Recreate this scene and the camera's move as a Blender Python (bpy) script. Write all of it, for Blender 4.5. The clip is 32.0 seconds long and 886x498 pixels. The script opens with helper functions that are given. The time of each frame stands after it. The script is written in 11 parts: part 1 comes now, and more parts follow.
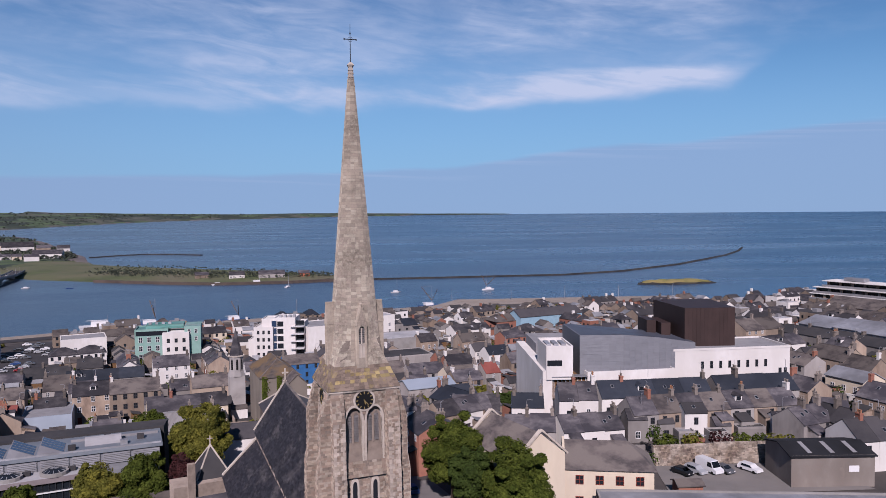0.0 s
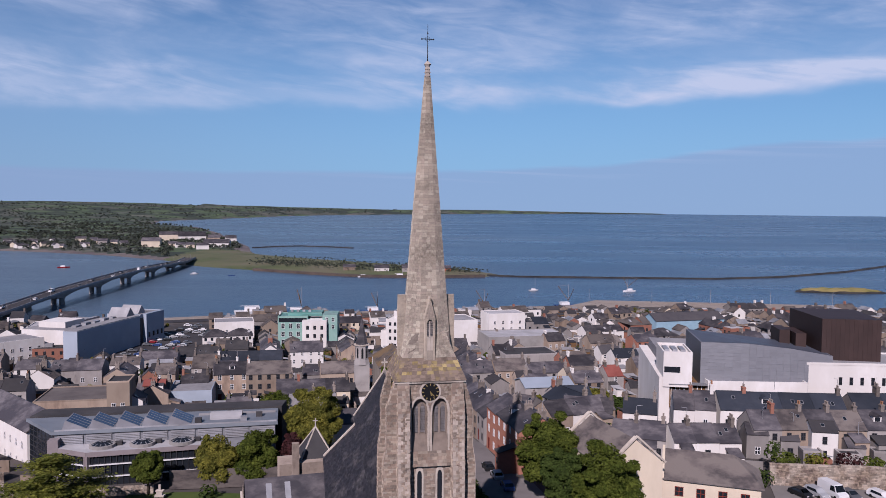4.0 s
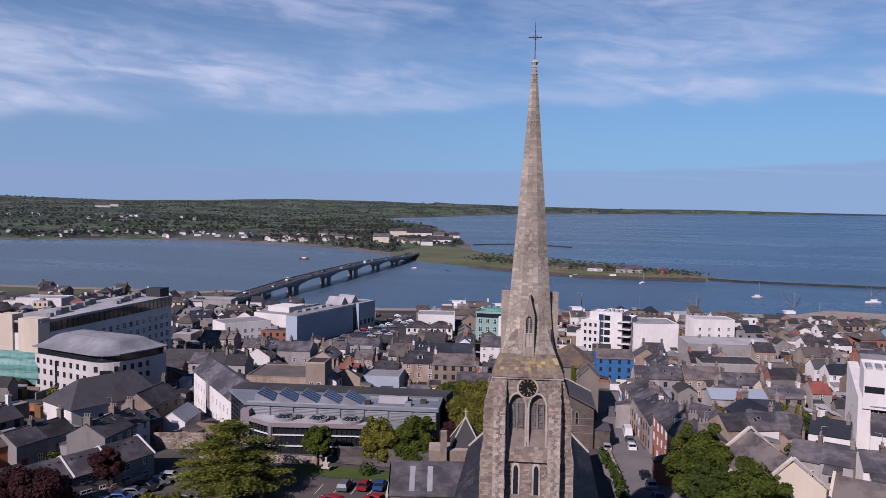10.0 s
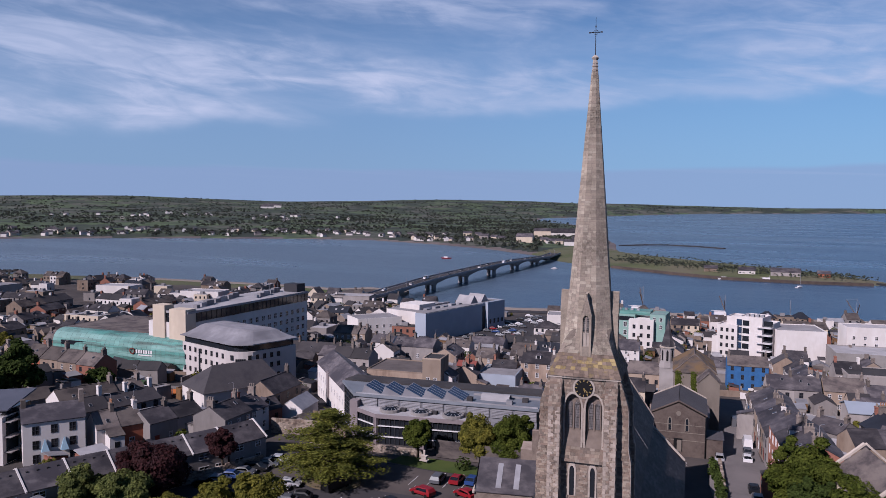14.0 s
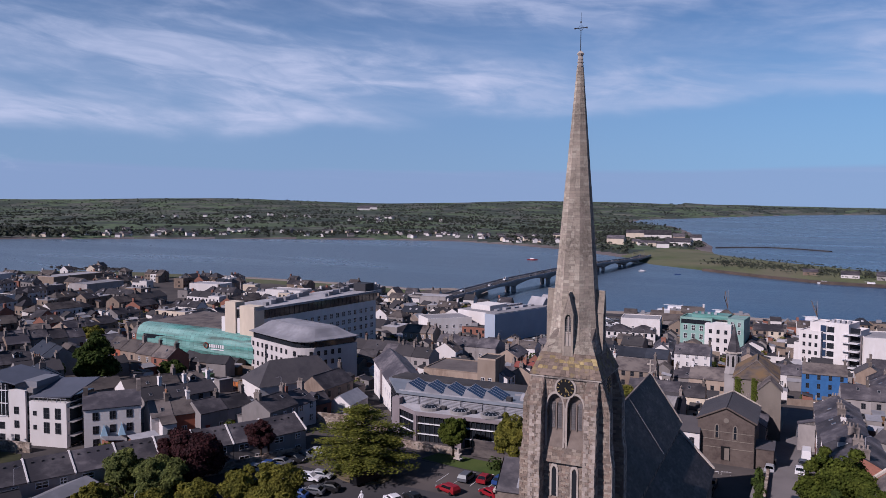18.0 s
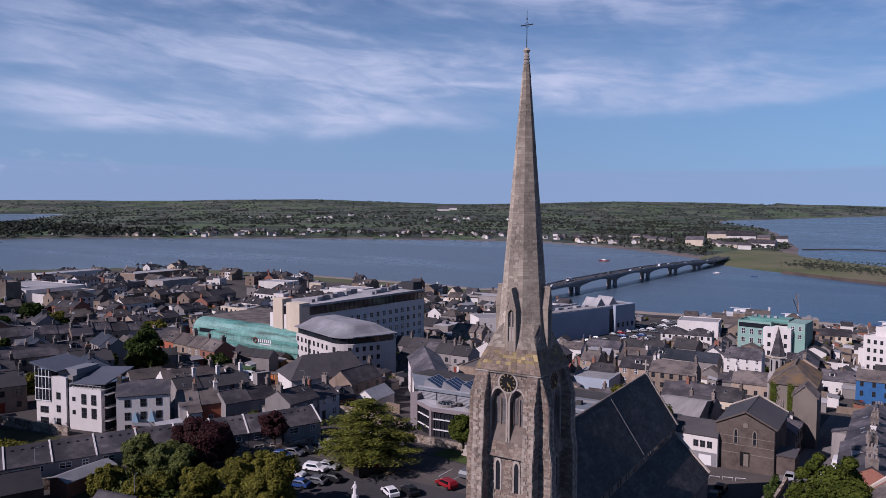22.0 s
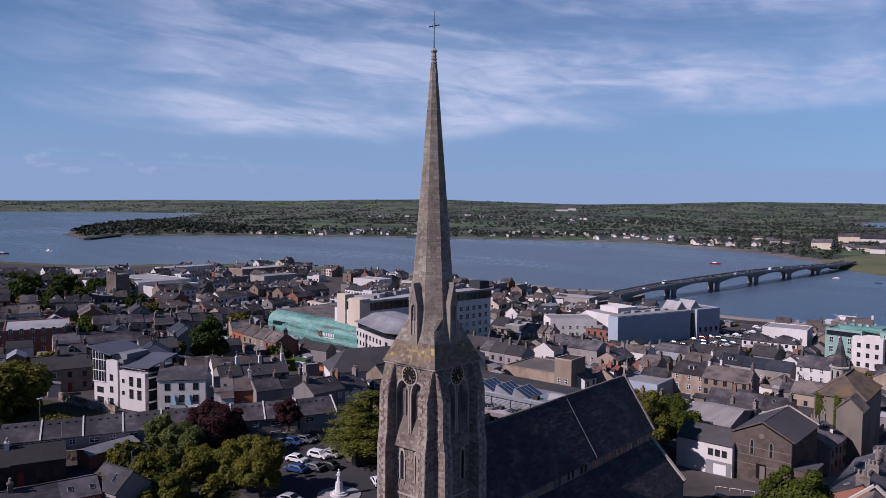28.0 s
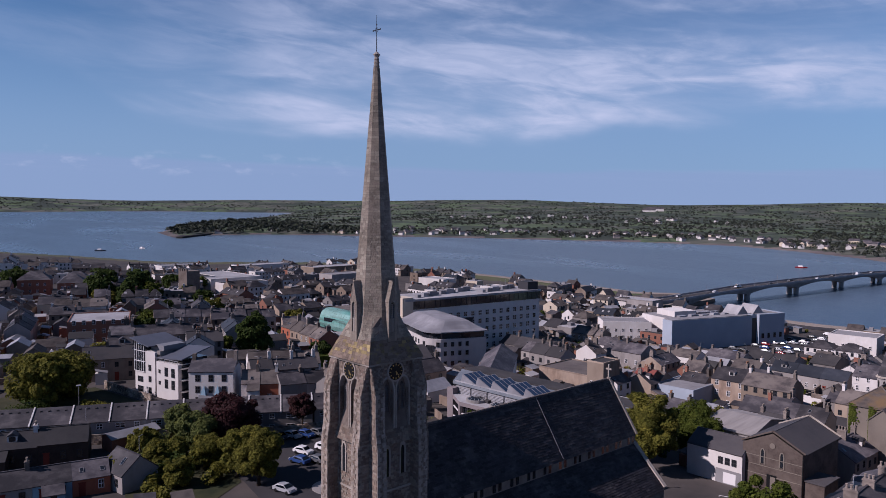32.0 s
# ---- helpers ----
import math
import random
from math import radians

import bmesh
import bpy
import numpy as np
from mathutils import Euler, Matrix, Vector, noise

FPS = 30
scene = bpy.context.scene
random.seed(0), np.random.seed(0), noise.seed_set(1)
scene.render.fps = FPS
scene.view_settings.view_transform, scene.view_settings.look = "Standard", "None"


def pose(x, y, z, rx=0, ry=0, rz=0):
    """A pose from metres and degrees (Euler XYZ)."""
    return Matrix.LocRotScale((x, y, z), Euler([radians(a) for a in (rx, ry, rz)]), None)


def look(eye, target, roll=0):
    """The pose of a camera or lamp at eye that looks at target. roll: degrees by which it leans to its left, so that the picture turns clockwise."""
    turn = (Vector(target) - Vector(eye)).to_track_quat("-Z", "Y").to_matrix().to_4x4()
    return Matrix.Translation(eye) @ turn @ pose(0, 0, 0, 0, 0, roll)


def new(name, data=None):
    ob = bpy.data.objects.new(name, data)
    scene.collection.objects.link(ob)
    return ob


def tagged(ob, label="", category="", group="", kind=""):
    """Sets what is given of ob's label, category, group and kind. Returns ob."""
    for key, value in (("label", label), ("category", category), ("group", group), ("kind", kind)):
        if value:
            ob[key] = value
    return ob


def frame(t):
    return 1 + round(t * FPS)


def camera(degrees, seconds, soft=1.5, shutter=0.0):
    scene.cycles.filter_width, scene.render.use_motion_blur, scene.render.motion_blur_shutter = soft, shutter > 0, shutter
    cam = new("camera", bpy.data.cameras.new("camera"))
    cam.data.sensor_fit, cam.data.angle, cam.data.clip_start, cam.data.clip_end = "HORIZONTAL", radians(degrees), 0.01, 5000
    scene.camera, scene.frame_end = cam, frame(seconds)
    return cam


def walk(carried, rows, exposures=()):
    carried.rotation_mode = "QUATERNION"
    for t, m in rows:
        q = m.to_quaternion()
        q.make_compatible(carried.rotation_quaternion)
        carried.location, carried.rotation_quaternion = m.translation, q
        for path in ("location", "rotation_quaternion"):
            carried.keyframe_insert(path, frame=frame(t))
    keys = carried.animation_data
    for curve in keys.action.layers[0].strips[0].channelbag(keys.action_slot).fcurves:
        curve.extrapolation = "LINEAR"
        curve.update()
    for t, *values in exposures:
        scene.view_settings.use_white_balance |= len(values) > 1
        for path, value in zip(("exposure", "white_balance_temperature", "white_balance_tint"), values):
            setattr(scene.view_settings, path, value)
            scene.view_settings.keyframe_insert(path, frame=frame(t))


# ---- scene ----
cam = camera(60.941, 32.0, soft=0.8)
# seconds, place, heading (degrees to the left of +y), tilt and lean
PATH = [
    (0.0, -5.65, -77.92, 48.84, -10.958, -2.893, -0.495),
    (1.0, -3.70, -78.35, 48.88, -8.184, -2.961, -0.147),
    (2.0, -1.71, -78.87, 48.84, -5.320, -2.979, 0.105),
    (3.0, 0.28, -79.24, 48.78, -2.467, -3.067, 0.333),
    (3.5, 1.29, -79.36, 48.76, -1.051, -3.064, 0.406),
    (5.5, 5.39, -79.54, 48.70, 4.680, -3.188, 0.650),
    (6.0, 6.46, -79.57, 48.65, 6.102, -3.221, 0.614),
    (7.0, 8.59, -79.54, 48.64, 8.966, -3.257, 0.704),
    (8.0, 10.87, -79.47, 48.64, 11.863, -3.272, 0.732),
    (9.0, 12.90, -79.32, 48.71, 14.662, -3.318, 0.772),
    (10.0, 15.12, -79.04, 48.70, 17.497, -3.343, 0.830),
    (11.0, 17.31, -78.56, 48.72, 20.284, -3.399, 0.709),
    (12.0, 19.70, -78.00, 48.65, 23.161, -3.403, 0.649),
    (13.0, 22.04, -77.40, 48.61, 26.001, -3.435, 0.585),
    (14.0, 24.36, -76.46, 48.63, 28.827, -3.470, 0.548),
    (14.5, 25.53, -75.92, 48.66, 30.186, -3.511, 0.469),
    (16.5, 30.60, -73.55, 48.50, 33.581, -3.400, 0.509),
    (17.0, 31.92, -72.74, 48.46, 34.433, -3.411, 0.491),
    (18.0, 34.62, -70.98, 48.38, 36.126, -3.402, 0.367),
    (19.0, 37.48, -69.24, 48.27, 37.740, -3.406, 0.361),
    (20.0, 40.38, -67.57, 48.16, 39.243, -3.406, 0.323),
    (21.0, 43.36, -65.49, 48.09, 40.819, -3.406, 0.270),
    (22.0, 46.40, -63.42, 48.00, 42.377, -3.379, 0.281),
    (23.0, 49.35, -61.25, 47.95, 43.891, -3.358, 0.306),
    (24.0, 52.23, -58.82, 47.94, 45.442, -3.366, 0.289),
    (25.0, 55.06, -56.28, 47.99, 46.998, -3.382, 0.332),
    (25.5, 56.48, -55.05, 47.97, 47.781, -3.390, 0.320),
    (27.5, 61.91, -49.97, 47.83, 50.887, -3.416, 0.401),
    (28.0, 63.22, -48.64, 47.81, 51.656, -3.417, 0.386),
    (29.0, 65.73, -45.69, 47.80, 53.310, -3.446, 0.299),
    (30.0, 68.25, -42.91, 47.86, 54.922, -3.446, 0.390),
    (31.0, 70.77, -40.05, 47.90, 56.517, -3.468, 0.400),
    (32.0, 73.32, -36.85, 47.87, 58.226, -3.434, 0.477),
]


def aim(x, y, z, heading, tilt, lean):
    h, p = radians(heading), radians(tilt)
    ahead = Vector((-math.sin(h) * math.cos(p), math.cos(h) * math.cos(p), math.sin(p)))
    return look((x, y, z), Vector((x, y, z)) + ahead * 10, lean)


walk(cam, [(row[0], aim(*row[1:])) for row in PATH], ((0, 0.30, 5500, 16), (9, 0.28, 5480, 18), (19, 0.23, 5450, 19), (25, 0.25, 5480, 21), (28, 0.26, 5480, 20), (32, 0.25, 5500, 20)))
# ---- end of path ----

# ---- light ----
SUN_DIR = Vector((-0.186, -0.798, 0.574)).normalized()
world = bpy.data.worlds.new("sky")
scene.world = world
world.use_nodes = True
wn, wl = world.node_tree.nodes, world.node_tree.links
wn.clear()
w_out = wn.new("ShaderNodeOutputWorld")
w_bg = wn.new("ShaderNodeBackground")
w_sky = wn.new("ShaderNodeTexSky")
w_sky.sky_type = "NISHITA"
w_sky.sun_disc = False
w_sky.sun_elevation = math.asin(SUN_DIR.z)
w_sky.sun_rotation = math.atan2(SUN_DIR.x, SUN_DIR.y)
w_sky.altitude = 0
w_sky.air_density, w_sky.dust_density, w_sky.ozone_density = 0.62, 0.1, 4.0
w_bg.inputs["Strength"].default_value = 0.056


def wnode(kind, **values):
    n = wn.new(kind)
    for k, v in values.items():
        n.inputs[k].default_value = v
    return n


# bearing (degrees to the left of +y) and height over the horizon of each place in the sky
w_geo = wn.new("ShaderNodeTexCoord")
w_sep = wn.new("ShaderNodeSeparateXYZ")
wl.new(w_geo.outputs["Generated"], w_sep.inputs[0])


def wmath(op, a, b=0.0, clamp=False):
    n = wn.new("ShaderNodeMath")
    n.operation = op
    n.use_clamp = clamp
    for i, v in enumerate((a, b)):
        if isinstance(v, (int, float)):
            n.inputs[i].default_value = v
        else:
            wl.new(v, n.inputs[i])
    return n.outputs[0]


def wstep(value, low, high, to_low=0.0, to_high=1.0):
    r = wn.new("ShaderNodeMapRange")
    r.interpolation_type = "SMOOTHSTEP"
    for k, v in (("From Min", low), ("From Max", high), ("To Min", to_low), ("To Max", to_high)):
        r.inputs[k].default_value = v
    wl.new(value, r.inputs["Value"])
    return r.outputs["Result"]


bearing = wmath("MULTIPLY", wmath("ARCTAN2", wmath("MULTIPLY", w_sep.outputs["X"], -1.0), w_sep.outputs["Y"]), 57.296)
height = wmath("MULTIPLY", wmath("ARCSINE", w_sep.outputs["Z"]), 57.296)


def along(table, top):
    """A value that runs along the bearings, from rows of degrees and value."""
    ramp = wn.new("ShaderNodeValToRGB")
    ramp.color_ramp.interpolation = "EASE"
    for i, (deg, v) in enumerate(table):
        e = ramp.color_ramp.elements[i] if i < 2 else ramp.color_ramp.elements.new((deg + 60) / 160)
        e.position = (deg + 60) / 160
        e.color = (v / top, v / top, v / top, 1)
    wl.new(wmath("MULTIPLY", wmath("ADD", bearing, 60.0), 1 / 160), ramp.inputs["Fac"])
    return wmath("MULTIPLY", ramp.outputs["Color"], top)


def cloud_noise(across, up, shear, place, detail, rough, distort):
    c = wn.new("ShaderNodeCombineXYZ")
    wl.new(wmath("ADD", wmath("MULTIPLY", bearing, across), place), c.inputs["X"])
    wl.new(wmath("ADD", wmath("MULTIPLY", height, up), wmath("MULTIPLY", bearing, shear)), c.inputs["Y"])
    n = wnode("ShaderNodeTexNoise", Scale=1.0, Detail=detail, Roughness=rough, Distortion=distort)
    wl.new(c.outputs[0], n.inputs["Vector"])
    return n.outputs["Fac"]


# sheets of cirrus over the bay, with a crisp lower rim, combed into streaks and thinning upwards
rim = along(((-60, 14.0), (-36, 11.0), (-31, 7.9), (-20, 7.9), (-11, 7.6), (-2, 7.8), (9, 7.2), (20, 7.0), (32, 6.5), (45, 5.4), (58, 4.5), (68, 4.8), (79, 5.6), (85, 8.5), (100, 11.0)), 16.0)
cover = along(((-60, 0.15), (-34, 0.25), (-29, 1.0), (-14, 0.95), (-9, 0.62), (2, 0.85), (12, 0.55), (22, 0.8), (34, 1.0), (60, 1.0), (68, 0.9), (76, 0.42), (83, 0.16), (100, 0.12)), 1.0)
sway = wmath("MULTIPLY", wmath("SUBTRACT", cloud_noise(0.09, 0.16, 0.0, 3.7, 4, 0.5, 0.3), 0.5), 3.4)
over = wmath("SUBTRACT", wmath("ADD", height, sway), rim)
broad = wstep(cloud_noise(0.075, 0.26, -0.022, 8.6, 6, 0.52, 0.5), 0.36, 0.58)
streak = wstep(cloud_noise(0.10, 0.48, -0.045, 1.3, 9, 0.57, 0.8), 0.36, 0.66)
wisp = wstep(cloud_noise(0.22, 0.95, -0.11, 5.2, 9, 0.58, 0.7), 0.36, 0.70)
crisp = along(((-60, 1.0), (8, 1.0), (22, 0.45), (40, 0.25), (100, 0.25)), 1.0)
combed = wmath("ADD", wmath("MULTIPLY", streak, 0.62), wmath("MULTIPLY", wisp, 0.38))
sheet_on = wmath("MULTIPLY", wstep(over, -0.6, 1.6), wstep(over, 0.6, 9.5, 1.0, 0.6))
body = wmath("MULTIPLY", wmath("ADD", wmath("MULTIPLY", broad, 0.72), 0.24), wmath("ADD", wmath("MULTIPLY", combed, 0.86), 0.20))
edge_glow = wmath("MULTIPLY", wmath("MULTIPLY", wmath("MULTIPLY", wstep(over, -0.25, 0.5), wstep(over, 0.5, 2.4, 1.0, 0.0)), crisp), wmath("ADD", wmath("MULTIPLY", broad, 0.42), wmath("MULTIPLY", streak, 0.16)))
veil = wmath("MULTIPLY", wstep(over, -2.0, 3.0), 0.09)
c_fac = wmath("MULTIPLY", wmath("ADD", wmath("ADD", wmath("MULTIPLY", body, sheet_on), edge_glow), veil), cover)
# small low cumulus far inland
puff = wmath("MULTIPLY", wstep(cloud_noise(0.5, 1.1, 0.0, 2.4, 5, 0.55, 0.2), 0.53, 0.72), wmath("MULTIPLY", wmath("MULTIPLY", wstep(height, 1.6, 2.4), wstep(height, 2.6, 4.2, 1.0, 0.0)), wstep(bearing, 58.0, 74.0, 0.0, 0.32)))
c_fac = wmath("MULTIPLY", wmath("ADD", c_fac, puff), wstep(height, 17.0, 32.0, 1.0, 0.12), True)
# blue-grey haze that closes the sky towards the horizon
w_haze = wn.new("ShaderNodeMapRange")
w_haze.interpolation_type = "SMOOTHSTEP"
w_haze.inputs["From Min"].default_value, w_haze.inputs["From Max"].default_value = 0.02, 0.30
w_haze.inputs["To Min"].default_value, w_haze.inputs["To Max"].default_value = 0.9, 0.0
wl.new(w_sep.outputs["Z"], w_haze.inputs["Value"])
w_air = wn.new("ShaderNodeMix")
w_air.data_type = "RGBA"
w_side = wn.new("ShaderNodeMix")
w_side.data_type = "RGBA"
w_side.inputs["A"].default_value, w_side.inputs["B"].default_value = (4.3, 6.6, 8.45, 1), (3.95, 5.35, 6.95, 1)
wl.new(wstep(bearing, -5.0, 42.0), w_side.inputs["Factor"])
wl.new(w_side.outputs["Result"], w_air.inputs["B"])
wl.new(w_haze.outputs["Result"], w_air.inputs["Factor"])
# clear, clean air over the bay: a deeper blue than the plain model gives
w_deep = wn.new("ShaderNodeMix")
w_deep.data_type, w_deep.blend_type = "RGBA", "MULTIPLY"
w_deep.inputs["Factor"].default_value = 1.0
w_deep.inputs["B"].default_value = (0.80, 1.10, 1.09, 1)
wl.new(w_sky.outputs["Color"], w_deep.inputs["A"])
wl.new(w_deep.outputs["Result"], w_air.inputs["A"])
# a low mauve bank of haze over the sea, higher to the east
bank = wmath("SUBTRACT", wmath("ADD", height, wmath("MULTIPLY", sway, 0.25)), along(((-60, 6.6), (-41, 5.7), (-25, 4.7), (-10, 3.2), (5, 2.7), (30, 2.5), (60, 2.6), (90, 3.2), (100, 3.2)), 10.0))
w_bank = wn.new("ShaderNodeMix")
w_bank.data_type = "RGBA"
w_bank.inputs["B"].default_value = (4.35, 5.3, 7.25, 1)
wl.new(wstep(bank, -0.25, 0.2, 0.62, 0.0), w_bank.inputs["Factor"])
# its upper edge, drawn out in thin pale bars
bars = wmath("MULTIPLY", wstep(cloud_noise(0.06, 2.6, -0.10, 4.4, 5, 0.5, 0.2), 0.48, 0.66), wmath("MULTIPLY", wstep(bank, -1.3, -0.2), wstep(bank, -0.1, 0.3, 1.0, 0.0)))
c_fac = wmath("ADD", c_fac, wmath("MULTIPLY", bars, wstep(bearing, -8.0, 14.0, 0.16, 0.03)), True)
wl.new(w_air.outputs["Result"], w_bank.inputs["A"])
w_mix = wn.new("ShaderNodeMix")
w_mix.data_type = "RGBA"
w_mix.inputs["B"].default_value = (8.3, 8.55, 9.6, 1)
wl.new(c_fac, w_mix.inputs["Factor"])
wl.new(w_bank.outputs["Result"], w_mix.inputs["A"])
wl.new(w_mix.outputs["Result"], w_bg.inputs["Color"])
wl.new(w_bg.outputs[0], w_out.inputs[0])

sun_data = bpy.data.lights.new("sun", "SUN")
sun_data.energy = 5.0
sun_data.angle = radians(0.53)
sun_data.color = (1.0, 0.87, 0.73)
sun = new("sun", sun_data)
sun.matrix_world = look((0, 0, 200), Vector((0, 0, 200)) - SUN_DIR * 10)
scene.view_settings.exposure = 0.0

# ---- materials ----
def mat(name, col, rough=0.85, col2=None, size=2.0, col3=None, size2=0.15, bump=0.0, bump_size=4.0, metal=0.0, spread=0.0, island=0.0, spec=0.15, low=0.35, high=0.65, stretch=(1, 1, 1)):
    """A surface: base colour, broken by large stains (size2, in cycles a metre) and grain (size); spread varies it from
    object to object, island from piece to piece. Every colour is scaled down and tinted alike, which deepens the shade.
    """
    # deeper shade is put into all colours by one even scale and tint
    shade_scale = 0.73 if max(col) > 0.6 else 0.68
    col, col2, col3 = (tuple(v * shade_scale * k for v, k in zip(c, (1.03, 0.965, 1.02))) if c else None for c in (col, col2, col3))
    m = bpy.data.materials.new(name)
    m.use_nodes = True
    nt = m.node_tree
    b = nt.nodes["Principled BSDF"]
    b.inputs["Roughness"].default_value = rough
    b.inputs["Metallic"].default_value = metal
    b.inputs["Specular IOR Level"].default_value = spec
    b.inputs["Diffuse Roughness"].default_value = 0.35 if rough >= 0.65 else 0.0
    geo = nt.nodes.new("ShaderNodeNewGeometry")
    mp = nt.nodes.new("ShaderNodeMapping")
    mp.inputs["Scale"].default_value = stretch
    nt.links.new(geo.outputs["Position"], mp.inputs["Vector"])
    src = mp.outputs["Vector"]

    def noise_at(scale, detail=5, rgh=0.6):
        n = nt.nodes.new("ShaderNodeTexNoise")
        n.inputs["Scale"].default_value = scale
        n.inputs["Detail"].default_value = detail
        n.inputs["Roughness"].default_value = rgh
        nt.links.new(src, n.inputs["Vector"])
        r = nt.nodes.new("ShaderNodeMapRange")
        r.inputs["From Min"].default_value, r.inputs["From Max"].default_value = low, high
        nt.links.new(n.outputs["Fac"], r.inputs["Value"])
        return r.outputs["Result"]

    def blend(a, c, fac):
        x = nt.nodes.new("ShaderNodeMix")
        x.data_type = "RGBA"
        if isinstance(a, tuple):
            x.inputs["A"].default_value = (*a, 1)
        else:
            nt.links.new(a, x.inputs["A"])
        x.inputs["B"].default_value = (*c, 1)
        nt.links.new(fac, x.inputs["Factor"])
        return x.outputs["Result"]

    out = col
    if col2:
        out = blend(out, col2, noise_at(size))
    if col3:
        out = blend(out, col3, noise_at(size2, 4))
    if spread or island:
        hs = nt.nodes.new("ShaderNodeHueSaturation")
        if isinstance(out, tuple):
            hs.inputs["Color"].default_value = (*out, 1)
        else:
            nt.links.new(out, hs.inputs["Color"])
        r = nt.nodes.new("ShaderNodeMapRange")
        k = spread or island
        r.inputs["To Min"].default_value, r.inputs["To Max"].default_value = 1 - k, 1 + k
        if spread:
            nt.links.new(nt.nodes.new("ShaderNodeObjectInfo").outputs["Random"], r.inputs["Value"])
        else:
            nt.links.new(geo.outputs["Random Per Island"], r.inputs["Value"])
        nt.links.new(r.outputs["Result"], hs.inputs["Value"])
        out = hs.outputs["Color"]
    if isinstance(out, tuple):
        b.inputs["Base Color"].default_value = (*out, 1)
    else:
        nt.links.new(out, b.inputs["Base Color"])
    if bump:
        n = nt.nodes.new("ShaderNodeTexNoise")
        n.inputs["Scale"].default_value = bump_size
        n.inputs["Detail"].default_value = 4
        nt.links.new(src, n.inputs["Vector"])
        bp = nt.nodes.new("ShaderNodeBump")
        bp.inputs["Strength"].default_value = 1.0
        bp.inputs["Distance"].default_value = bump
        nt.links.new(n.outputs["Fac"], bp.inputs["Height"])
        nt.links.new(bp.outputs["Normal"], b.inputs["Normal"])
    return m


M = {}
M["stone"] = mat("granite_ashlar", (0.40, 0.315, 0.235), 0.9, (0.27, 0.21, 0.16), 1.6, (0.47, 0.385, 0.29), 0.25, 0.02, 5, island=0.22)
M["quoin"] = mat("pale_quoin", (0.50, 0.435, 0.36), 0.9, (0.36, 0.305, 0.25), 2.5, None, 0.2, 0.02, 6, spread=0.2)
M["rubble"] = mat("rubble_stone", (0.275, 0.222, 0.18), 0.92, (0.17, 0.137, 0.112), 1.3, (0.33, 0.275, 0.225), 0.3, 0.04, 3)
M["dressed"] = mat("dressed_stone", (0.49, 0.435, 0.365), 0.9, (0.33, 0.285, 0.235), 1.6, (0.56, 0.505, 0.43), 0.3, 0.015, 6)
M["louvre"] = mat("grey_louvre", (0.34, 0.32, 0.31), 0.8, (0.27, 0.255, 0.25), 2)
M["black"] = mat("black_paint", (0.012, 0.012, 0.013), 0.5)
M["gold"] = mat("gilt", (0.55, 0.42, 0.16), 0.4, metal=0.7)
M["iron"] = mat("dark_iron", (0.03, 0.03, 0.035), 0.6, metal=0.5)
M["slate"] = mat("slate", (0.088, 0.080, 0.086), 0.7, (0.135, 0.123, 0.126), 0.55, (0.052, 0.048, 0.055), 0.16, 0.03, 3.2, spread=0.45, spec=0.22, low=0.42, high=0.58, stretch=(1, 1, 2.2))
M["slate_dark"] = mat("church_slate", (0.046, 0.043, 0.048), 0.7, (0.066, 0.061, 0.064), 0.8, (0.078, 0.072, 0.073), 0.12, 0.02, 7, spread=0.3, spec=0.25)
M["slate_brown"] = mat("weathered_slate", (0.132, 0.112, 0.104), 0.85, (0.080, 0.070, 0.068), 0.5, (0.18, 0.156, 0.138), 0.2, 0.03, 3.0, spread=0.36, low=0.42, high=0.58, stretch=(1, 1, 2.2))
M["slate_blue"] = mat("blue_slate", (0.036, 0.042, 0.056), 0.6, (0.05, 0.055, 0.068), 0.7, (0.028, 0.032, 0.042), 0.15, 0.012, 7, spread=0.25, spec=0.22)
M["white"] = mat("white_render", (0.80, 0.78, 0.74), 0.8, (0.72, 0.69, 0.64), 0.8, (0.66, 0.63, 0.58), 0.12, stretch=(1, 1, 0.45))
M["offwhite"] = mat("off_white_render", (0.66, 0.62, 0.58), 0.85, (0.58, 0.545, 0.51), 0.7, (0.5, 0.47, 0.44), 0.12, stretch=(1, 1, 0.45))
M["cream"] = mat("cream_render", (0.72, 0.63, 0.48), 0.85, (0.66, 0.57, 0.43), 0.7, (0.6, 0.52, 0.4), 0.15, stretch=(1, 1, 0.45))
M["grey"] = mat("grey_render", (0.31, 0.285, 0.265), 0.9, (0.235, 0.215, 0.2), 0.9, (0.37, 0.345, 0.32), 0.15, spread=0.25, stretch=(1, 1, 0.45))
M["tan"] = mat("tan_render", (0.35, 0.265, 0.195), 0.9, (0.22, 0.165, 0.125), 0.9, (0.4, 0.325, 0.25), 0.15, spread=0.3, stretch=(1, 1, 0.45))
M["brick"] = mat("red_brick", (0.37, 0.16, 0.108), 0.9, (0.26, 0.118, 0.085), 3.0, (0.33, 0.16, 0.11), 0.3, 0.01, 9, spread=0.15)
M["blue"] = mat("blue_paint", (0.055, 0.165, 0.38), 0.75, (0.045, 0.135, 0.31), 0.8)
M["rose"] = mat("salmon_render", (0.46, 0.16, 0.09), 0.85, (0.4, 0.14, 0.08), 0.9)
M["tealpaint"] = mat("green_cladding", (0.25, 0.42, 0.35), 0.6, (0.21, 0.35, 0.295), 0.5, (0.3, 0.45, 0.39), 0.15)
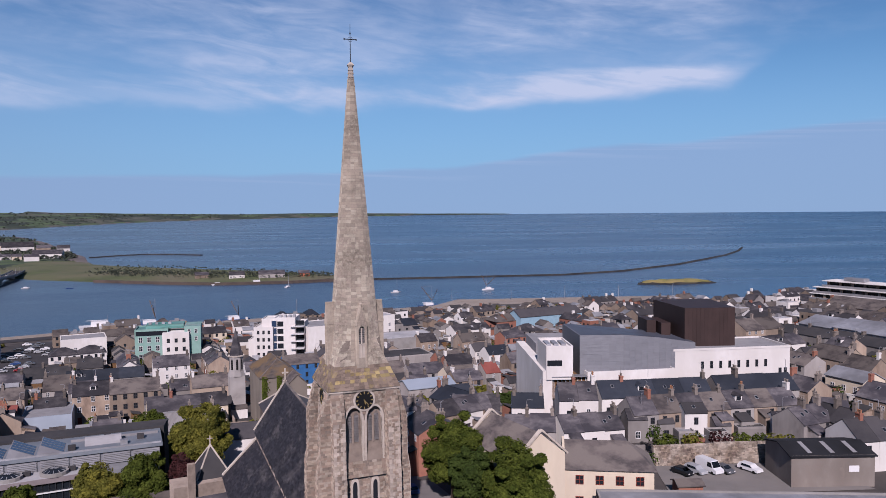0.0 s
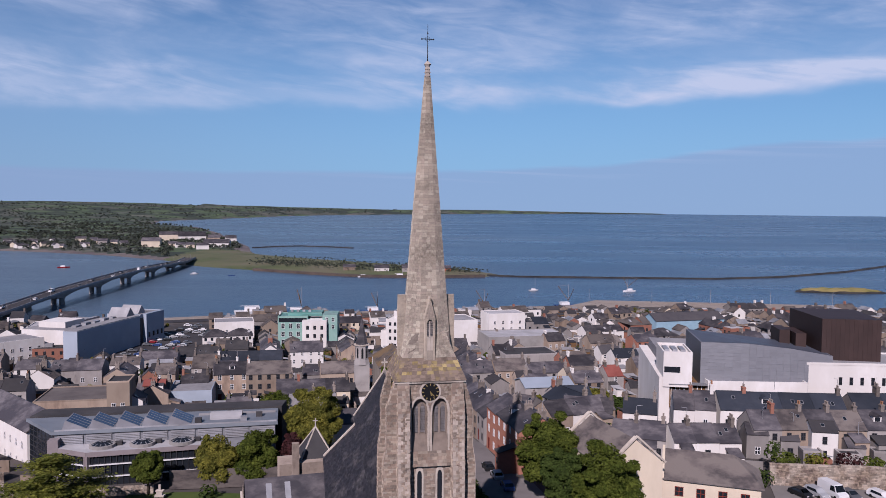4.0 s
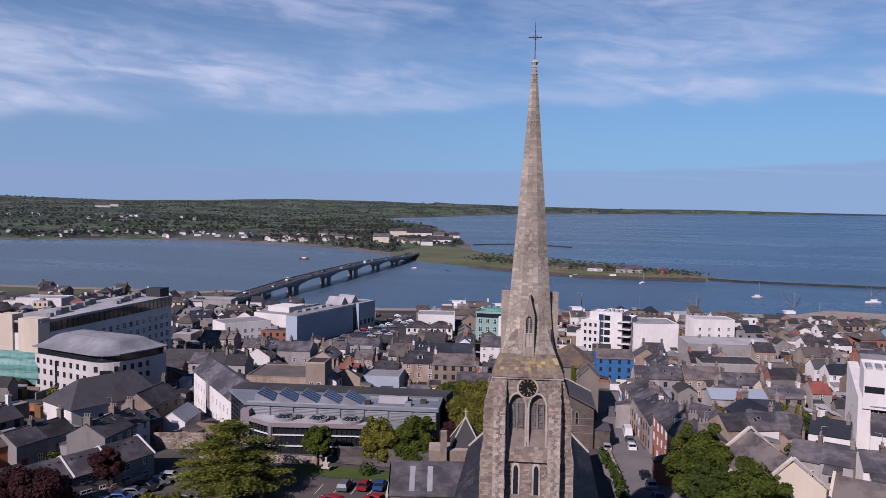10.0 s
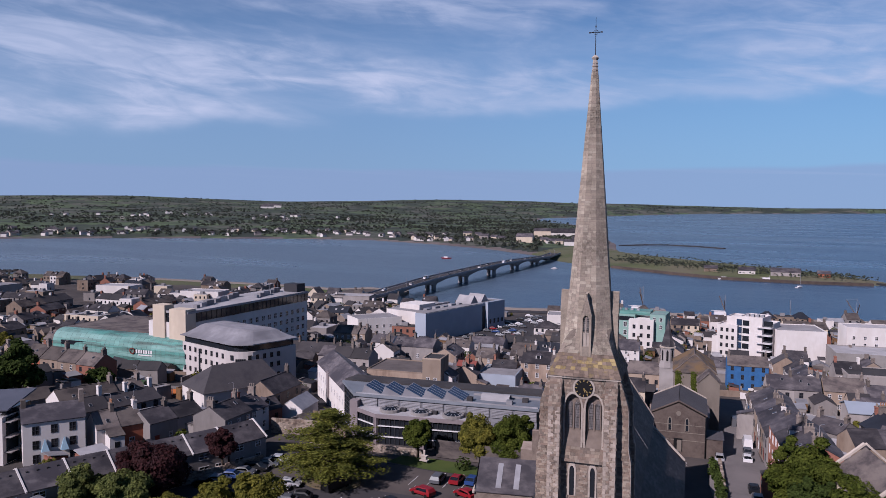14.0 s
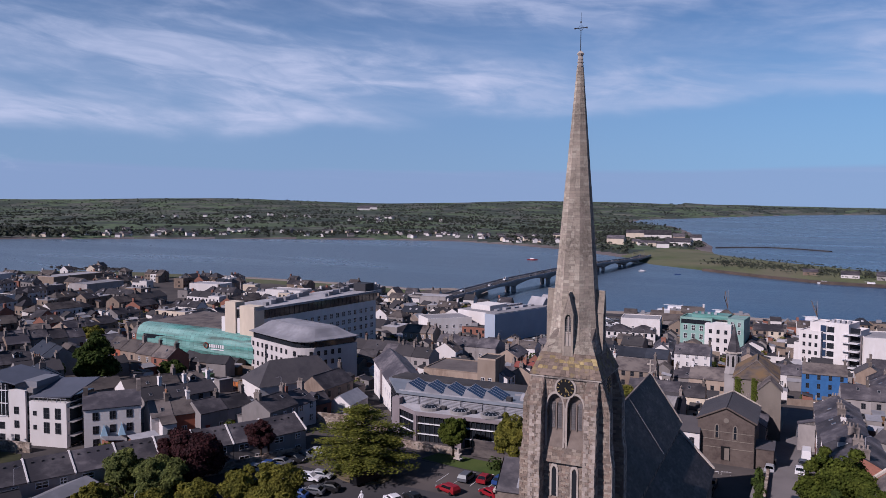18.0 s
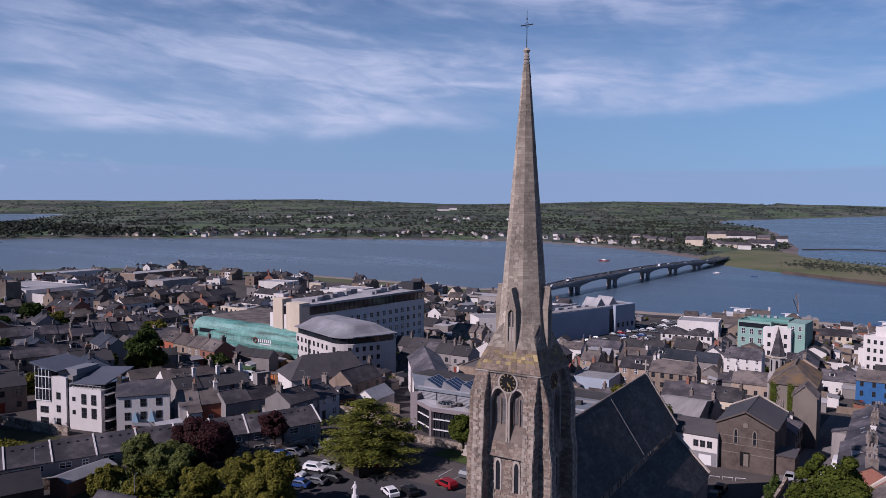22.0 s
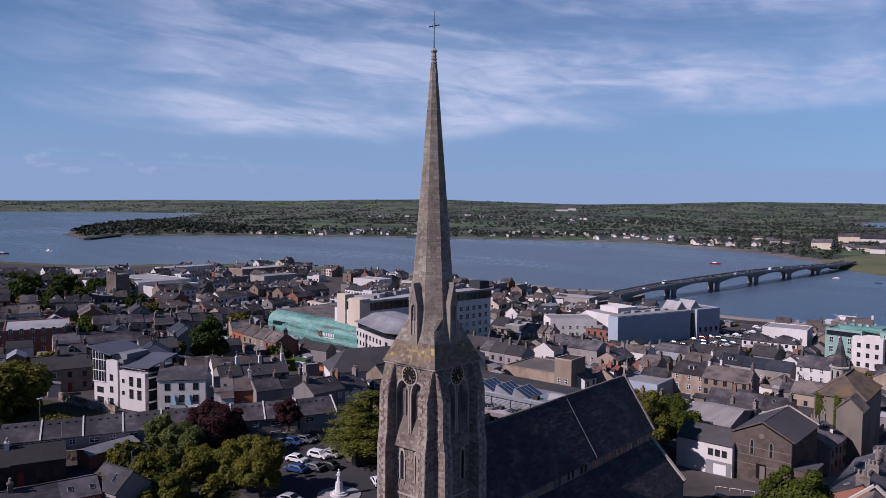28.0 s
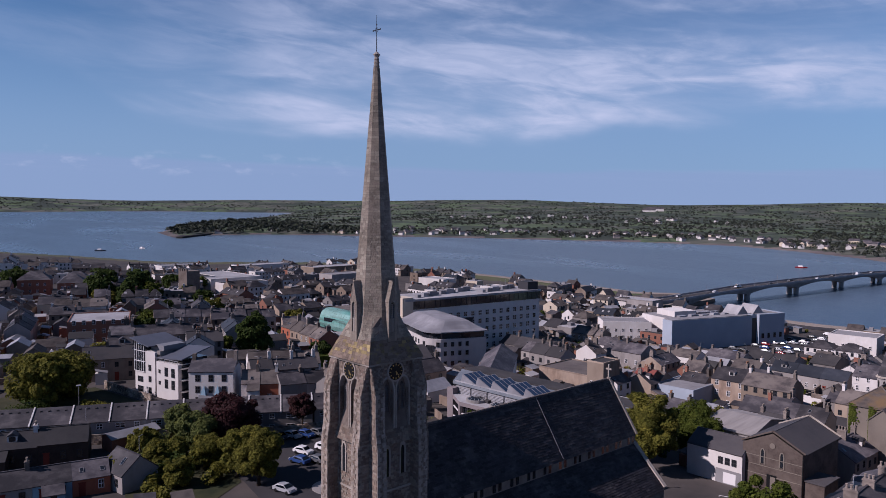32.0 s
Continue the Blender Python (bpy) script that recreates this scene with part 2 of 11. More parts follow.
M["copper"] = mat("verdigris_copper", (0.12, 0.33, 0.28), 0.6, (0.075, 0.13, 0.11), 0.5, (0.22, 0.40, 0.35), 0.16, spec=0.4, stretch=(0.22, 0.22, 2.6), island=0.12, low=0.42, high=0.62)
M["greyclad"] = mat("grey_zinc_cladding", (0.27, 0.275, 0.29), 0.5, (0.21, 0.215, 0.23), 1.1, (0.23, 0.235, 0.25), 0.1, spread=0.05, stretch=(0.5, 0.5, 2.5))
M["bluegrey"] = mat("bluegrey_cladding", (0.42, 0.475, 0.54), 0.55, (0.38, 0.435, 0.49), 0.2, (0.35, 0.40, 0.46), 0.06)
M["darkbrown"] = mat("brown_copper_cladding", (0.062, 0.040, 0.036), 0.55, (0.05, 0.033, 0.03), 0.3, None, 0.1, spread=0.06)
M["flat_grey"] = mat("flat_roof_felt", (0.27, 0.265, 0.27), 0.85, (0.21, 0.206, 0.21), 0.6, (0.32, 0.315, 0.315), 0.1)
M["tin"] = mat("weathered_corrugated_sheet", (0.30, 0.285, 0.27), 0.7, (0.23, 0.215, 0.205), 0.6, (0.36, 0.34, 0.32), 0.2, stretch=(3, 0.3, 1))
M["flat_pale"] = mat("pale_membrane", (0.52, 0.51, 0.51), 0.8, (0.42, 0.415, 0.415), 0.5, (0.34, 0.335, 0.335), 0.1)
M["libmetal"] = mat("bluegrey_metal_roof", (0.20, 0.225, 0.25), 0.6, (0.16, 0.18, 0.205), 0.5, (0.25, 0.275, 0.30), 0.12, spec=0.3)
M["libroof"] = mat("grey_membrane", (0.36, 0.36, 0.375), 0.75, (0.28, 0.28, 0.295), 0.5, (0.22, 0.22, 0.235), 0.12)
M["brown_felt"] = mat("brown_gravelled_felt", (0.135, 0.118, 0.11), 0.9, (0.10, 0.088, 0.084), 0.5, (0.17, 0.15, 0.138), 0.12)
M["flat_dark"] = mat("dark_felt", (0.062, 0.059, 0.06), 0.85, (0.085, 0.079, 0.077), 0.5, (0.048, 0.047, 0.049), 0.1)
M["metal"] = mat("galvanised_metal", (0.5, 0.505, 0.52), 0.5, (0.42, 0.425, 0.44), 0.8, (0.26, 0.26, 0.265), 0.12, metal=0.2)
M["glass"] = mat("window_glass", (0.02, 0.024, 0.03), 0.08, spec=0.6)
M["skylight"] = mat("skylight_glass", (0.035, 0.06, 0.11), 0.1, spec=0.6)
M["frame_white"] = mat("white_frame", (0.75, 0.74, 0.72), 0.6)
M["frame_dark"] = mat("dark_frame", (0.05, 0.05, 0.055), 0.6)
M["frame_red"] = mat("red_brown_frame", (0.22, 0.045, 0.03), 0.6)
M["door"] = mat("painted_door", (0.06, 0.05, 0.06), 0.6)
M["chimney"] = mat("chimney_render", (0.25, 0.215, 0.185), 0.9, (0.17, 0.145, 0.125), 1.5, spread=0.4)
M["pot"] = mat("clay_pot", (0.40, 0.20, 0.11), 0.85, (0.34, 0.18, 0.1), 3)
M["pot_pale"] = mat("buff_pot", (0.36, 0.31, 0.26), 0.85, (0.25, 0.21, 0.18), 3)
M["asphalt"] = mat("asphalt", (0.054, 0.051, 0.054), 0.9, (0.043, 0.041, 0.044), 0.9, (0.068, 0.065, 0.067), 0.06)
M["street_asphalt"] = mat("worn_street_asphalt", (0.17, 0.155, 0.15), 0.9, (0.13, 0.12, 0.116), 0.7, (0.2, 0.185, 0.178), 0.08)
M["paving"] = mat("paving", (0.2, 0.19, 0.18), 0.9, (0.16, 0.15, 0.14), 0.8, (0.24, 0.22, 0.2), 0.1)
M["paint_line"] = mat("road_paint", (0.6, 0.6, 0.58), 0.8, (0.4, 0.4, 0.39), 1.2)
M["rough_grass"] = mat("rough_garden_grass", (0.045, 0.055, 0.024), 0.95, (0.028, 0.034, 0.018), 0.5, (0.075, 0.07, 0.035), 0.15)
M["grass"] = mat("mown_grass", (0.065, 0.10, 0.022), 0.95, (0.045, 0.075, 0.018), 0.6, (0.09, 0.115, 0.03), 0.1)
M["leaf_green"] = mat("green_foliage", (0.128, 0.155, 0.024), 0.8, (0.058, 0.082, 0.012), 0.5, None, 0.2, island=0.42, spec=0.1)
M["leaf_dark"] = mat("dark_foliage", (0.082, 0.118, 0.024), 0.8, (0.042, 0.066, 0.014), 0.5, None, 0.2, island=0.4, spec=0.12)
M["leaf_cedar"] = mat("cedar_foliage", (0.255, 0.262, 0.045), 0.85, (0.085, 0.105, 0.02), 0.6, None, 0.2, island=0.4, spec=0.1)
M["leaf_olive"] = mat("olive_foliage", (0.256, 0.238, 0.039), 0.85, (0.115, 0.122, 0.023), 0.5, None, 0.2, island=0.4, spec=0.1)
M["leaf_grey"] = mat("grey_green_foliage", (0.213, 0.240, 0.063), 0.85, (0.100, 0.126, 0.040), 0.6, None, 0.2, island=0.38, spec=0.12)
M["leaf_copper"] = mat("copper_beech_foliage", (0.085, 0.026, 0.026), 0.8, (0.04, 0.014, 0.016), 0.7, None, 0.2, island=0.4, spec=0.25)
M["bark"] = mat("bark", (0.09, 0.07, 0.05), 0.95, (0.06, 0.045, 0.035), 2.0, bump=0.03)
M["concrete"] = mat("concrete", (0.30, 0.29, 0.27), 0.9, (0.23, 0.22, 0.2), 0.6, (0.36, 0.34, 0.32), 0.08)
M["rock"] = mat("dark_rock", (0.036, 0.036, 0.038), 0.95, (0.022, 0.022, 0.024), 0.5, (0.06, 0.055, 0.05), 0.06)
M["quay"] = mat("quay_surface", (0.33, 0.28, 0.23), 0.9, (0.21, 0.18, 0.15), 0.4, (0.31, 0.27, 0.23), 0.05)
M["timber"] = mat("brown_timber", (0.22, 0.13, 0.06), 0.8, (0.16, 0.09, 0.045), 2.0)
M["marble"] = mat("white_marble", (0.75, 0.74, 0.72), 0.5, (0.65, 0.64, 0.62), 1.0)
M["earth"] = mat("bare_earth", (0.2, 0.155, 0.095), 0.95, (0.16, 0.13, 0.09), 0.5, (0.12, 0.11, 0.05), 0.1)
for key, c in (("red", (0.27, 0.012, 0.018)), ("silver", (0.42, 0.43, 0.44)), ("carwhite", (0.75, 0.75, 0.74)), ("carblack", (0.015, 0.015, 0.017)), ("carblue", (0.03, 0.07, 0.22)), ("cargrey", (0.12, 0.125, 0.135)), ("yellow", (0.55, 0.38, 0.04))):
    M["car_" + key] = mat("car_paint_" + key, c, 0.42, spec=0.35)
M["tyre"] = mat("tyre_rubber", (0.012, 0.012, 0.012), 0.9)
# haze of the distance is put into both foliage colours as a grey cast
M["hazed_leaf"] = mat("hazed_far_woods", (0.058, 0.066, 0.052), 0.9, (0.042, 0.05, 0.041), 0.02, None, 0.2, island=0.3, spec=0.05)
M["hazed_leaf_light"] = mat("hazed_far_hedges", (0.080, 0.092, 0.062), 0.9, (0.060, 0.072, 0.05), 0.02, None, 0.2, island=0.3, spec=0.05)


def leafy(m, share=0.32):
    """Lets light through the leaves, so that the shaded side of a crown glows a little."""
    nt = m.node_tree
    b = nt.nodes["Principled BSDF"]
    tr = nt.nodes.new("ShaderNodeBsdfTranslucent")
    nt.links.new(b.inputs["Base Color"].links[0].from_socket, tr.inputs["Color"])
    mx = nt.nodes.new("ShaderNodeMixShader")
    mx.inputs["Fac"].default_value = share
    nt.links.new(b.outputs[0], mx.inputs[1])
    nt.links.new(tr.outputs[0], mx.inputs[2])
    nt.links.new(mx.outputs[0], nt.nodes["Material Output"].inputs["Surface"])


for key in ("leaf_green", "leaf_dark", "leaf_cedar", "leaf_olive", "leaf_grey", "leaf_copper"):
    leafy(M[key])


def tinted_blocks(name, colours, rough=0.92, single=False):
    """Stone blocks that differ from piece to piece in tint."""
    m = mat(name, (0.60, 0.60, 0.60), rough, (0.33, 0.33, 0.33), 4.5, (0.72, 0.72, 0.72), 0.3, 0.05, 7)
    nt = m.node_tree
    b = nt.nodes["Principled BSDF"]
    old = b.inputs["Base Color"].links[0].from_socket
    geo = nt.nodes.new("ShaderNodeNewGeometry")
    ramp = nt.nodes.new("ShaderNodeValToRGB")
    ramp.color_ramp.interpolation = "CONSTANT"
    for i, c in enumerate(colours):
        e = ramp.color_ramp.elements[i] if i < 2 else ramp.color_ramp.elements.new(i / len(colours))
        e.position = i / len(colours)
        e.color = (*c, 1)
    nt.links.new(nt.nodes.new("ShaderNodeObjectInfo").outputs["Random"] if single else geo.outputs["Random Per Island"], ramp.inputs["Fac"])
    x = nt.nodes.new("ShaderNodeMix")
    x.data_type, x.blend_type = "RGBA", "MULTIPLY"
    x.inputs["Factor"].default_value = 1.0
    nt.links.new(ramp.outputs["Color"], x.inputs["A"])
    nt.links.new(old, x.inputs["B"])
    nt.links.new(x.outputs["Result"], b.inputs["Base Color"])
    return m


RUBBLE_TINTS = ((0.45, 0.345, 0.265), (0.68, 0.56, 0.43), (0.44, 0.36, 0.285), (0.58, 0.49, 0.38), (0.56, 0.445, 0.345), (0.38, 0.31, 0.25), (0.51, 0.39, 0.305), (0.64, 0.55, 0.44))
SPIRE_TINTS = ((0.713, 0.624, 0.49), (0.653, 0.567, 0.445), (0.772, 0.686, 0.54), (0.614, 0.53, 0.42), (0.693, 0.598, 0.47), (0.832, 0.749, 0.59), (0.673, 0.572, 0.46), (0.564, 0.489, 0.39))
for key, word, tints in (("rubble", "tower_rubble", RUBBLE_TINTS), ("spire", "spire_granite", SPIRE_TINTS)):
    M[key + "_blocks"] = tinted_blocks(word, tints)
    M[key + "_block"] = tinted_blocks(word + "_piece", tints, single=True)
for key in ("rubble_blocks", "rubble_block", "spire_blocks", "spire_block", "rubble", "quoin", "dressed"):
    M[key].node_tree.nodes["Principled BSDF"].inputs["Diffuse Roughness"].default_value = 1.0
M["roofmetal"] = mat("blue_grey_roof_metal", (0.115, 0.125, 0.155), 0.5, (0.095, 0.105, 0.13), 0.4)
M["spire_joint"] = mat("spire_mortar", (0.24, 0.2, 0.165), 0.95, (0.19, 0.16, 0.13), 3)
# weathered stone with yellow lichen in irregular patches
M["lichen"] = mat("yellow_lichen_on_stone", (0.34, 0.26, 0.11), 0.95, (0.23, 0.18, 0.13), 3.2, (0.40, 0.32, 0.15), 0.9, 0.03, 4, island=0.3, low=0.45, high=0.6)
M["skirt_stone"] = mat("lichen_stone", (0.25, 0.195, 0.15), 0.95, (0.18, 0.14, 0.11), 1.6, (0.30, 0.235, 0.125), 0.95, 0.03, 4, island=0.25, low=0.53, high=0.62, stretch=(1, 1, 1.8))
M["slate_course"] = mat("slate_courses", (0.036, 0.032, 0.036), 0.6, (0.052, 0.046, 0.049), 1.1, (0.085, 0.076, 0.074), 0.30, 0.012, 9, island=0.4, spec=0.16, low=0.50, high=0.66, stretch=(1, 1, 2.0))


# ---- builders ----
class Mesh:
    """Collects faces, and gives them as one mesh."""

    def __init__(self):
        self.v, self.f, self.m = [], [], []

    def add(self, verts, faces, mi=0, at=None):
        o = len(self.v)
        self.v += [tuple(at @ Vector(p)) for p in verts] if at else [tuple(p) for p in verts]
        self.f += [tuple(i + o for i in f) for f in faces]
        self.m += [mi] * len(faces)

    def box(self, x0, y0, z0, x1, y1, z1, mi=0, at=None, taper=0.0):
        t = taper
        self.add([(x0, y0, z0), (x1, y0, z0), (x1, y1, z0), (x0, y1, z0), (x0 + t, y0 + t, z1), (x1 - t, y0 + t, z1), (x1 - t, y1 - t, z1), (x0 + t, y1 - t, z1)],
                 [(0, 3, 2, 1), (4, 5, 6, 7), (0, 1, 5, 4), (1, 2, 6, 5), (2, 3, 7, 6), (3, 0, 4, 7)], mi, at)

    def prism(self, poly, z0, z1, mi=0, at=None, top=None):
        n = len(poly)
        up = top or poly
        self.add([(*p, z0) for p in poly] + [(*p, z1) for p in up],
                 [tuple(range(n))[::-1], tuple(range(n, 2 * n))] + [(i, (i + 1) % n, n + (i + 1) % n, n + i) for i in range(n)], mi, at)

    def slab(self, quad, thick, mi=0, at=None):
        """A sheet of that thickness under the given face."""
        q = [Vector(p) for p in quad]
        nrm = (q[1] - q[0]).cross(q[-1] - q[0]).normalized() * thick
        n = len(q)
        self.add([tuple(p) for p in q] + [tuple(p - nrm) for p in q],
                 [tuple(range(n)), tuple(range(n, 2 * n))[::-1]] + [(i, n + i, n + (i + 1) % n, (i + 1) % n) for i in range(n)], mi, at)

    def tube(self, pts, r, sides=6, mi=0, r2=None):
        """A round bar along the points."""
        pts = [Vector(p) for p in pts]
        r2 = r if r2 is None else r2
        rings = []
        for i, p in enumerate(pts):
            d = (pts[min(i + 1, len(pts) - 1)] - pts[max(i - 1, 0)]).normalized()
            a = d.orthogonal().normalized()
            c = d.cross(a)
            rr = r + (r2 - r) * i / max(1, len(pts) - 1)
            rings.append([p + (a * math.cos(6.2832 * k / sides) + c * math.sin(6.2832 * k / sides)) * rr for k in range(sides)])
        n = len(pts)
        faces = [(i * sides + k, i * sides + (k + 1) % sides, (i + 1) * sides + (k + 1) % sides, (i + 1) * sides + k) for i in range(n - 1) for k in range(sides)]
        faces += [tuple(range(sides))[::-1], tuple((n - 1) * sides + k for k in range(sides))]
        self.add([q for ring in rings for q in ring], faces, mi)

    def data(self, name, mats, smooth=False):
        d = bpy.data.meshes.new(name)
        d.from_pydata(self.v, [], self.f)
        for m in mats if isinstance(mats, (list, tuple)) else [mats]:
            d.materials.append(m)
        d.polygons.foreach_set("material_index", self.m)
        if smooth:
            d.polygons.foreach_set("use_smooth", [True] * len(self.f))
        d.update()
        return d


def part(name, mesh, mats, parent, label="", at=None, smooth=False):
    """One mesh object under a thing or a part; mesh is a Mesh or ready data that alike parts share."""
    ob = new(name, mesh.data(name, mats, smooth) if isinstance(mesh, Mesh) else mesh)
    if parent is not None:
        ob.parent = parent
    if at is not None:
        ob.matrix_basis = at
    return tagged(ob, label) if label else ob


def thing(name, x, y, z, turn, label, category, group="", kind=""):
    """An Empty at a thing's base."""
    ob = new(name)
    ob.empty_display_size = 0.5
    ob.matrix_basis = pose(x, y, z, 0, 0, turn)
    return tagged(ob, label, category, group, kind)


def structure(name, mesh, mats, label, smooth=False):
    return tagged(part(name, mesh, mats, None, smooth=smooth), label, "", "", "structure")


def lerp_table(table, s):
    for (a, za), (b, zb) in zip(table, table[1:]):
        if s <= b:
            k = max(0.0, (s - a) / (b - a))
            return za + (zb - za) * k
    return table[-1][1]


def ground_z(x, y):
    """Height of the town's ground: level round the church, falling to the quays."""
    s = y - (0.6 if x > 0 else 0.15) * x
    return lerp_table(((45, 0.0), (78, -2.5), (98, -5.0), (118, -7.0), (230, -13.0)), s)


SEA = -15.0
HUB = (20.0, -60.0)


def far_base(r):
    """Level of the water far out: it closes with the horizon as seen from the town's height."""
    if r < 2500:
        return SEA
    k = min(1.0, (r - 2500) / 2350)
    dip = 64 / 2500 + (0.0049 - 64 / 2500) * k
    return 49.0 - dip * r


# ---- ground, water and distance ----
def water_material():
    m = mat("harbour_water", (0.042, 0.10, 0.185), 0.3, (0.115, 0.165, 0.225), 0.014, (0.028, 0.075, 0.155), 0.0035, spec=0.4, low=0.38, high=0.68, stretch=(0.22, 1.0, 1))
    nt = m.node_tree
    geo = nt.nodes.new("ShaderNodeNewGeometry")
    hs = []
    for sc, st in ((0.35, (1, 2.2, 1)), (0.06, (1, 1.7, 1))):
        mp = nt.nodes.new("ShaderNodeMapping")
        mp.inputs["Scale"].default_value = st
        mp.inputs["Rotation"].default_value = (0, 0, 0.5)
        n = nt.nodes.new("ShaderNodeTexNoise")
        n.inputs["Scale"].default_value = sc
        n.inputs["Detail"].default_value = 5
        nt.links.new(geo.outputs["Position"], mp.inputs["Vector"])
        nt.links.new(mp.outputs[0], n.inputs["Vector"])
        hs.append(n.outputs["Fac"])
    # the river is greyer with silt than the open bay
    b = nt.nodes["Principled BSDF"]
    clear = b.inputs["Base Color"].links[0].from_socket
    sep = nt.nodes.new("ShaderNodeSeparateXYZ")
    nt.links.new(geo.outputs["Position"], sep.inputs[0])
    silt = nt.nodes.new("ShaderNodeMapRange")
    silt.interpolation_type = "SMOOTHSTEP"
    for k, v in (("From Min", -420.0), ("From Max", 200.0), ("To Min", 0.78), ("To Max", 0.0)):
        silt.inputs[k].default_value = v
    nt.links.new(sep.outputs["X"], silt.inputs["Value"])
    mud = nt.nodes.new("ShaderNodeMix")
    mud.data_type = "RGBA"
    mud.inputs["B"].default_value = (0.078, 0.094, 0.116, 1)
    nt.links.new(silt.outputs["Result"], mud.inputs["Factor"])
    nt.links.new(clear, mud.inputs["A"])
    nt.links.new(mud.outputs["Result"], b.inputs["Base Color"])
    # long smooth slicks where the tide runs
    mp = nt.nodes.new("ShaderNodeMapping")
    mp.inputs["Scale"].default_value = (0.0016, 0.007, 1)
    mp.inputs["Rotation"].default_value = (0, 0, -0.35)
    nt.links.new(geo.outputs["Position"], mp.inputs["Vector"])
    slick = nt.nodes.new("ShaderNodeTexNoise")
    slick.inputs["Scale"].default_value, slick.inputs["Detail"].default_value, slick.inputs["Roughness"].default_value, slick.inputs["Distortion"].default_value = 1.0, 7, 0.6, 0.8
    nt.links.new(mp.outputs[0], slick.inputs["Vector"])
    calm = nt.nodes.new("ShaderNodeMapRange")
    for k, v in (("From Min", 0.42), ("From Max", 0.7), ("To Min", 0.33), ("To Max", 0.22)):
        calm.inputs[k].default_value = v
    nt.links.new(slick.outputs["Fac"], calm.inputs["Value"])
    nt.links.new(calm.outputs["Result"], b.inputs["Roughness"])
    s = nt.nodes.new("ShaderNodeMath")
    nt.links.new(hs[0], s.inputs[0])
    nt.links.new(hs[1], s.inputs[1])
    bp = nt.nodes.new("ShaderNodeBump")
    bp.inputs["Strength"].default_value = 0.6
    bp.inputs["Distance"].default_value = 0.8
    nt.links.new(s.outputs[0], bp.inputs["Height"])
    nt.links.new(bp.outputs["Normal"], nt.nodes["Principled BSDF"].inputs["Normal"])
    return m


M["water"] = water_material()


def hazed_fields_material():
    """Fields divided by hedges, from pasture to tilled earth, with haze put in as greyed colours."""
    m = bpy.data.materials.new("farmland")
    m.use_nodes = True
    nt = m.node_tree
    b = nt.nodes["Principled BSDF"]
    b.inputs["Roughness"].default_value = 0.95
    b.inputs["Specular IOR Level"].default_value = 0.1
    geo = nt.nodes.new("ShaderNodeNewGeometry")
    vo = nt.nodes.new("ShaderNodeTexVoronoi")
    vo.inputs["Scale"].default_value = 0.0085
    nt.links.new(geo.outputs["Position"], vo.inputs["Vector"])
    ramp = nt.nodes.new("ShaderNodeValToRGB")
    ramp.color_ramp.interpolation = "CONSTANT"
    # the field colours are greyed to stand for haze
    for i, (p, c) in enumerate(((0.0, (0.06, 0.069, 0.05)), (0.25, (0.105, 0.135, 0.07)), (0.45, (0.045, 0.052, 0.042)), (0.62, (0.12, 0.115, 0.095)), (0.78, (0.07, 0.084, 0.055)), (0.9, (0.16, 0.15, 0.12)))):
        e = ramp.color_ramp.elements[i] if i < 2 else ramp.color_ramp.elements.new(p)
        e.position = p
        e.color = (*c, 1)
    nt.links.new(vo.outputs["Color"], ramp.inputs["Fac"])
    n = nt.nodes.new("ShaderNodeTexNoise")
    n.inputs["Scale"].default_value = 0.03
    n.inputs["Detail"].default_value = 6
    nt.links.new(geo.outputs["Position"], n.inputs["Vector"])
    r = nt.nodes.new("ShaderNodeMapRange")
    r.inputs["From Min"].default_value, r.inputs["From Max"].default_value = 0.35, 0.7
    nt.links.new(n.outputs["Fac"], r.inputs["Value"])
    x = nt.nodes.new("ShaderNodeMix")
    x.data_type = "RGBA"
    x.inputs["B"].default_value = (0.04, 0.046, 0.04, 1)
    nt.links.new(r.outputs["Result"], x.inputs["Factor"])
    nt.links.new(ramp.outputs["Color"], x.inputs["A"])
    nt.links.new(x.outputs["Result"], b.inputs["Base Color"])
    return m


M["fields"] = hazed_fields_material()
M["scrub"] = mat("rough_grassland", (0.115, 0.135, 0.058), 0.95, (0.075, 0.095, 0.042), 0.05, (0.15, 0.14, 0.09), 0.012)
M["town"] = mat("town_ground", (0.075, 0.068, 0.065), 0.92, (0.052, 0.048, 0.046), 0.3, (0.115, 0.1, 0.09), 0.05)


def inside_distance(poly, px, py):
    """Signed distance to a closed outline, positive inside."""
    inside = np.zeros(px.shape, bool)
    best = np.full(px.shape, 1e9)
    for (x0, y0), (x1, y1) in zip(poly, poly[1:] + poly[:1]):
        dx, dy = x1 - x0, y1 - y0
        k = np.clip(((px - x0) * dx + (py - y0) * dy) / (dx * dx + dy * dy + 1e-9), 0, 1)
        best = np.minimum(best, np.hypot(px - x0 - k * dx, py - y0 - k * dy))
        if y0 != y1:
            cross = ((y0 > py) != (y1 > py)) & (px < (x1 - x0) * (py - y0) / (y1 - y0) + x0)
            inside ^= cross
    return np.where(inside, best, -best)


def sheet(px, py, pz):
    n, k = px.shape
    me = Mesh()
    me.v = [tuple(p) for p in np.stack([px, py, pz], -1).reshape(-1, 3).tolist()]
    me.f = [(i * k + j, (i + 1) * k + j, (i + 1) * k + j + 1, i * k + j + 1) for i in range(n - 1) for j in range(k - 1)]
    me.m = [0] * len(me.f)
    return me


# water, to the horizon all round
rs = [0.0, 150, 300, 500, 800, 1200, 1800] + [2500 + 235 * i for i in range(11)]
ang = np.linspace(0, 2 * math.pi, 145)
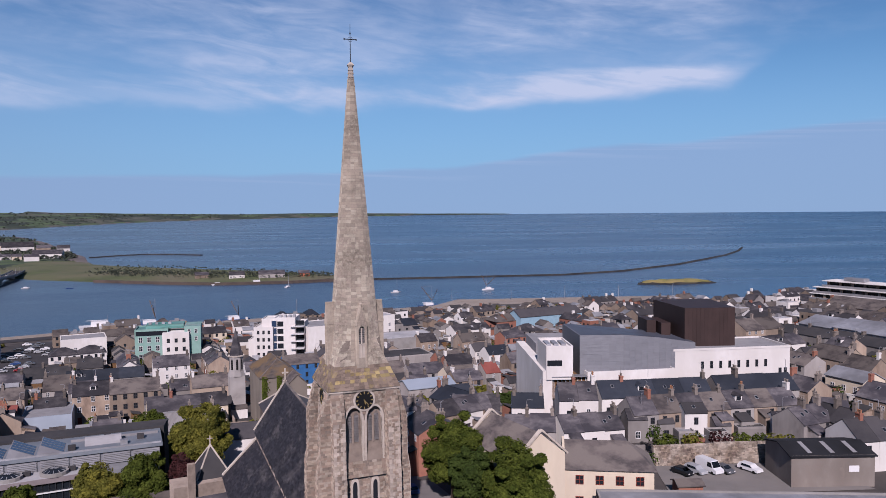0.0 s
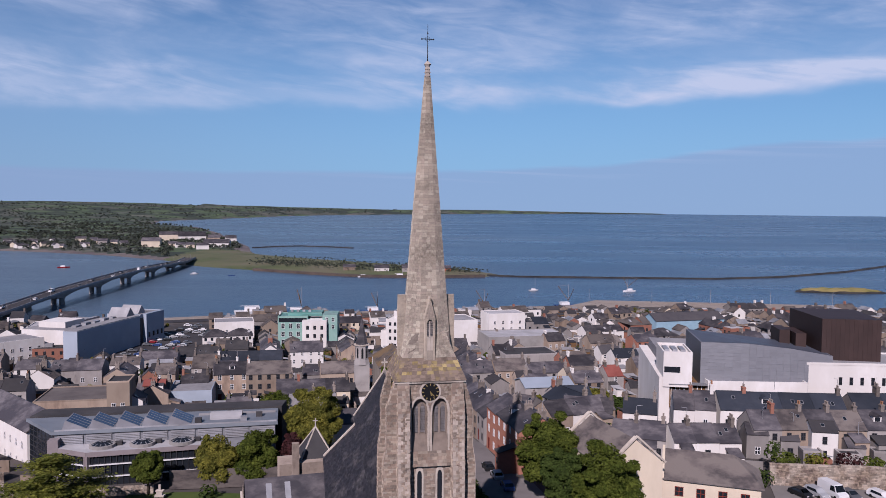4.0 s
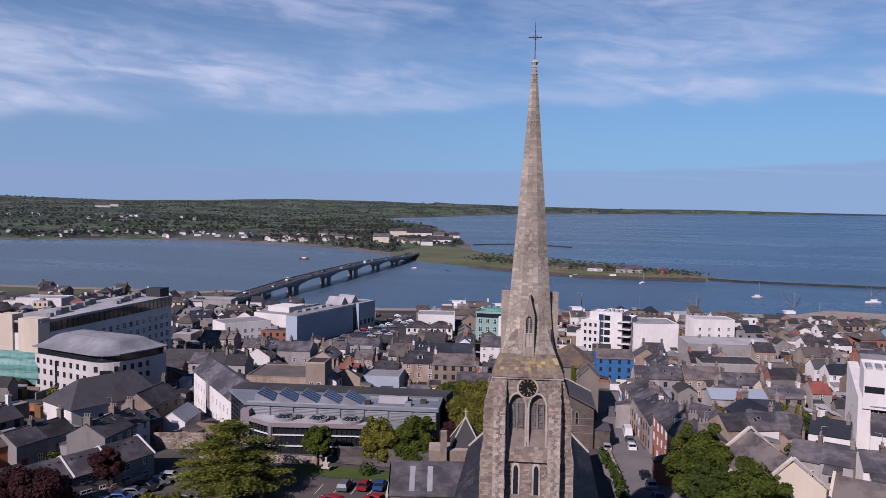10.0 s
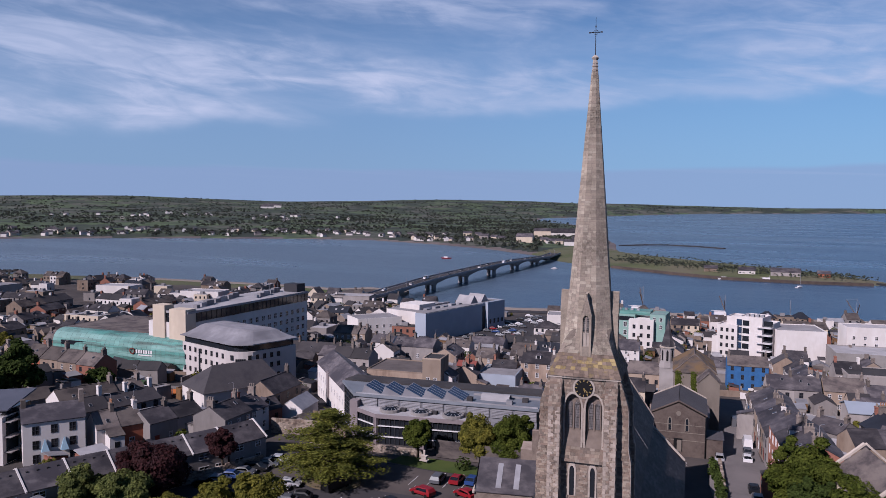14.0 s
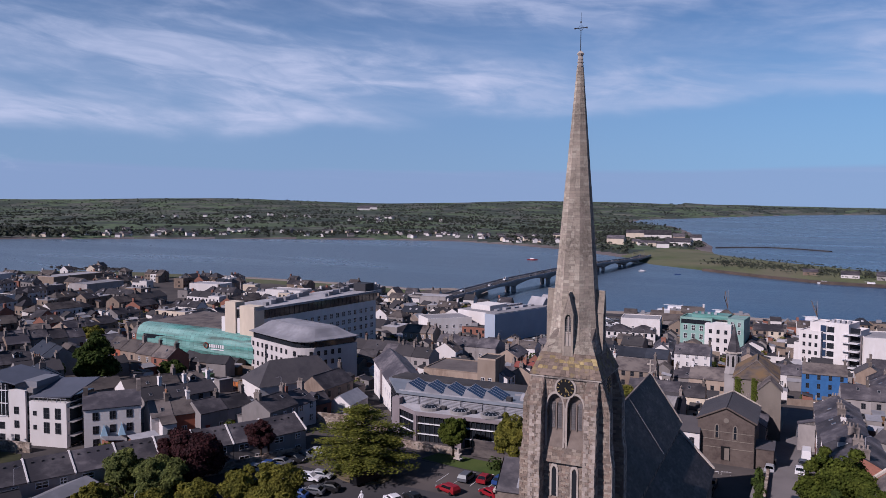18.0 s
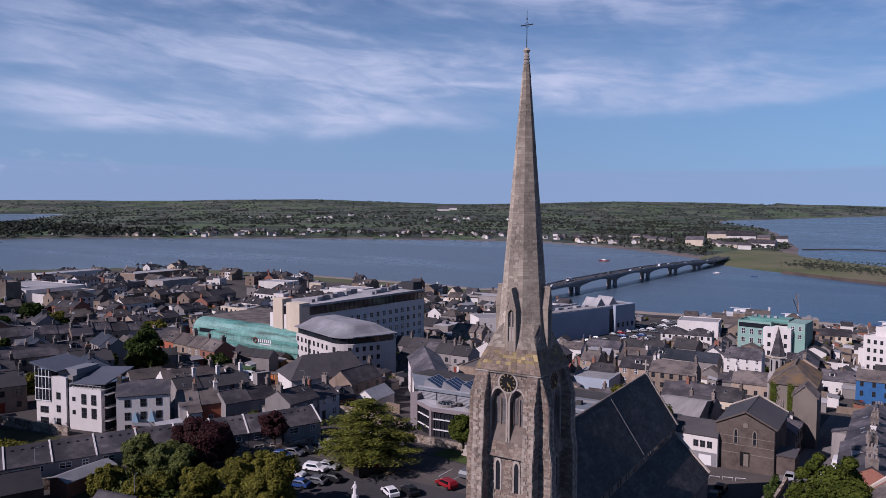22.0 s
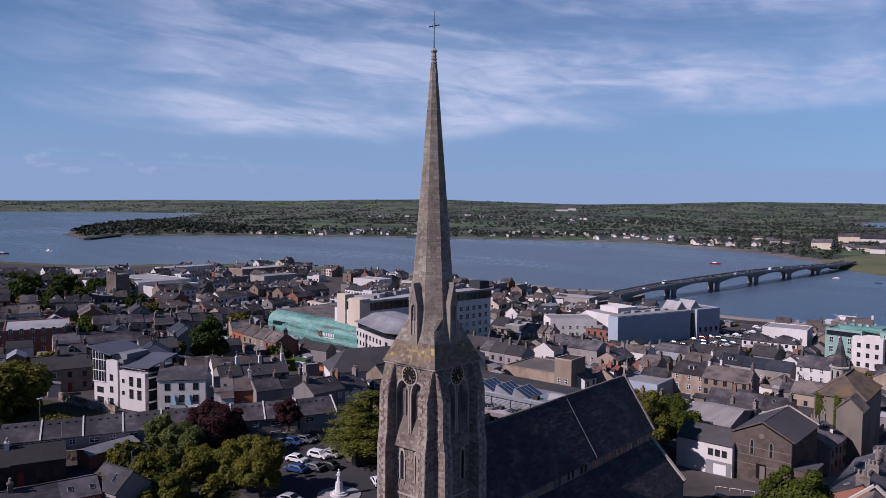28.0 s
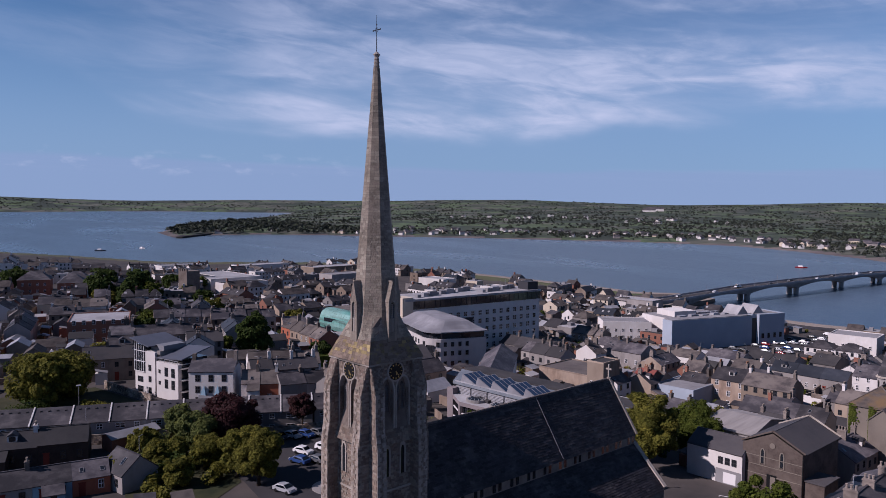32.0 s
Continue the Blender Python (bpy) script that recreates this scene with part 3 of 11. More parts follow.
R, A = np.meshgrid(np.array(rs), ang, indexing="ij")
Z = np.array([[far_base(r)] * len(ang) for r in rs])
sea = structure("water", sheet(HUB[0] + R * np.cos(A), HUB[1] + R * np.sin(A), Z), M["water"], "wide calm blue-grey harbour water under the sky", smooth=True)

COAST = [(-294, 752), (-256, 714), (-190, 676), (-122, 645), (-74, 620), (-13, 619), (37, 630), (52, 643), (42, 672), (0, 722), (-60, 772), (-130, 822), (-210, 885), (-262, 940), (-285, 1010), (-310, 1100), (-429, 1407),
         (-565, 1762), (-761, 2205), (-1067, 2634), (-1180, 3000), (-1040, 3483), (-880, 3900), (-660, 4180), (-250, 4400), (253, 4610), (797, 4660), (1345, 4560), (1400, 4800), (0, 5600), (-3000, 6500), (-7000, 4500), (-7000, -2500),
         (-3900, -2500), (-3760, 60), (-3890, 500), (-3840, 850), (-3700, 1060), (-3560, 1330), (-2900, 930), (-2270, 588), (-1850, 388), (-1520, 275), (-1290, 255), (-1365, 330), (-1372, 430), (-1310, 520), (-1190, 640),
         (-1060, 770), (-950, 860), (-830, 940), (-700, 985), (-560, 945), (-430, 880), (-310, 785)]
rs = 560 * (4850 / 560) ** np.linspace(0, 1, 120)
ang = np.radians(np.linspace(62, 192, 330))
R, A = np.meshgrid(rs, ang, indexing="ij")
X, Y = HUB[0] + R * np.cos(A), HUB[1] + R * np.sin(A)
D = inside_distance(COAST, X, Y)


def far_height(x, y, d, r):
    """Land over the water's level, by the distance from the shore."""
    if d <= 0:
        return max(-6.0, d * 0.06)
    low = 4.0 * (1 - math.exp(-d / 25.0))
    hills = 0.5 + 0.6 * noise.noise(Vector((x / 1150, y / 1150, 0.3)))
    fine = 0.5 + 0.5 * noise.noise(Vector((x / 260, y / 260, 4.3)))
    west = min(1.0, max(0.0, (-x - 300) / 1500))
    rise = min(1.0, max(0.0, (d - 40) / 900))
    crest = min(1.0, max(0.0, (r - 2600) / 2000))
    z = low + west * rise * (5 + 13 * hills + 5 * fine + crest * 30 * max(0.15, 0.3 + 0.9 * hills))
    if y > 2400 and x > -1500:
        z += min(1.0, d / 170) * min(1.0, (y - 2400) / 900) * min(1.0, max(0.0, (1400 - x) / 700)) * (8 + 7 * fine)
    return z


Z = np.zeros_like(X)
for i in range(X.shape[0]):
    for j in range(X.shape[1]):
        Z[i, j] = far_base(R[i, j]) + far_height(X[i, j], Y[i, j], D[i, j], R[i, j])
far = sheet(X, Y, Z)
keep = (D > -60).reshape(-1)
far.f = [f for f in far.f if any(keep[i] for i in f)]
ct = [(X.reshape(-1)[f[0]], Y.reshape(-1)[f[0]]) for f in far.f]
DF = D.reshape(-1)
far.m = [1 if (y < 1000 + 0.1 * x and x > -330) else (2 if max(DF[i] for i in f) < 24 else 0) for (x, y), f in zip(ct, far.f)]
M["mud"] = mat("tidal_mud_and_shingle", (0.15, 0.125, 0.12), 0.8, (0.10, 0.085, 0.085), 0.06, (0.2, 0.175, 0.155), 0.02)
structure("ground_far_shore", far, [M["fields"], M["scrub"], M["mud"]], "low farmland and wooded shore across the water, greens greyed for haze", smooth=True)

# the town's own ground, ending in the quays
SHORE = [(-1200, -600), (-980, -200), (-880, -60), (-800, 50), (-720, 125), (-690, 200), (-650, 262), (-583, 304), (-500, 325), (-408, 341), (-342, 352), (-300, 352), (-283, 372), (-255, 372), (-240, 318), (-205, 322), (-150, 329),
         (-98, 352), (-40, 364), (4, 374), (84, 400), (104, 428), (180, 420), (262, 411), (275, 372), (322, 360), (370, 385), (420, 420), (560, 330), (800, 200), (1200, -600)]
gx = np.concatenate([np.linspace(-1150, -420, 60), np.arange(-410, 420, 5.0), np.linspace(425, 1100, 50)])
gy = np.concatenate([np.linspace(-560, -145, 30), np.arange(-140, 450, 5.0)])
X, Y = np.meshgrid(gx, gy, indexing="ij")
D = inside_distance(SHORE, X, Y)
Z = np.zeros_like(X)
for i in range(X.shape[0]):
    for j in range(X.shape[1]):
        Z[i, j] = ground_z(X[i, j], Y[i, j]) if D[i, j] > -4 else SEA - 4
        if D[i, j] < 0:
            Z[i, j] = max(SEA - 4, Z[i, j] - 1.5 + D[i, j] * 1.2)
town = sheet(X, Y, Z)
DF, XF, YF = D.reshape(-1), X.reshape(-1), Y.reshape(-1)
town.m = [1 if DF[f[0]] < 26 and XF[f[0]] > -60 and YF[f[0]] > 300 else (2 if DF[f[0]] < 30 and XF[f[0]] < -290 else 0) for f in town.f]
structure("ground", town, [M["town"], M["quay"], M["scrub"]], "sloping town ground of worn grey paving and yards")


def ribbon(name, pts, half, z0, z1, material, label, taper=0.0, follow=None):
    """A wall or mole along the points."""
    me = Mesh()
    pts = [Vector(p) for p in pts]
    rows = []
    for i, p in enumerate(pts):
        d = (pts[min(i + 1, len(pts) - 1)] - pts[max(i - 1, 0)]).normalized()
        nrm = Vector((-d.y, d.x))
        rows.append([(*(p + nrm * (half + taper)), z0), (*(p + nrm * half), z1), (*(p - nrm * half), z1), (*(p - nrm * (half + taper)), z0)])
    n = len(rows)
    me.add([q for r in rows for q in r], [(4 * i + k, 4 * i + k + 1, 4 * i + k + 5, 4 * i + k + 4) for i in range(n - 1) for k in range(3)] + [(0, 3, 2, 1), (4 * n - 4, 4 * n - 3, 4 * n - 2, 4 * n - 1)])
    return structure(name, me, material, label)


ribbon("quay_wall", [(p[0], p[1]) for p in SHORE[8:29]], 5.0, SEA - 3, -12.85, M["quay"], "stone-edged quay with a buff walking surface")
M["wharf"] = mat("tarred_timber_wharf", (0.085, 0.068, 0.058), 0.92, (0.05, 0.042, 0.038), 0.35, (0.13, 0.10, 0.08), 0.05)
ribbon("spit_quay", [(-192, 673), (-128, 635), (-76, 611), (-14, 611), (37, 623)], 2.2, SEA - 2, SEA + 2.2, M["wharf"], "dark timber wharf along the grassy spit", 0.3)
ribbon("breakwater", [(40, 636), (66, 625), (127, 622), (194, 621), (250, 620), (322, 645), (423, 716), (565, 852), (640, 940), (700, 1024)], 1.1, SEA - 2, SEA + 1.5, M["rock"], "long curving breakwater of dark stones", 1.6)
ribbon("training_wall", [(-300, 1085), (-270, 1130), (-240, 1150), (-190, 1130), (-147, 1100)], 1.6, SEA - 2, SEA + 1.5, M["rock"], "short dark stone training wall off the far shore", 2.5)


def islet(cx, cy, turn, a, b, h):
    """A low rocky islet, its crown grown with yellow-green turf."""
    me = Mesh()
    rings, n = ((1.0, -2.0), (0.97, 0.5), (0.86, 1.3), (0.66, h), (0.35, h + 0.5), (0.0, h + 0.3)), 44
    for k, z in rings:
        for i in range(n):
            t = 2 * math.pi * i / n
            w = 1 + 0.22 * noise.noise(Vector((3 * math.cos(t), 3 * math.sin(t), 1.7)))
            me.v.append((a * k * w * math.cos(t), b * k * w * math.sin(t), z + (1.1 * noise.noise(Vector((7 * k * math.cos(t), 7 * k * math.sin(t), 0.4))) if 0 < k < 0.97 else 0)))
    for r in range(len(rings) - 1):
        for i in range(n):
            me.f.append((r * n + i, r * n + (i + 1) % n, (r + 1) * n + (i + 1) % n, (r + 1) * n + i))
            me.m.append(0 if r < 2 else 1)
    ob = structure("islet", me, [M["rock"], M["islet_turf"]], "low dark rocky islet with yellow-green turf on top")
    ob.matrix_basis = pose(cx, cy, SEA, 0, 0, turn)


M["islet_turf"] = mat("yellow_islet_turf", (0.23, 0.20, 0.055), 0.95, (0.11, 0.12, 0.04), 0.25, (0.3, 0.24, 0.1), 0.07)
islet(313, 519, -3, 36, 12, 2.6)


def tide_rocks(spots):
    """Weed-covered rocks that show at low tide."""
    me, rr = Mesh(), random.Random(17)
    for x, y, reach, count in spots:
        for _ in range(count):
            px, py, r = x + rr.gauss(0, reach), y + rr.gauss(0, reach * 0.35), rr.uniform(1.2, 4.5)
            ring = [(px + r * rr.uniform(0.7, 1.2) * math.cos(k * 1.05), py + r * rr.uniform(0.5, 0.9) * math.sin(k * 1.05)) for k in range(6)]
            me.prism(ring, SEA - 1, SEA + rr.uniform(0.4, 1.4), 0, None, [(px + (u - px) * 0.55, py + (v - py) * 0.55) for u, v in ring])
    tagged(structure("tide_rocks", me, M["rock"], "dark weed-covered rocks off the town shore"), kind="stuff")


tide_rocks(((-668, 296, 13, 46), (-640, 320, 12, 44), (-655, 308, 20, 30)))


# ---- church ----
THETA = 10.5
church = thing("church", 0, 0, 0, THETA, "granite Gothic church with a tall broach spire and slate roofs", "church")


def ngon(n, r, turn=0.0):
    return [(r * math.cos(2 * math.pi * (k + 0.5) / n + turn), r * math.sin(2 * math.pi * (k + 0.5) / n + turn)) for k in range(n)]


def lancet(w, h, spring, steps=5):
    """Outline of a pointed opening: width, full height, height at which the arch springs; from the left foot."""
    pts = [(-w / 2, 0), (-w / 2, spring)]
    rise = h - spring
    for k in range(1, steps):
        a = k / steps
        pts.append((-w / 2 + w / 2 * (1 - math.cos(a * math.pi / 2)) * 0.85 + w / 2 * 0.15 * a, spring + rise * math.sin(a * math.pi / 2) ** 0.9))
    pts.append((0, h))
    return pts + [(-x, z) for x, z in pts[-2::-1]]


def facing(side):
    """Turns a part made on the front (-y) to one of the tower's four sides."""
    return pose(0, 0, 0, 0, 0, 90 * side)


# tower shaft with deep belfry recesses between corner buttresses
HALF = 3.4
BUT = 2.2
DEEP = 0.62
shaft = Mesh()
shaft.box(-HALF, -HALF, -1.0, HALF, HALF, 23.0)
shaft.box(-HALF + DEEP, -HALF + DEEP, 23.0, HALF - DEEP, HALF - DEEP, 31.0)
for sx in (-1, 1):
    for sy in (-1, 1):
        shaft.box(min(sx * BUT, sx * HALF), min(sy * BUT, sy * HALF), 23.0, max(sx * BUT, sx * HALF), max(sy * BUT, sy * HALF), 31.0)
tower = part("tower", shaft, M["rubble"], church, "square granite tower with clocks and lancets")
ARCH_X, ARCH_W, ARCH_0, ARCH_1 = 1.05, 1.66, 23.9, 29.35
PROFILE = ((-1.0, 1.6), (12.0, 1.42), (22.5, 1.36), (24.2, 1.08), (28.2, 1.04), (30.95, 0.22))


def out_at(z):
    return lerp_table(PROFILE, z)


for side in range(4):
    at = facing(side)
    for sx in (-1, 1):
        b = Mesh()
        u0, u1 = sorted((sx * BUT, sx * HALF))
        for (za, oa), (zb, ob_) in zip(PROFILE, PROFILE[1:]):
            b.add([(u0, -HALF - oa, za), (u1, -HALF - oa, za), (u1, -HALF + 0.1, za), (u0, -HALF + 0.1, za), (u0, -HALF - ob_, zb), (u1, -HALF - ob_, zb), (u1, -HALF + 0.1, zb), (u0, -HALF + 0.1, zb)],
                  [(0, 1, 5, 4), (1, 2, 6, 5), (3, 0, 4, 7), (4, 5, 6, 7)], 0, at)
        part("buttress", b, M["rubble"], church, "stepped corner buttress with quoins")

# rubble courses on the tower's faces and buttresses
BR = random.Random(31)


def openings(u, z, w=0.0):
    """Whether a place on a face is taken by an opening or its surround."""
    for c in (-ARCH_X, ARCH_X):
        if abs(u - c) < ARCH_W / 2 + 0.12 + w and 23.7 < z < 28.2:
            return True
        if abs(u - c) < (ARCH_W / 2 + 0.12) * math.sqrt(max(0.0, (29.6 - z) / 1.5)) + w and 28.2 <= z < 29.6:
            return True
        if abs(u - c) < 0.42 + w and 18.7 < z < 22.4:
            return True
    return math.hypot(u, z - 30.05) < 1.1 + w or (22.3 < z < 23.9)


masonry = Mesh()
TOWER_STONES, SPIRE_STONES = [], []
for side in range(4):
    at = facing(side)
    z = 6.0
    while z < 30.8:
        ch = BR.uniform(0.18, 0.29)
        for ua, ub, flat in ((-BUT, BUT, True), (-HALF, -BUT, False), (BUT, HALF, False)):
            u = ua
            while u < ub - 0.02:
                w = min(BR.uniform(0.2, 0.5), ub - u)
                if not (flat and openings(u + w / 2, z + ch / 2, w * 0.3)):
                    d = 0.015 + 0.075 * BR.random() ** 1.5
                    ya, yb = (-HALF, -HALF) if flat else (-HALF - out_at(z), -HALF - out_at(z + ch))
                    stone = masonry
                    if side in (0, 3) and 24.4 < z < 30.6 and BR.random() < 0.5 and len(TOWER_STONES) < 300:
                        stone = Mesh()
                        TOWER_STONES.append(stone)
                    stone.add([(u + 0.01, ya - d, z + 0.01), (u + w - 0.01, ya - d, z + 0.01), (u + w - 0.01, yb - d, z + ch - 0.01), (u + 0.01, yb - d, z + ch - 0.01),
                                 (u + 0.01, ya + 0.02, z + 0.01), (u + w - 0.01, ya + 0.02, z + 0.01), (u + w - 0.01, yb + 0.02, z + ch - 0.01), (u + 0.01, yb + 0.02, z + ch - 0.01)],
                                [(0, 1, 2, 3), (0, 4, 5, 1), (1, 5, 6, 2), (2, 6, 7, 3), (3, 7, 4, 0)], 0, at)
                u += w
        # the flanks of the two buttresses
        for sx in (-1, 1):
            for u, sgn in ((sx * BUT, -sx), (sx * HALF, sx)):
                reach = out_at(z + ch / 2)
                v = 0.0
                while v < reach - 0.02:
                    w = min(BR.uniform(0.3, 0.7), reach - v)
                    d = 0.015 + 0.06 * BR.random() ** 1.5
                    ua, ub = sorted((u - sgn * 0.02, u + sgn * d))
                    masonry.box(ua, -HALF - v - w + 0.01, z + 0.01, ub, -HALF - v - 0.01, z + ch - 0.01, 0, at)
                    v += w
        z += ch
tagged(part("tower_masonry", masonry, M["rubble_blocks"], church, "mixed brown and pink rubble granite"), kind="stuff")
qz = 0.46
quoin_data = []
for wide in (0.3, 0.52):
    qm = Mesh()
    qm.box(-wide / 2, -0.07, 0.012, wide / 2, 0.06, qz - 0.012)
    quoin_data.append(qm.data("quoin", M["quoin"]))
for side in (0, 1):
    at = facing(side)
    for k in range(36):
        z = 11.6 + qz * k
        for e, (u, sgn) in enumerate(((-HALF, 1), (-BUT, -1), (BUT, 1), (HALF, -1))):
            wi = (k + e) % 2
            lean = math.degrees(math.atan2(out_at(z) - out_at(z + qz), qz))
            part("quoin", quoin_data[wi], None, church, "", at @ pose(u + sgn * (0.15, 0.26)[wi], -HALF - out_at(z), z, -lean))

# belfry stage on each face: paired deep arches with louvres, clock, string courses
clock_data = None
for side in range(4):
    at = facing(side)
    y = -HALF
    yb = y + DEEP
    for za, zb, out in ((30.98, 31.2, 0.26), (17.2, 17.4, 0.14)):
        s = Mesh()
        s.box(-BUT, y - out, za, BUT, y + 0.1, zb, 0, at)
        part("string_course", s, M["dressed"], church)
    # the wall above and between the arches
    sp = Mesh()
    arch = lancet(ARCH_W, ARCH_1 - ARCH_0, 28.0 - ARCH_0, 7)
    for x in (-ARCH_X, ARCH_X):
        ring = [(x + px, ARCH_0 + pz) for px, pz in arch[1:-1]]
        for (xa, za), (xb, zb) in zip(ring, ring[1:]):
            sp.add([(xa, y, za), (xb, y, zb), (xb, y, 31.0), (xa, y, 31.0)], [(0, 1, 2, 3)], 0, at)
    for xa, xb in ((-BUT, -ARCH_X - ARCH_W / 2), (-ARCH_X + ARCH_W / 2, ARCH_X - ARCH_W / 2), (ARCH_X + ARCH_W / 2, BUT)):
        sp.box(xa, y, 23.0, xb, yb, 31.0, 0, at)
    part("belfry_wall", sp, M["rubble"], church)
    pier = Mesh()
    for k in range(12):
        wd = 0.2 if k % 2 else 0.15
        pier.box(-wd, y - 0.03, 24.4 + 0.3 * k, wd, y + 0.05, 24.68 + 0.3 * k, 0, at)
    part("pier_quoins", pier, M["quoin"], church)
    slope = Mesh()
    slope.add([(-BUT, y - 0.42, 22.4), (BUT, y - 0.42, 22.4), (BUT, y + 0.02, 23.95), (-BUT, y + 0.02, 23.95), (-BUT, y + 0.05, 22.3), (BUT, y + 0.05, 22.3)], [(0, 1, 2, 3), (4, 5, 1, 0)], 0, at)
    for r_ in range(5):
        n_ = 9 + r_ % 2
        for k in range(n_):
            ua, ub = -BUT + 2 * BUT * k / n_ + 0.012, -BUT + 2 * BUT * (k + 1) / n_ - 0.012
            za, zb = 22.4 + 0.31 * r_ + 0.012, 22.4 + 0.31 * (r_ + 1) - 0.012
            ya, yz = y - 0.42 + 0.0884 * r_ - 0.02 - 0.015 * BR.random(), y - 0.42 + 0.0884 * (r_ + 1) - 0.02
            slope.add([(ua, ya, za), (ub, ya, za), (ub, yz, zb), (ua, yz, zb), (ua, ya + 0.06, za), (ub, ya + 0.06, za)], [(0, 1, 2, 3), (4, 5, 1, 0)], 0, at)
    part("weathering_slope", slope, M["rubble_blocks"], church, "sloping weathered ledge under the belfry arches")
    for x in (-ARCH_X, ARCH_X):
        hood = Mesh()
        inn = arch
        outl = [(px * (1 + 0.34 / ARCH_W), pz + (0.0 if i in (0, len(arch) - 1) else 0.2 * max(0.0, (pz - 4.0)) / 1.3)) for i, (px, pz) in enumerate(arch)]
        n = len(inn)
        outl = [(max(-1.0, min(1.0, px)), pz) for px, pz in outl]
        vv = [(x + px, y - 0.07, ARCH_0 + pz) for px, pz in outl] + [(x + px, y - 0.07, ARCH_0 + pz) for px, pz in inn] + [(x + px, y + 0.02, ARCH_0 + pz) for px, pz in outl] + [(x + px, yb, ARCH_0 + pz) for px, pz in inn]
        ff = [(i, i + 1, n + i + 1, n + i) for i in range(n - 1)] + [(i, 2 * n + i, 2 * n + i + 1, i + 1) for i in range(n - 1)] + [(n + i, n + i + 1, 3 * n + i + 1, 3 * n + i) for i in range(n - 1)]
        hood.add(vv, ff, 0, at)
        part("belfry_arch", hood, M["dressed"], church, "deep pale dressed stone arch")
        lou = Mesh()
        lou.add([(x + px, yb - 0.01, ARCH_0 + pz) for px, pz in inn], [tuple(range(n))], 0, at)
        for o in (-0.36, 0.36):
            lan = lancet(0.46, 3.0, 2.5)
            lou.add([(x + o + px, yb - 0.02, 25.7 + pz) for px, pz in lan], [tuple(range(len(lan)))], 2, at)
            for k in range(10):
                z = 25.75 + 0.27 * k
                lou.add([(x + o - 0.21, yb - 0.03, z + 0.22), (x + o + 0.21, yb - 0.03, z + 0.22), (x + o + 0.21, yb - 0.16, z), (x + o - 0.21, yb - 0.16, z)], [(0, 1, 2, 3), (3, 2, 1, 0)], 1, at)
        for xa in (-0.66, -0.07, 0.59):
            lou.box(x + xa, yb - 0.2, 25.6, x + xa + (0.14 if xa == -0.07 else 0.08), yb, 28.3, 0, at)
        lou.add([(x - ARCH_W / 2, yb - 0.02, 25.75), (x + ARCH_W / 2, yb - 0.02, 25.75), (x + ARCH_W / 2, y - 0.03, 23.9), (x - ARCH_W / 2, y - 0.03, 23.9)], [(3, 2, 1, 0)], 0, at)
        part("louvred_opening", lou, [M["rubble"], M["louvre"], M["slate_brown"]], church, "paired louvred lights over a sloping sill")
    for x in (-ARCH_X, ARCH_X):
        lo = Mesh()
        out, inn = lancet(0.85, 3.5, 2.7), lancet(0.5, 3.1, 2.55)
        n = len(out)
        vv = [(x + px, y - 0.1, 18.8 + pz) for px, pz in out] + [(x + px, y - 0.1, 18.8 + pz) for px, pz in inn] + [(x + px, y + 0.02, 18.8 + pz) for px, pz in out] + [(x + px, y - 0.005, 18.8 + pz) for px, pz in inn]
        lo.add(vv, [(i, i + 1, n + i + 1, n + i) for i in range(n - 1)] + [(i, 2 * n + i, 2 * n + i + 1, i + 1) for i in range(n - 1)] + [(n + i, n + i + 1, 3 * n + i + 1, 3 * n + i) for i in range(n - 1)], 0, at)
        lo.add([(x + px, y - 0.006, 18.8 + pz) for px, pz in inn], [tuple(range(n))], 1, at)
        part("lancet_window", lo, [M["dressed"], M["glass"]], church, "slim pointed window with dressed surround")
    # clock
    c = Mesh()
    c.prism(ngon(28, 0.92), 0, 0.14)
    clock = part("clock_face", c, M["black"], church, "round black clock with gilt marks", at @ pose(0, y - 0.02, 30.05, 90))
    if clock_data is None:
        tk = Mesh()
        tk.box(0.66, -0.045, 0.14, 0.86, 0.045, 0.17)
        clock_data = tk.data("hour_mark", M["gold"])
    for k in range(12):
        part("hour_mark", clock_data, None, clock, "", pose(0, 0, 0, 0, 0, 30 * k))
    for turn, reach, wide in ((-50, 0.62, 0.04), (-75, 0.42, 0.05)):
        tk = Mesh()
        tk.box(-0.06, -wide, 0.15, reach, wide, 0.18, 0, pose(0, 0, 0, 0, 0, turn))
        part("clock_pointer", tk, M["gold"], clock)
    r = Mesh()
    ro, ri = ngon(28, 1.12), ngon(28, 0.92)
    r.add([(*p, 0.1) for p in ro] + [(*p, 0.1) for p in ri] + [(*p, 0) for p in ro], [(i, (i + 1) % 28, 28 + (i + 1) % 28, 28 + i) for i in range(28)] + [(56 + i, 56 + (i + 1) % 28, (i + 1) % 28, i) for i in range(28)])
    part("clock_surround", r, M["dressed"], clock)

# corbelled eaves and the mossy skirt of the spire
cor = Mesh()
cor.box(-3.66, -3.66, 31.0, 3.66, 3.66, 31.2)
part("eaves_course", cor, M["dressed"], church)
FLARE = ((31.2, 3.74), (32.4, 3.2), (33.6, 2.78), (34.6, 2.52), (36.0, 0.24 + (63.2 - 36.0) * 0.0775))
TAN8 = math.tan(math.pi / 8)


def spire_half(z):
    return 0.24 + (63.2 - z) * 0.0775 if z >= 36.0 else lerp_table(FLARE, z)


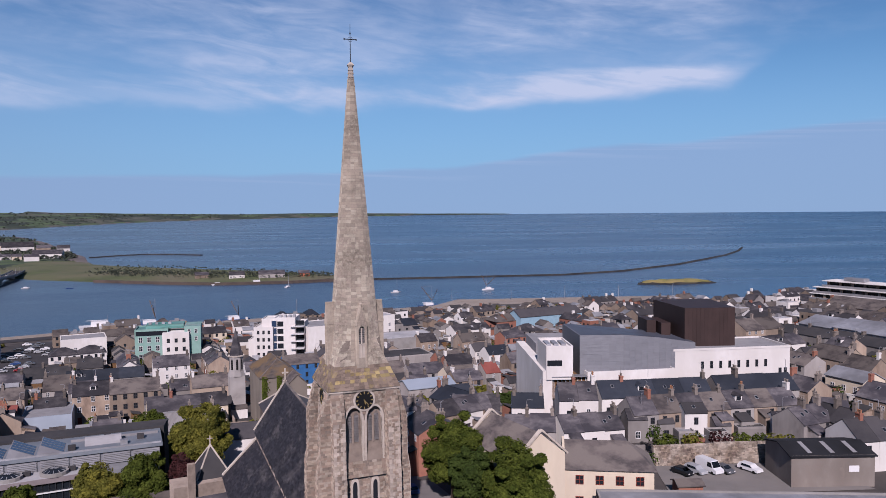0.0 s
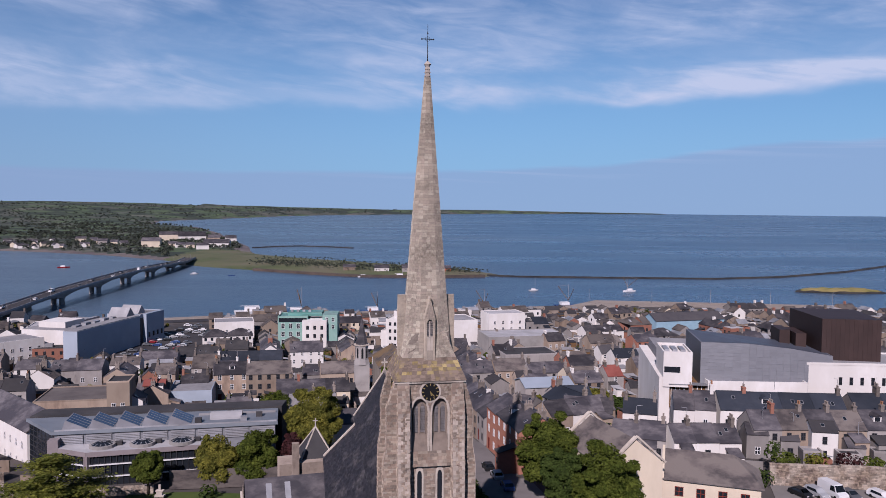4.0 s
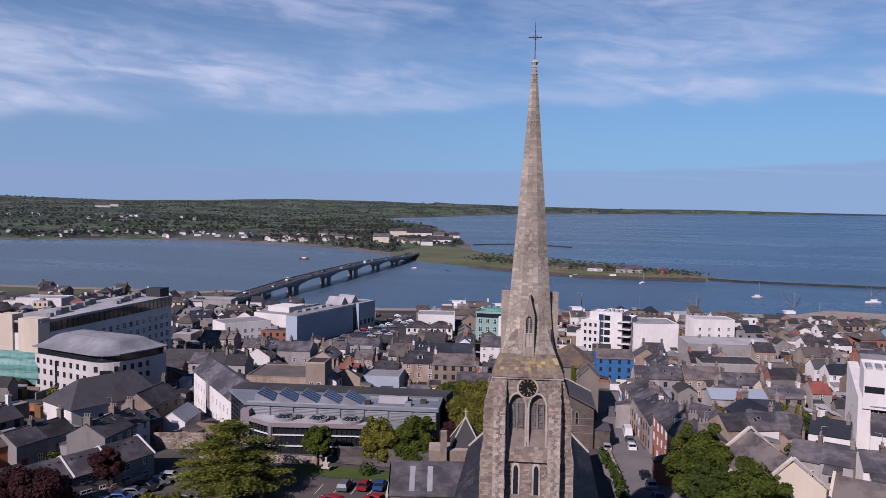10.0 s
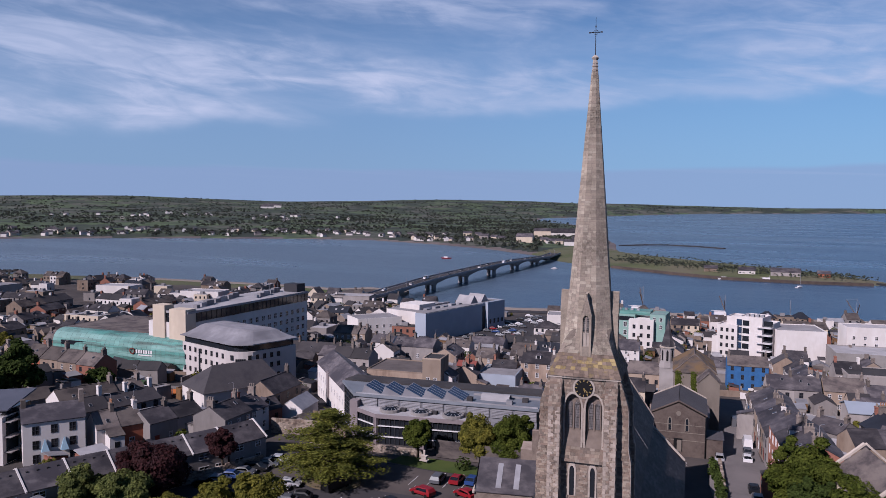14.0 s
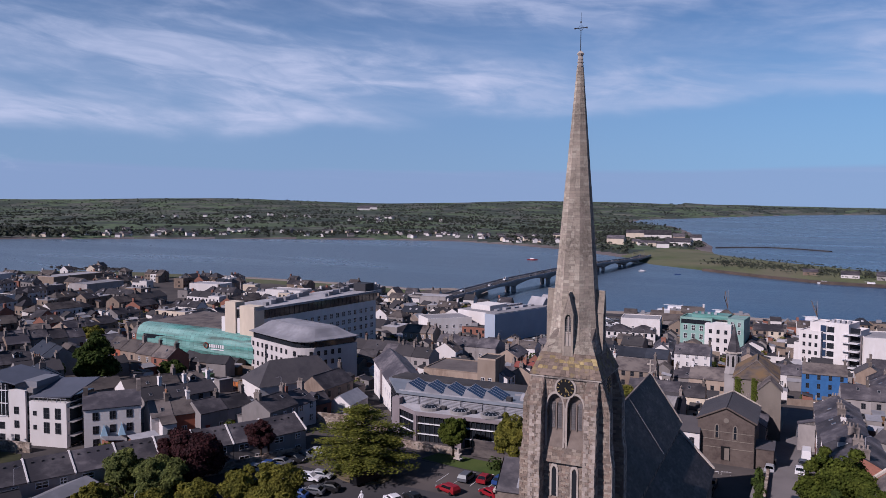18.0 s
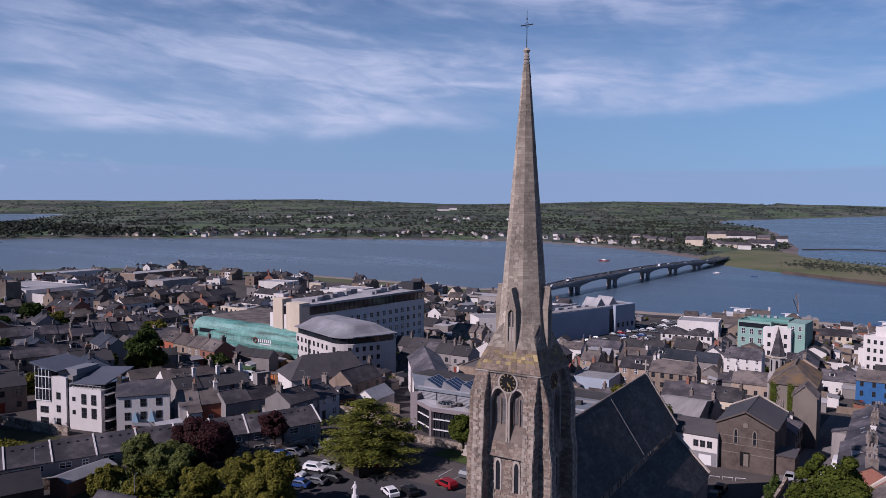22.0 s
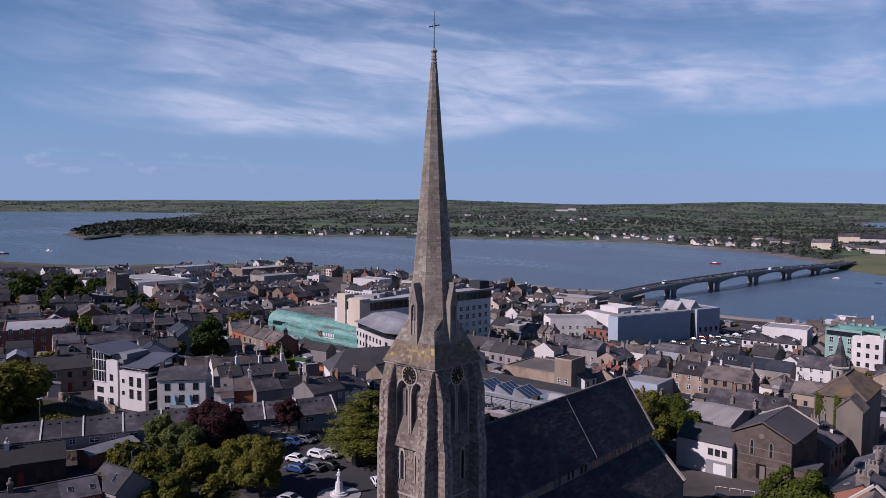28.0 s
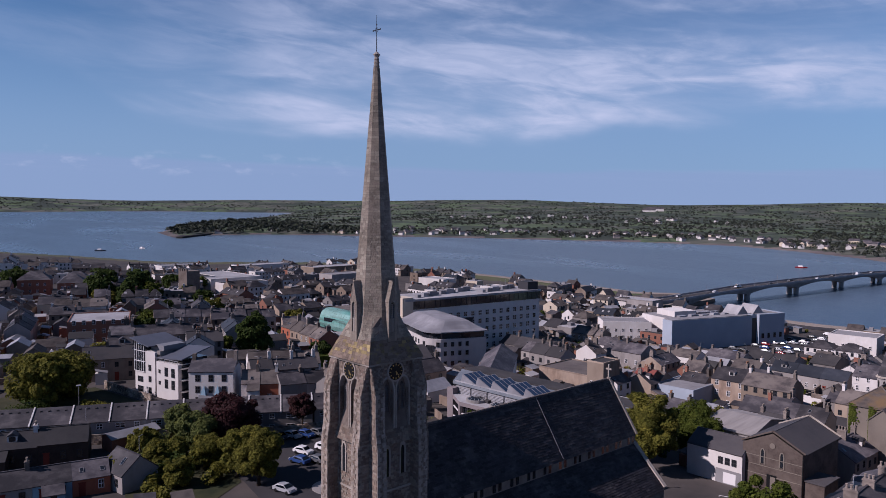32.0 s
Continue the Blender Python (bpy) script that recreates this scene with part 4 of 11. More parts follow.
def spire_ring(z):
    """Outline of the spire: a square at the eaves whose corners die as broaches into an octagon."""
    h = spire_half(z)
    t = TAN8 * h
    if z >= 36.0:
        quarter = [(h, -t), (h, t)]
    else:
        c = min(h, 3.74 + (1.66 - 3.74) * (z - 31.2) / 4.8)
        quarter = [(h, -t), (h, t), (c, c)]
    out = []
    for k in range(4):
        for x, y in quarter:
            for _ in range(k):
                x, y = -y, x
            out.append((x, y))
    return out


# the spire is laid in courses, each face in blocks of its own
rng = random.Random(5)
skirt, courses = Mesh(), Mesh()
lichen_luck = random.Random(21)
z = 31.2
while z < 62.4:
    dz = 0.32 if z < 33.2 else rng.choice((0.22, 0.26, 0.3, 0.34))
    z1 = min(z + dz, 62.4)
    if z < 36.0 < z1:
        z1 = 36.0
    a, b = spire_ring(z), spire_ring(z1 if z >= 36.0 or z1 < 36.0 else 35.999)
    sides = len(a)
    for k in range(sides):
        p0, p1, q0, q1 = Vector(a[k]), Vector(a[(k + 1) % sides]), Vector(b[k]), Vector(b[(k + 1) % sides])
        w = (p1 - p0).length
        n = max(1, round(w / 0.52))
        off = 0.5 * (rng.random() - 0.5) / n
        cuts = [0.0] + [min(0.97, max(0.03, (i + off + 0.4 * (rng.random() - 0.5)) / n)) for i in range(1, n)] + [1.0]
        for u0, u1 in zip(cuts, cuts[1:]):
            d = 0.008 + 0.02 * rng.random()
            nrm = Vector(((p1 - p0).y, -(p1 - p0).x)).normalized() * d if w > 1e-6 else Vector((0, 0))
            e = 0.009 / max(w, 0.05)
            f0, f1 = (u0 + e if u0 > 0 else 0), (u1 - e if u1 < 1 else 1)
            P = [p0.lerp(p1, f0) + nrm, p0.lerp(p1, f1) + nrm, q0.lerp(q1, f1) + nrm, q0.lerp(q1, f0) + nrm]
            B = [p0.lerp(p1, f0) - nrm, p0.lerp(p1, f1) - nrm, q0.lerp(q1, f1) - nrm, q0.lerp(q1, f0) - nrm]
            zz = [z + 0.006, z + 0.006, z1 - 0.006, z1 - 0.006]
            me = skirt if z < 33.2 else courses
            if 42.0 < z < 54.0 and len(SPIRE_STONES) < 300:
                me = Mesh()
                SPIRE_STONES.append(me)
            yellow = me is skirt and 31.8 < z < 32.9 and lichen_luck.random() < (0.4 if nrm.y < -0.5 * nrm.length else 0.08)
            me.add([(p.x, p.y, h) for p, h in zip(P, zz)] + [(p.x, p.y, h) for p, h in zip(B, zz)], [(0, 1, 2, 3), (0, 4, 5, 1), (1, 5, 6, 2), (2, 6, 7, 3), (3, 7, 4, 0)], int(yellow))
    z = z1
core = Mesh()
for zs in ((31.2, 32.4, 33.6, 34.6, 35.999), (36.0, 62.4)):
    prev = None
    for z in zs:
        ring = [(x * 0.992, y * 0.992, z) for x, y in spire_ring(z)]
        if prev:
            m_ = len(ring)
            core.add(prev + ring, [(i, (i + 1) % m_, m_ + (i + 1) % m_, m_ + i) for i in range(m_)])
        prev = ring
part("spire_core", core, M["spire_joint"], church)
tagged(part("spire_masonry", courses, M["spire_blocks"], church, "weathered grey granite spire blocks"), kind="stuff")
tagged(part("skirt_masonry", skirt, [M["skirt_stone"], M["lichen"]], church, "brown-grey stone skirt with yellow lichen"), kind="stuff")

# tall gabled lucarnes on the four sides
for side in range(4):
    at = facing(side)
    lu = Mesh()
    y0, w = -2.98, 0.55
    lan = lancet(0.66, 3.1, 2.5, 5)
    for x0, x1 in ((-w, -0.33), (0.33, w)):
        lu.box(x0, y0, 33.2, x1, -1.6, 37.5, 0, at)
    lu.box(-0.33, y0 + 0.02, 33.2, 0.33, -1.6, 34.2, 0, at)
    ring = [(px, 34.3 + pz) for px, pz in lan[1:-1]]
    for (xa, za), (xb, zb) in zip(ring, ring[1:]):
        lu.add([(xa, y0, za), (xb, y0, zb), (xb, y0, 37.5), (xa, y0, 37.5), (xa, y0 + 0.3, za), (xb, y0 + 0.3, zb)], [(0, 1, 2, 3), (0, 4, 5, 1)], 0, at)
    lu.add([(-w, y0, 37.5), (w, y0, 37.5), (0, y0, 39.6), (-w, -1.2, 37.5), (w, -1.2, 37.5), (0, -1.2, 39.6)], [(0, 1, 2), (0, 2, 5, 3), (1, 4, 5, 2)], 0, at)
    lucarne = part("lucarne", lu, M["spire_blocks"], church, "tall gabled stone lucarne")
    cop = Mesh()
    for sx in (-1, 1):
        q = [(sx * (w + 0.04), y0 - 0.03, 37.4), (0, y0 - 0.03, 39.68), (0, y0 + 0.95, 39.68), (sx * (w + 0.04), y0 + 0.95, 37.4)]
        cop.slab(q if sx < 0 else q[::-1], 0.12, 0, at)
    part("coping", cop, M["spire_blocks"], lucarne)
    lv = Mesh()
    lv.add([(px, y0 + 0.28, 34.2 + pz) for px, pz in lan], [tuple(range(len(lan)))], 1, at)
    lv.box(-0.05, y0 + 0.1, 34.2, 0.05, y0 + 0.28, 37.2, 0, at)
    lv.box(-0.33, y0 + 0.1, 35.5, 0.33, y0 + 0.28, 35.62, 0, at)
    lv.box(-0.33, y0 + 0.16, 34.2, 0.33, y0 + 0.27, 35.5, 0, at)
    for k in range(7):
        zz = 35.68 + 0.22 * k
        for sx in (-1, 1):
            xa, xb = sorted((sx * 0.06, sx * 0.3))
            lv.add([(xa, y0 + 0.26, zz + 0.17), (xb, y0 + 0.26, zz + 0.17), (xb, y0 + 0.12, zz), (xa, y0 + 0.12, zz)], [(0, 1, 2, 3), (3, 2, 1, 0)], 2, at)
    part("louvres", lv, [M["dressed"], M["black"], M["louvre"]], lucarne, "grey louvres in a pointed opening")

# finial and cross
fin = Mesh()
fin.prism(ngon(8, 0.29), 62.4, 63.2, 0, None, ngon(8, 0.26))
for z0, z1, r0, r1 in ((62.5, 62.6, 0.34, 0.34), (62.85, 62.95, 0.33, 0.33), (63.2, 63.5, 0.3, 0.22), (63.5, 63.75, 0.22, 0.4), (63.75, 64.05, 0.4, 0.12)):
    fin.prism(ngon(8, r0), z0, z1, 0, None, ngon(8, r1))
part("finial", fin, M["dressed"], church)
cr = Mesh()
cr.tube([(0, 0, 64), (0, 0, 67.9)], 0.05, 6, 0, 0.02)
cr.tube([(-0.62, 0, 66.35), (0.62, 0, 66.35)], 0.045)
for x, zc in ((-0.62, 66.35), (0.62, 66.35), (0, 66.95)):
    cr.box(x - 0.075, -0.04, zc - 0.075, x + 0.075, 0.04, zc + 0.075, 0, None, 0.02)
for k in range(12):
    a0, a1 = math.pi * k / 6, math.pi * (k + 1) / 6
    cr.tube([(0.24 * math.cos(a0), 0, 66.35 + 0.24 * math.sin(a0)), (0.24 * math.cos(a1), 0, 66.35 + 0.24 * math.sin(a1))], 0.022, 4)
part("cross", cr, M["iron"], church, "dark wrought-iron cross")

# nave and aisles, behind the tower
SR = random.Random(77)


def slate_courses(eave0, eave1, top0, top1, step=0.32, run=0.75):
    """Overlapping courses of slates between the eave line and the top line."""
    e0, e1, t0, t1 = (Vector(p) for p in (eave0, eave1, top0, top1))
    m = Mesh()
    nrm = (e1 - e0).cross(t0 - e0).normalized()
    if nrm.z < 0:
        nrm = -nrm
    rows = int((t0 - e0).length / step)
    for r in range(rows):
        a0, a1 = e0.lerp(t0, r / rows), e1.lerp(t1, r / rows)
        b0, b1 = e0.lerp(t0, min(1.0, (r + 1.06) / rows)), e1.lerp(t1, min(1.0, (r + 1.06) / rows))
        n = max(1, round((a1 - a0).length / run))
        cuts = [0.0] + [(i + 0.7 * (SR.random() - 0.5)) / n for i in range(1, n)] + [1.0]
        for u0, u1 in zip(cuts, cuts[1:]):
            lift = nrm * (0.035 + 0.035 * SR.random())
            p = [a0.lerp(a1, u0) + lift, a0.lerp(a1, u1) + lift, b0.lerp(b1, u1) + nrm * 0.012, b0.lerp(b1, u0) + nrm * 0.012]
            m.add(p + [a0.lerp(a1, u0), a0.lerp(a1, u1)], [(0, 1, 2, 3), (4, 5, 1, 0)])
    return m


y0, y1 = 2.8, 43.6
nv = Mesh()
for sx in (-1, 1):
    nv.box(min(sx * 4.2, sx * 4.7), y0, 0, max(sx * 4.2, sx * 4.7), y1, 15.0)
nv.add([(-4.7, y1 - 0.5, -3), (4.7, y1 - 0.5, -3), (4.7, y1 - 0.5, 15), (0, y1 - 0.5, 21.9), (-4.7, y1 - 0.5, 15), (-4.7, y1, -3), (4.7, y1, -3), (4.7, y1, 15), (0, y1, 21.9), (-4.7, y1, 15)],
       [(0, 1, 2, 3, 4), (9, 8, 7, 6, 5), (2, 7, 8, 3), (3, 8, 9, 4)])
part("nave_wall", nv, M["rubble"], church)
for sx in (-1, 1):
    rf = Mesh()
    q = [(0, y0, 22.1), (0, y1 - 0.4, 22.1), (sx * 5.0, y1 - 0.4, 14.75), (sx * 5.0, y0, 14.75)]
    rf.slab(q[::-1] if sx > 0 else q, 0.25)
    part("nave_roof", rf, M["slate_dark"], church, "steep dark slate nave roof")
    tagged(part("nave_slating", slate_courses((sx * 5.05, y0, 14.68), (sx * 5.05, y1 - 0.4, 14.68), (0, y0, 22.1), (0, y1 - 0.4, 22.1)), M["slate_course"], church, "dark slates in fine courses"), kind="stuff")
    rt = Mesh()
    for k in range(50):
        if sx > 0:
            rt.box(-0.16, y0 + 0.8 * k + 0.01, 22.05, 0.16, y0 + 0.8 * k + 0.79, 22.22, 0, None, 0.05)
    if sx > 0:
        tagged(part("ridge_tiling", rt, M["slate_brown"], church, "ridge tiles"), kind="stuff")
    cp = Mesh()
    cp.slab([(0, y1 - 0.28, 22.42), (0, y1 + 0.1, 22.42), (sx * 5.1, y1 + 0.1, 14.88), (sx * 5.1, y1 - 0.28, 14.88)][:: -1 if sx > 0 else 1], 0.35)
    part("gable_coping", cp, M["dressed"], church, "pale stone gable coping")
    if sx > 0:
        ln = Mesh()
        ln.slab([(0.1, 26.74, 22.19), (5.02, 26.74, 14.94), (5.02, 26.81, 14.94), (0.1, 26.81, 22.19)], 0.04)
        part("lightning_strip", ln, M["flat_grey"], church, "thin pale metal strip down the roof")
        fc = Mesh()
        fc.box(-0.1, y1 - 0.25, 22.4, 0.1, y1 - 0.05, 24.2)
        fc.box(-0.5, y1 - 0.24, 23.4, 0.5, y1 - 0.06, 23.62)
        part("gable_cross", fc, M["dressed"], church, "small stone gable cross")
    # clerestory windows, in pairs
    win = Mesh()
    out = lancet(0.55, 1.25, 0.85)
    for data_i in range(1):
        win.add([(0, px, pz) for px, pz in out], [tuple(range(len(out)))], 0)
    wd = win.data("clerestory_window", M["glass"])
    for k in range(13):
        for o in (-0.5, 0.5):
            part("clerestory_window", wd, None, church, "", pose(sx * 4.73, y0 + 2.5 + 3.1 * k + o, 13.55))
    al = Mesh()
    al.box(min(sx * 9.1, sx * 9.6), y0 + 1.0, -3, max(sx * 9.1, sx * 9.6), y1, 8.3)
    al.add([(sx * 4.7, y1 - 0.5, -3), (sx * 9.6, y1 - 0.5, -3), (sx * 9.6, y1 - 0.5, 8.3), (sx * 4.7, y1 - 0.5, 13.2), (sx * 4.7, y1, -3), (sx * 9.6, y1, -3), (sx * 9.6, y1, 8.3), (sx * 4.7, y1, 13.2)],
           [(0, 1, 2, 3), (7, 6, 5, 4), (2, 6, 7, 3)])
    al.add([(sx * 4.7, y0 + 1.5, -3), (sx * 9.6, y0 + 1.5, -3), (sx * 9.6, y0 + 1.5, 8.3), (sx * 4.7, y0 + 1.5, 13.2)], [(0, 1, 2, 3), (3, 2, 1, 0)])
    part("aisle_wall", al, M["rubble"], church)
    ar = Mesh()
    q = [(sx * 4.7, y0 + 1.0, 13.4), (sx * 4.7, y1 - 0.3, 13.4), (sx * 9.9, y1 - 0.3, 8.2), (sx * 9.9, y0 + 1.0, 8.2)]
    ar.slab(q[::-1] if sx > 0 else q, 0.25)
    part("aisle_roof", ar, M["slate_dark"], church, "dark slate lean-to aisle roof")
    tagged(part("aisle_slating", slate_courses((sx * 9.95, y0 + 1.0, 8.14), (sx * 9.95, y1 - 0.3, 8.14), (sx * 4.72, y0 + 1.0, 13.38), (sx * 4.72, y1 - 0.3, 13.38)), M["slate_course"], church, "dark slates in fine courses"), kind="stuff")
    ac = Mesh()
    ac.slab([(sx * 4.7, y1 - 0.4, 13.75), (sx * 4.7, y1 + 0.15, 13.75), (sx * 9.95, y1 + 0.15, 8.5), (sx * 9.95, y1 - 0.4, 8.5)][:: -1 if sx > 0 else 1], 0.35)
    part("aisle_coping", ac, M["dressed"], church)


# ---- large buildings ----
CACHE = {}


def window_mesh(w, h, frame_key="frame_white", glass_key="glass", bars=1):
    """A window that faces -y, its sill at z 0: frame, sill and panes."""
    key = ("window", round(w, 2), round(h, 2), frame_key, glass_key, bars)
    if key not in CACHE:
        me = Mesh()
        t = min(0.09, w * 0.1)
        cols, rows_ = bars + 1, 2
        xs, zs = [-w / 2], [0.0]
        for k in range(cols):
            pw = (w - t * (cols + 1)) / cols
            xs += [xs[-1] + t, xs[-1] + t + pw]
        xs.append(w / 2)
        for k in range(rows_):
            ph = (h - t * (rows_ + 1)) / rows_
            zs += [zs[-1] + t, zs[-1] + t + ph]
        zs.append(h)
        nx, nz = len(xs), len(zs)
        me.v = [(x, -0.07, z) for z in zs for x in xs]
        for j in range(nz - 1):
            for i in range(nx - 1):
                q = (j * nx + i, j * nx + i + 1, (j + 1) * nx + i + 1, (j + 1) * nx + i)
                if i % 2 and j % 2:
                    o = len(me.v)
                    me.v += [(me.v[c][0], -0.012, me.v[c][2]) for c in q]
                    me.f += [(q[k], q[(k + 1) % 4], o + (k + 1) % 4, o + k) for k in range(4)] + [(o, o + 1, o + 2, o + 3)]
                    me.m += [0, 0, 0, 0, 1]
                else:
                    me.f.append(q)
                    me.m.append(0)
        edge = [i for i in range(nx)] + [j * nx + nx - 1 for j in range(1, nz)] + [(nz - 1) * nx + i for i in range(nx - 2, -1, -1)] + [j * nx for j in range(nz - 2, 0, -1)]
        o = len(me.v)
        me.v += [(me.v[c][0], 0.01, me.v[c][2]) for c in edge]
        ne = len(edge)
        me.f += [(edge[(k + 1) % ne], edge[k], o + k, o + (k + 1) % ne) for k in range(ne)]
        me.m += [0] * ne
        CACHE[key] = me.data("window", [M[frame_key], M[glass_key]])
    return CACHE[key]


def face_at(side, w, d, u, z):
    """A pose on one side of a w by d block: front, right, back or left, u along it."""
    return {"front": pose(u, 0, z), "right": pose(w, u, z, 0, 0, 90), "back": pose(w - u, d, z, 0, 0, 180), "left": pose(0, d - u, z, 0, 0, -90)}[side]


def windows(ob, side, w, d, u0, u1, n, levels, ww, wh, frame_key="frame_white", glass_key="glass", bars=1, base=Matrix()):
    data = window_mesh(ww, wh, frame_key, glass_key, bars)
    for z in levels:
        for k in range(n):
            u = u0 + (u1 - u0) * (k + 0.5) / n
            part("window", data, None, ob, "", base @ face_at(side, w, d, u, z))


def slab_box(ob, name, material, x0, y0, z0, x1, y1, z1, label=""):
    me = Mesh()
    me.box(x0, y0, z0, x1, y1, z1)
    return part(name, me, M[material], ob, label)


def parapet(ob, material, x0, y0, x1, y1, z, h=0.6, t=0.3):
    me = Mesh()
    me.box(x0, y0, z, x1, y0 + t, z + h)
    me.box(x0, y1 - t, z, x1, y1, z + h)
    me.box(x0, y0 + t, z, x0 + t, y1 - t, z + h)
    me.box(x1 - t, y0 + t, z, x1, y1 - t, z + h)
    return part("parapet", me, M[material], ob)


# long hotel with a glazed top storey
hotel = thing("hotel", -161.0, 92.0, -9.5, 94.3, "long white six-storey hotel with a dark glazed top floor", "hotel")
slab_box(hotel, "body", "white", 0, 0, -2, 66, 16, 19.2)
slab_box(hotel, "glazed_storey", "glass", 4, -0.25, 19.2, 66.2, 15.0, 22.2, "dark glazed top storey")
for k in range(26):
    slab_box(hotel, "mullion", "frame_dark", 4 + 2.4 * k, -0.34, 19.2, 4.14 + 2.4 * k, -0.2, 22.2)
slab_box(hotel, "flat_roof", "flat_pale", 0.0, -0.5, 22.2, 66.4, 16.2, 22.9, "pale flat roof with plant")
slab_box(hotel, "end_wall", "cream", -0.6, -0.2, -2, 4.0, 6.6, 23.6, "tall cream end wall")
slab_box(hotel, "stair_core", "cream", -0.6, 8.6, -2, 3.5, 13.6, 24.6, "tall cream stair core")
slab_box(hotel, "stair_glazing", "glass", 0.2, 6.6, -2, 3.0, 8.6, 23.0)
slab_box(hotel, "lift_head", "frame_dark", 60.5, 1.0, 22.9, 66.0, 7.0, 26.0)
for k in range(16):
    x = 8 + 3.4 * k
    yy = 3 + (k * 37 % 9)
    slab_box(hotel, "roof_plant", "metal" if k % 2 else "flat_grey", x, yy, 22.9, x + 1.5 + k % 3, yy + 1.6, 24.0 + 0.3 * (k % 3))
for k in range(5):
    me = Mesh()
    me.tube([(50 + 1.3 * k, 6 + k % 2, 22.9), (50 + 1.3 * k, 6 + k % 2, 27.0)], 0.06, 5)
    part("mast", me, M["metal"], hotel)
windows(hotel, "front", 66, 16, 5, 65, 17, (2.0, 5.2, 8.4, 11.6, 14.8), 1.7, 1.9, "frame_white")

# white hotel wing with a swept zinc roof, its corner rounded
inn = thing("hotel_wing", -160.0, 89.5, -8.0, -8, "white rounded four-storey hotel wing with a swept zinc roof", "hotel")
arc = [(0, 0), (24, -1.0)] + [(24 + 6.5 * math.sin(a), 5.0 - 6.0 * math.cos(a)) for a in np.linspace(0.1, 1.25, 6)] + [(31.2, 13.5), (31.0, 19.0), (0, 17)]
me = Mesh()
me.prism(arc, -2, 12.6)
part("body", me, M["offwhite"], inn)
me = Mesh()
me.prism([(15.5 + (x - 15.5) * 0.96, 9 + (y - 9) * 0.95) for x, y in arc], 12.6, 14.6)
part("glazed_storey", me, M["glass"], inn, "dark recessed glazed storey")
me = Mesh()
me.prism([(15.5 + (x - 15.5) * 1.04, 9 + (y - 9) * 1.05) for x, y in arc], 14.6, 14.9)
levels = ((14.9, 1.03, 1.04), (15.5, 0.95, 0.88), (16.6, 0.86, 0.68), (17.7, 0.78, 0.52), (18.2, 0.70, 0.42))
for (za, ax, ay), (zb, bx, by) in zip(levels, levels[1:]):
    me.prism([(15.5 + (x - 15.5) * ax, 9 + (y - 9) * ay) for x, y in arc], za, zb, 0, None, [(15.5 + (x - 15.5) * bx, 9 + (y - 9) * by) for x, y in arc])
part("zinc_roof", me, M["libroof"], inn, "swept grey zinc roof")
for k in range(3):
    slab_box(inn, "roof_light", "frame_dark", 7 + 7 * k, 4.4, 16.6, 8.2 + 7 * k, 5.6, 17.6)
for k in range(8):
    u = 1.4 + 2.85 * k
    for z in (0.6, 3.9, 7.2, 10.1):
        part("window", window_mesh(1.05, 1.5, "frame_dark"), None, inn, "", pose(u, -0.0417 * u - 0.03, z, 0, 0, -2.4))
slab_box(inn, "stair_slot", "glass", 8.9, -0.5, -1.0, 9.7, -0.3, 11.5)
for k, a in enumerate(np.linspace(0.25, 1.1, 3)):
    for z in (0.6, 3.9, 7.2, 10.1):
        if k != 1:
            part("window", window_mesh(1.05, 1.5, "frame_dark"), None, inn, "", pose(24 + 6.55 * math.sin(a), 5.0 - 6.1 * math.cos(a), z, 0, 0, math.degrees(a)))
part("stair_window", window_mesh(3.0, 5.4, "frame_dark", "glass", 4), None, inn, "tall dark gridded stair window", pose(24 + 6.6 * math.sin(0.68), 5.0 - 6.15 * math.cos(0.68), 5.2, 0, 0, 39))
side = Vector((31.2, 13.5)) - Vector((arc[7][0], arc[7][1]))
turn_side = math.degrees(math.atan2(side.y, side.x))
for u in range(4):
    f = (u + 0.6) / 4.2
    for z in (0.6, 3.9, 7.2, 10.1):
        part("window", window_mesh(1.05, 1.5, "frame_dark"), None, inn, "", pose(arc[7][0] + side.x * f + 0.02, arc[7][1] + side.y * f - 0.01, z, 0, 0, turn_side))

# copper-clad shopping centre: a rolled front over a dark recess
mall = thing("shopping_centre", -213.5, 81.5, -8.0, 10.5, "shopping centre with a rolled green copper front", "building")
L = 57.0
prof = [(6.0, 12.9), (3.5, 12.7), (1.8, 12.0), (0.7, 10.8), (0.1, 9.0), (0.0, 7.2), (0.5, 5.4)]
n_sheet = 30
me = Mesh()
for j in range(n_sheet):
    xa, xb = L * j / n_sheet, L * (j + 1) / n_sheet - 0.05
    for (ya, za), (yb, zb) in zip(prof, prof[1:]):
        s0, s1 = 1 + 0.12 * xa / L, 1 + 0.12 * xb / L
        me.add([(xa, ya - 2.5 * xa / L, za), (xb, ya - 2.5 * xb / L, za), (xb, yb - 2.5 * xb / L, zb - 2.0 * xb / L * (zb < 9)), (xa, yb - 2.5 * xa / L, zb - 2.0 * xa / L * (zb < 9))], [(3, 2, 1, 0)])
tagged(part("copper_sheet", me, M["copper"], mall, "green verdigris copper sheets"), kind="stuff")
slab_box(mall, "body", "flat_dark", 0.4, 5.0, -2, L, 34, 12.6)
slab_box(mall, "recess", "glass", 1.0, 3.2, -1, L - 0.5, 5.0, 6.0, "dark shopfront glazing under the copper")
slab_box(mall, "flat_roof", "slate_brown", 0.2, 5.6, 12.6, L, 34, 12.95, "brown felted flat roof")
slab_box(mall, "end_rib", "metal", L - 0.1, -2.4, 3.2, L + 0.4, 5.0, 13.0)
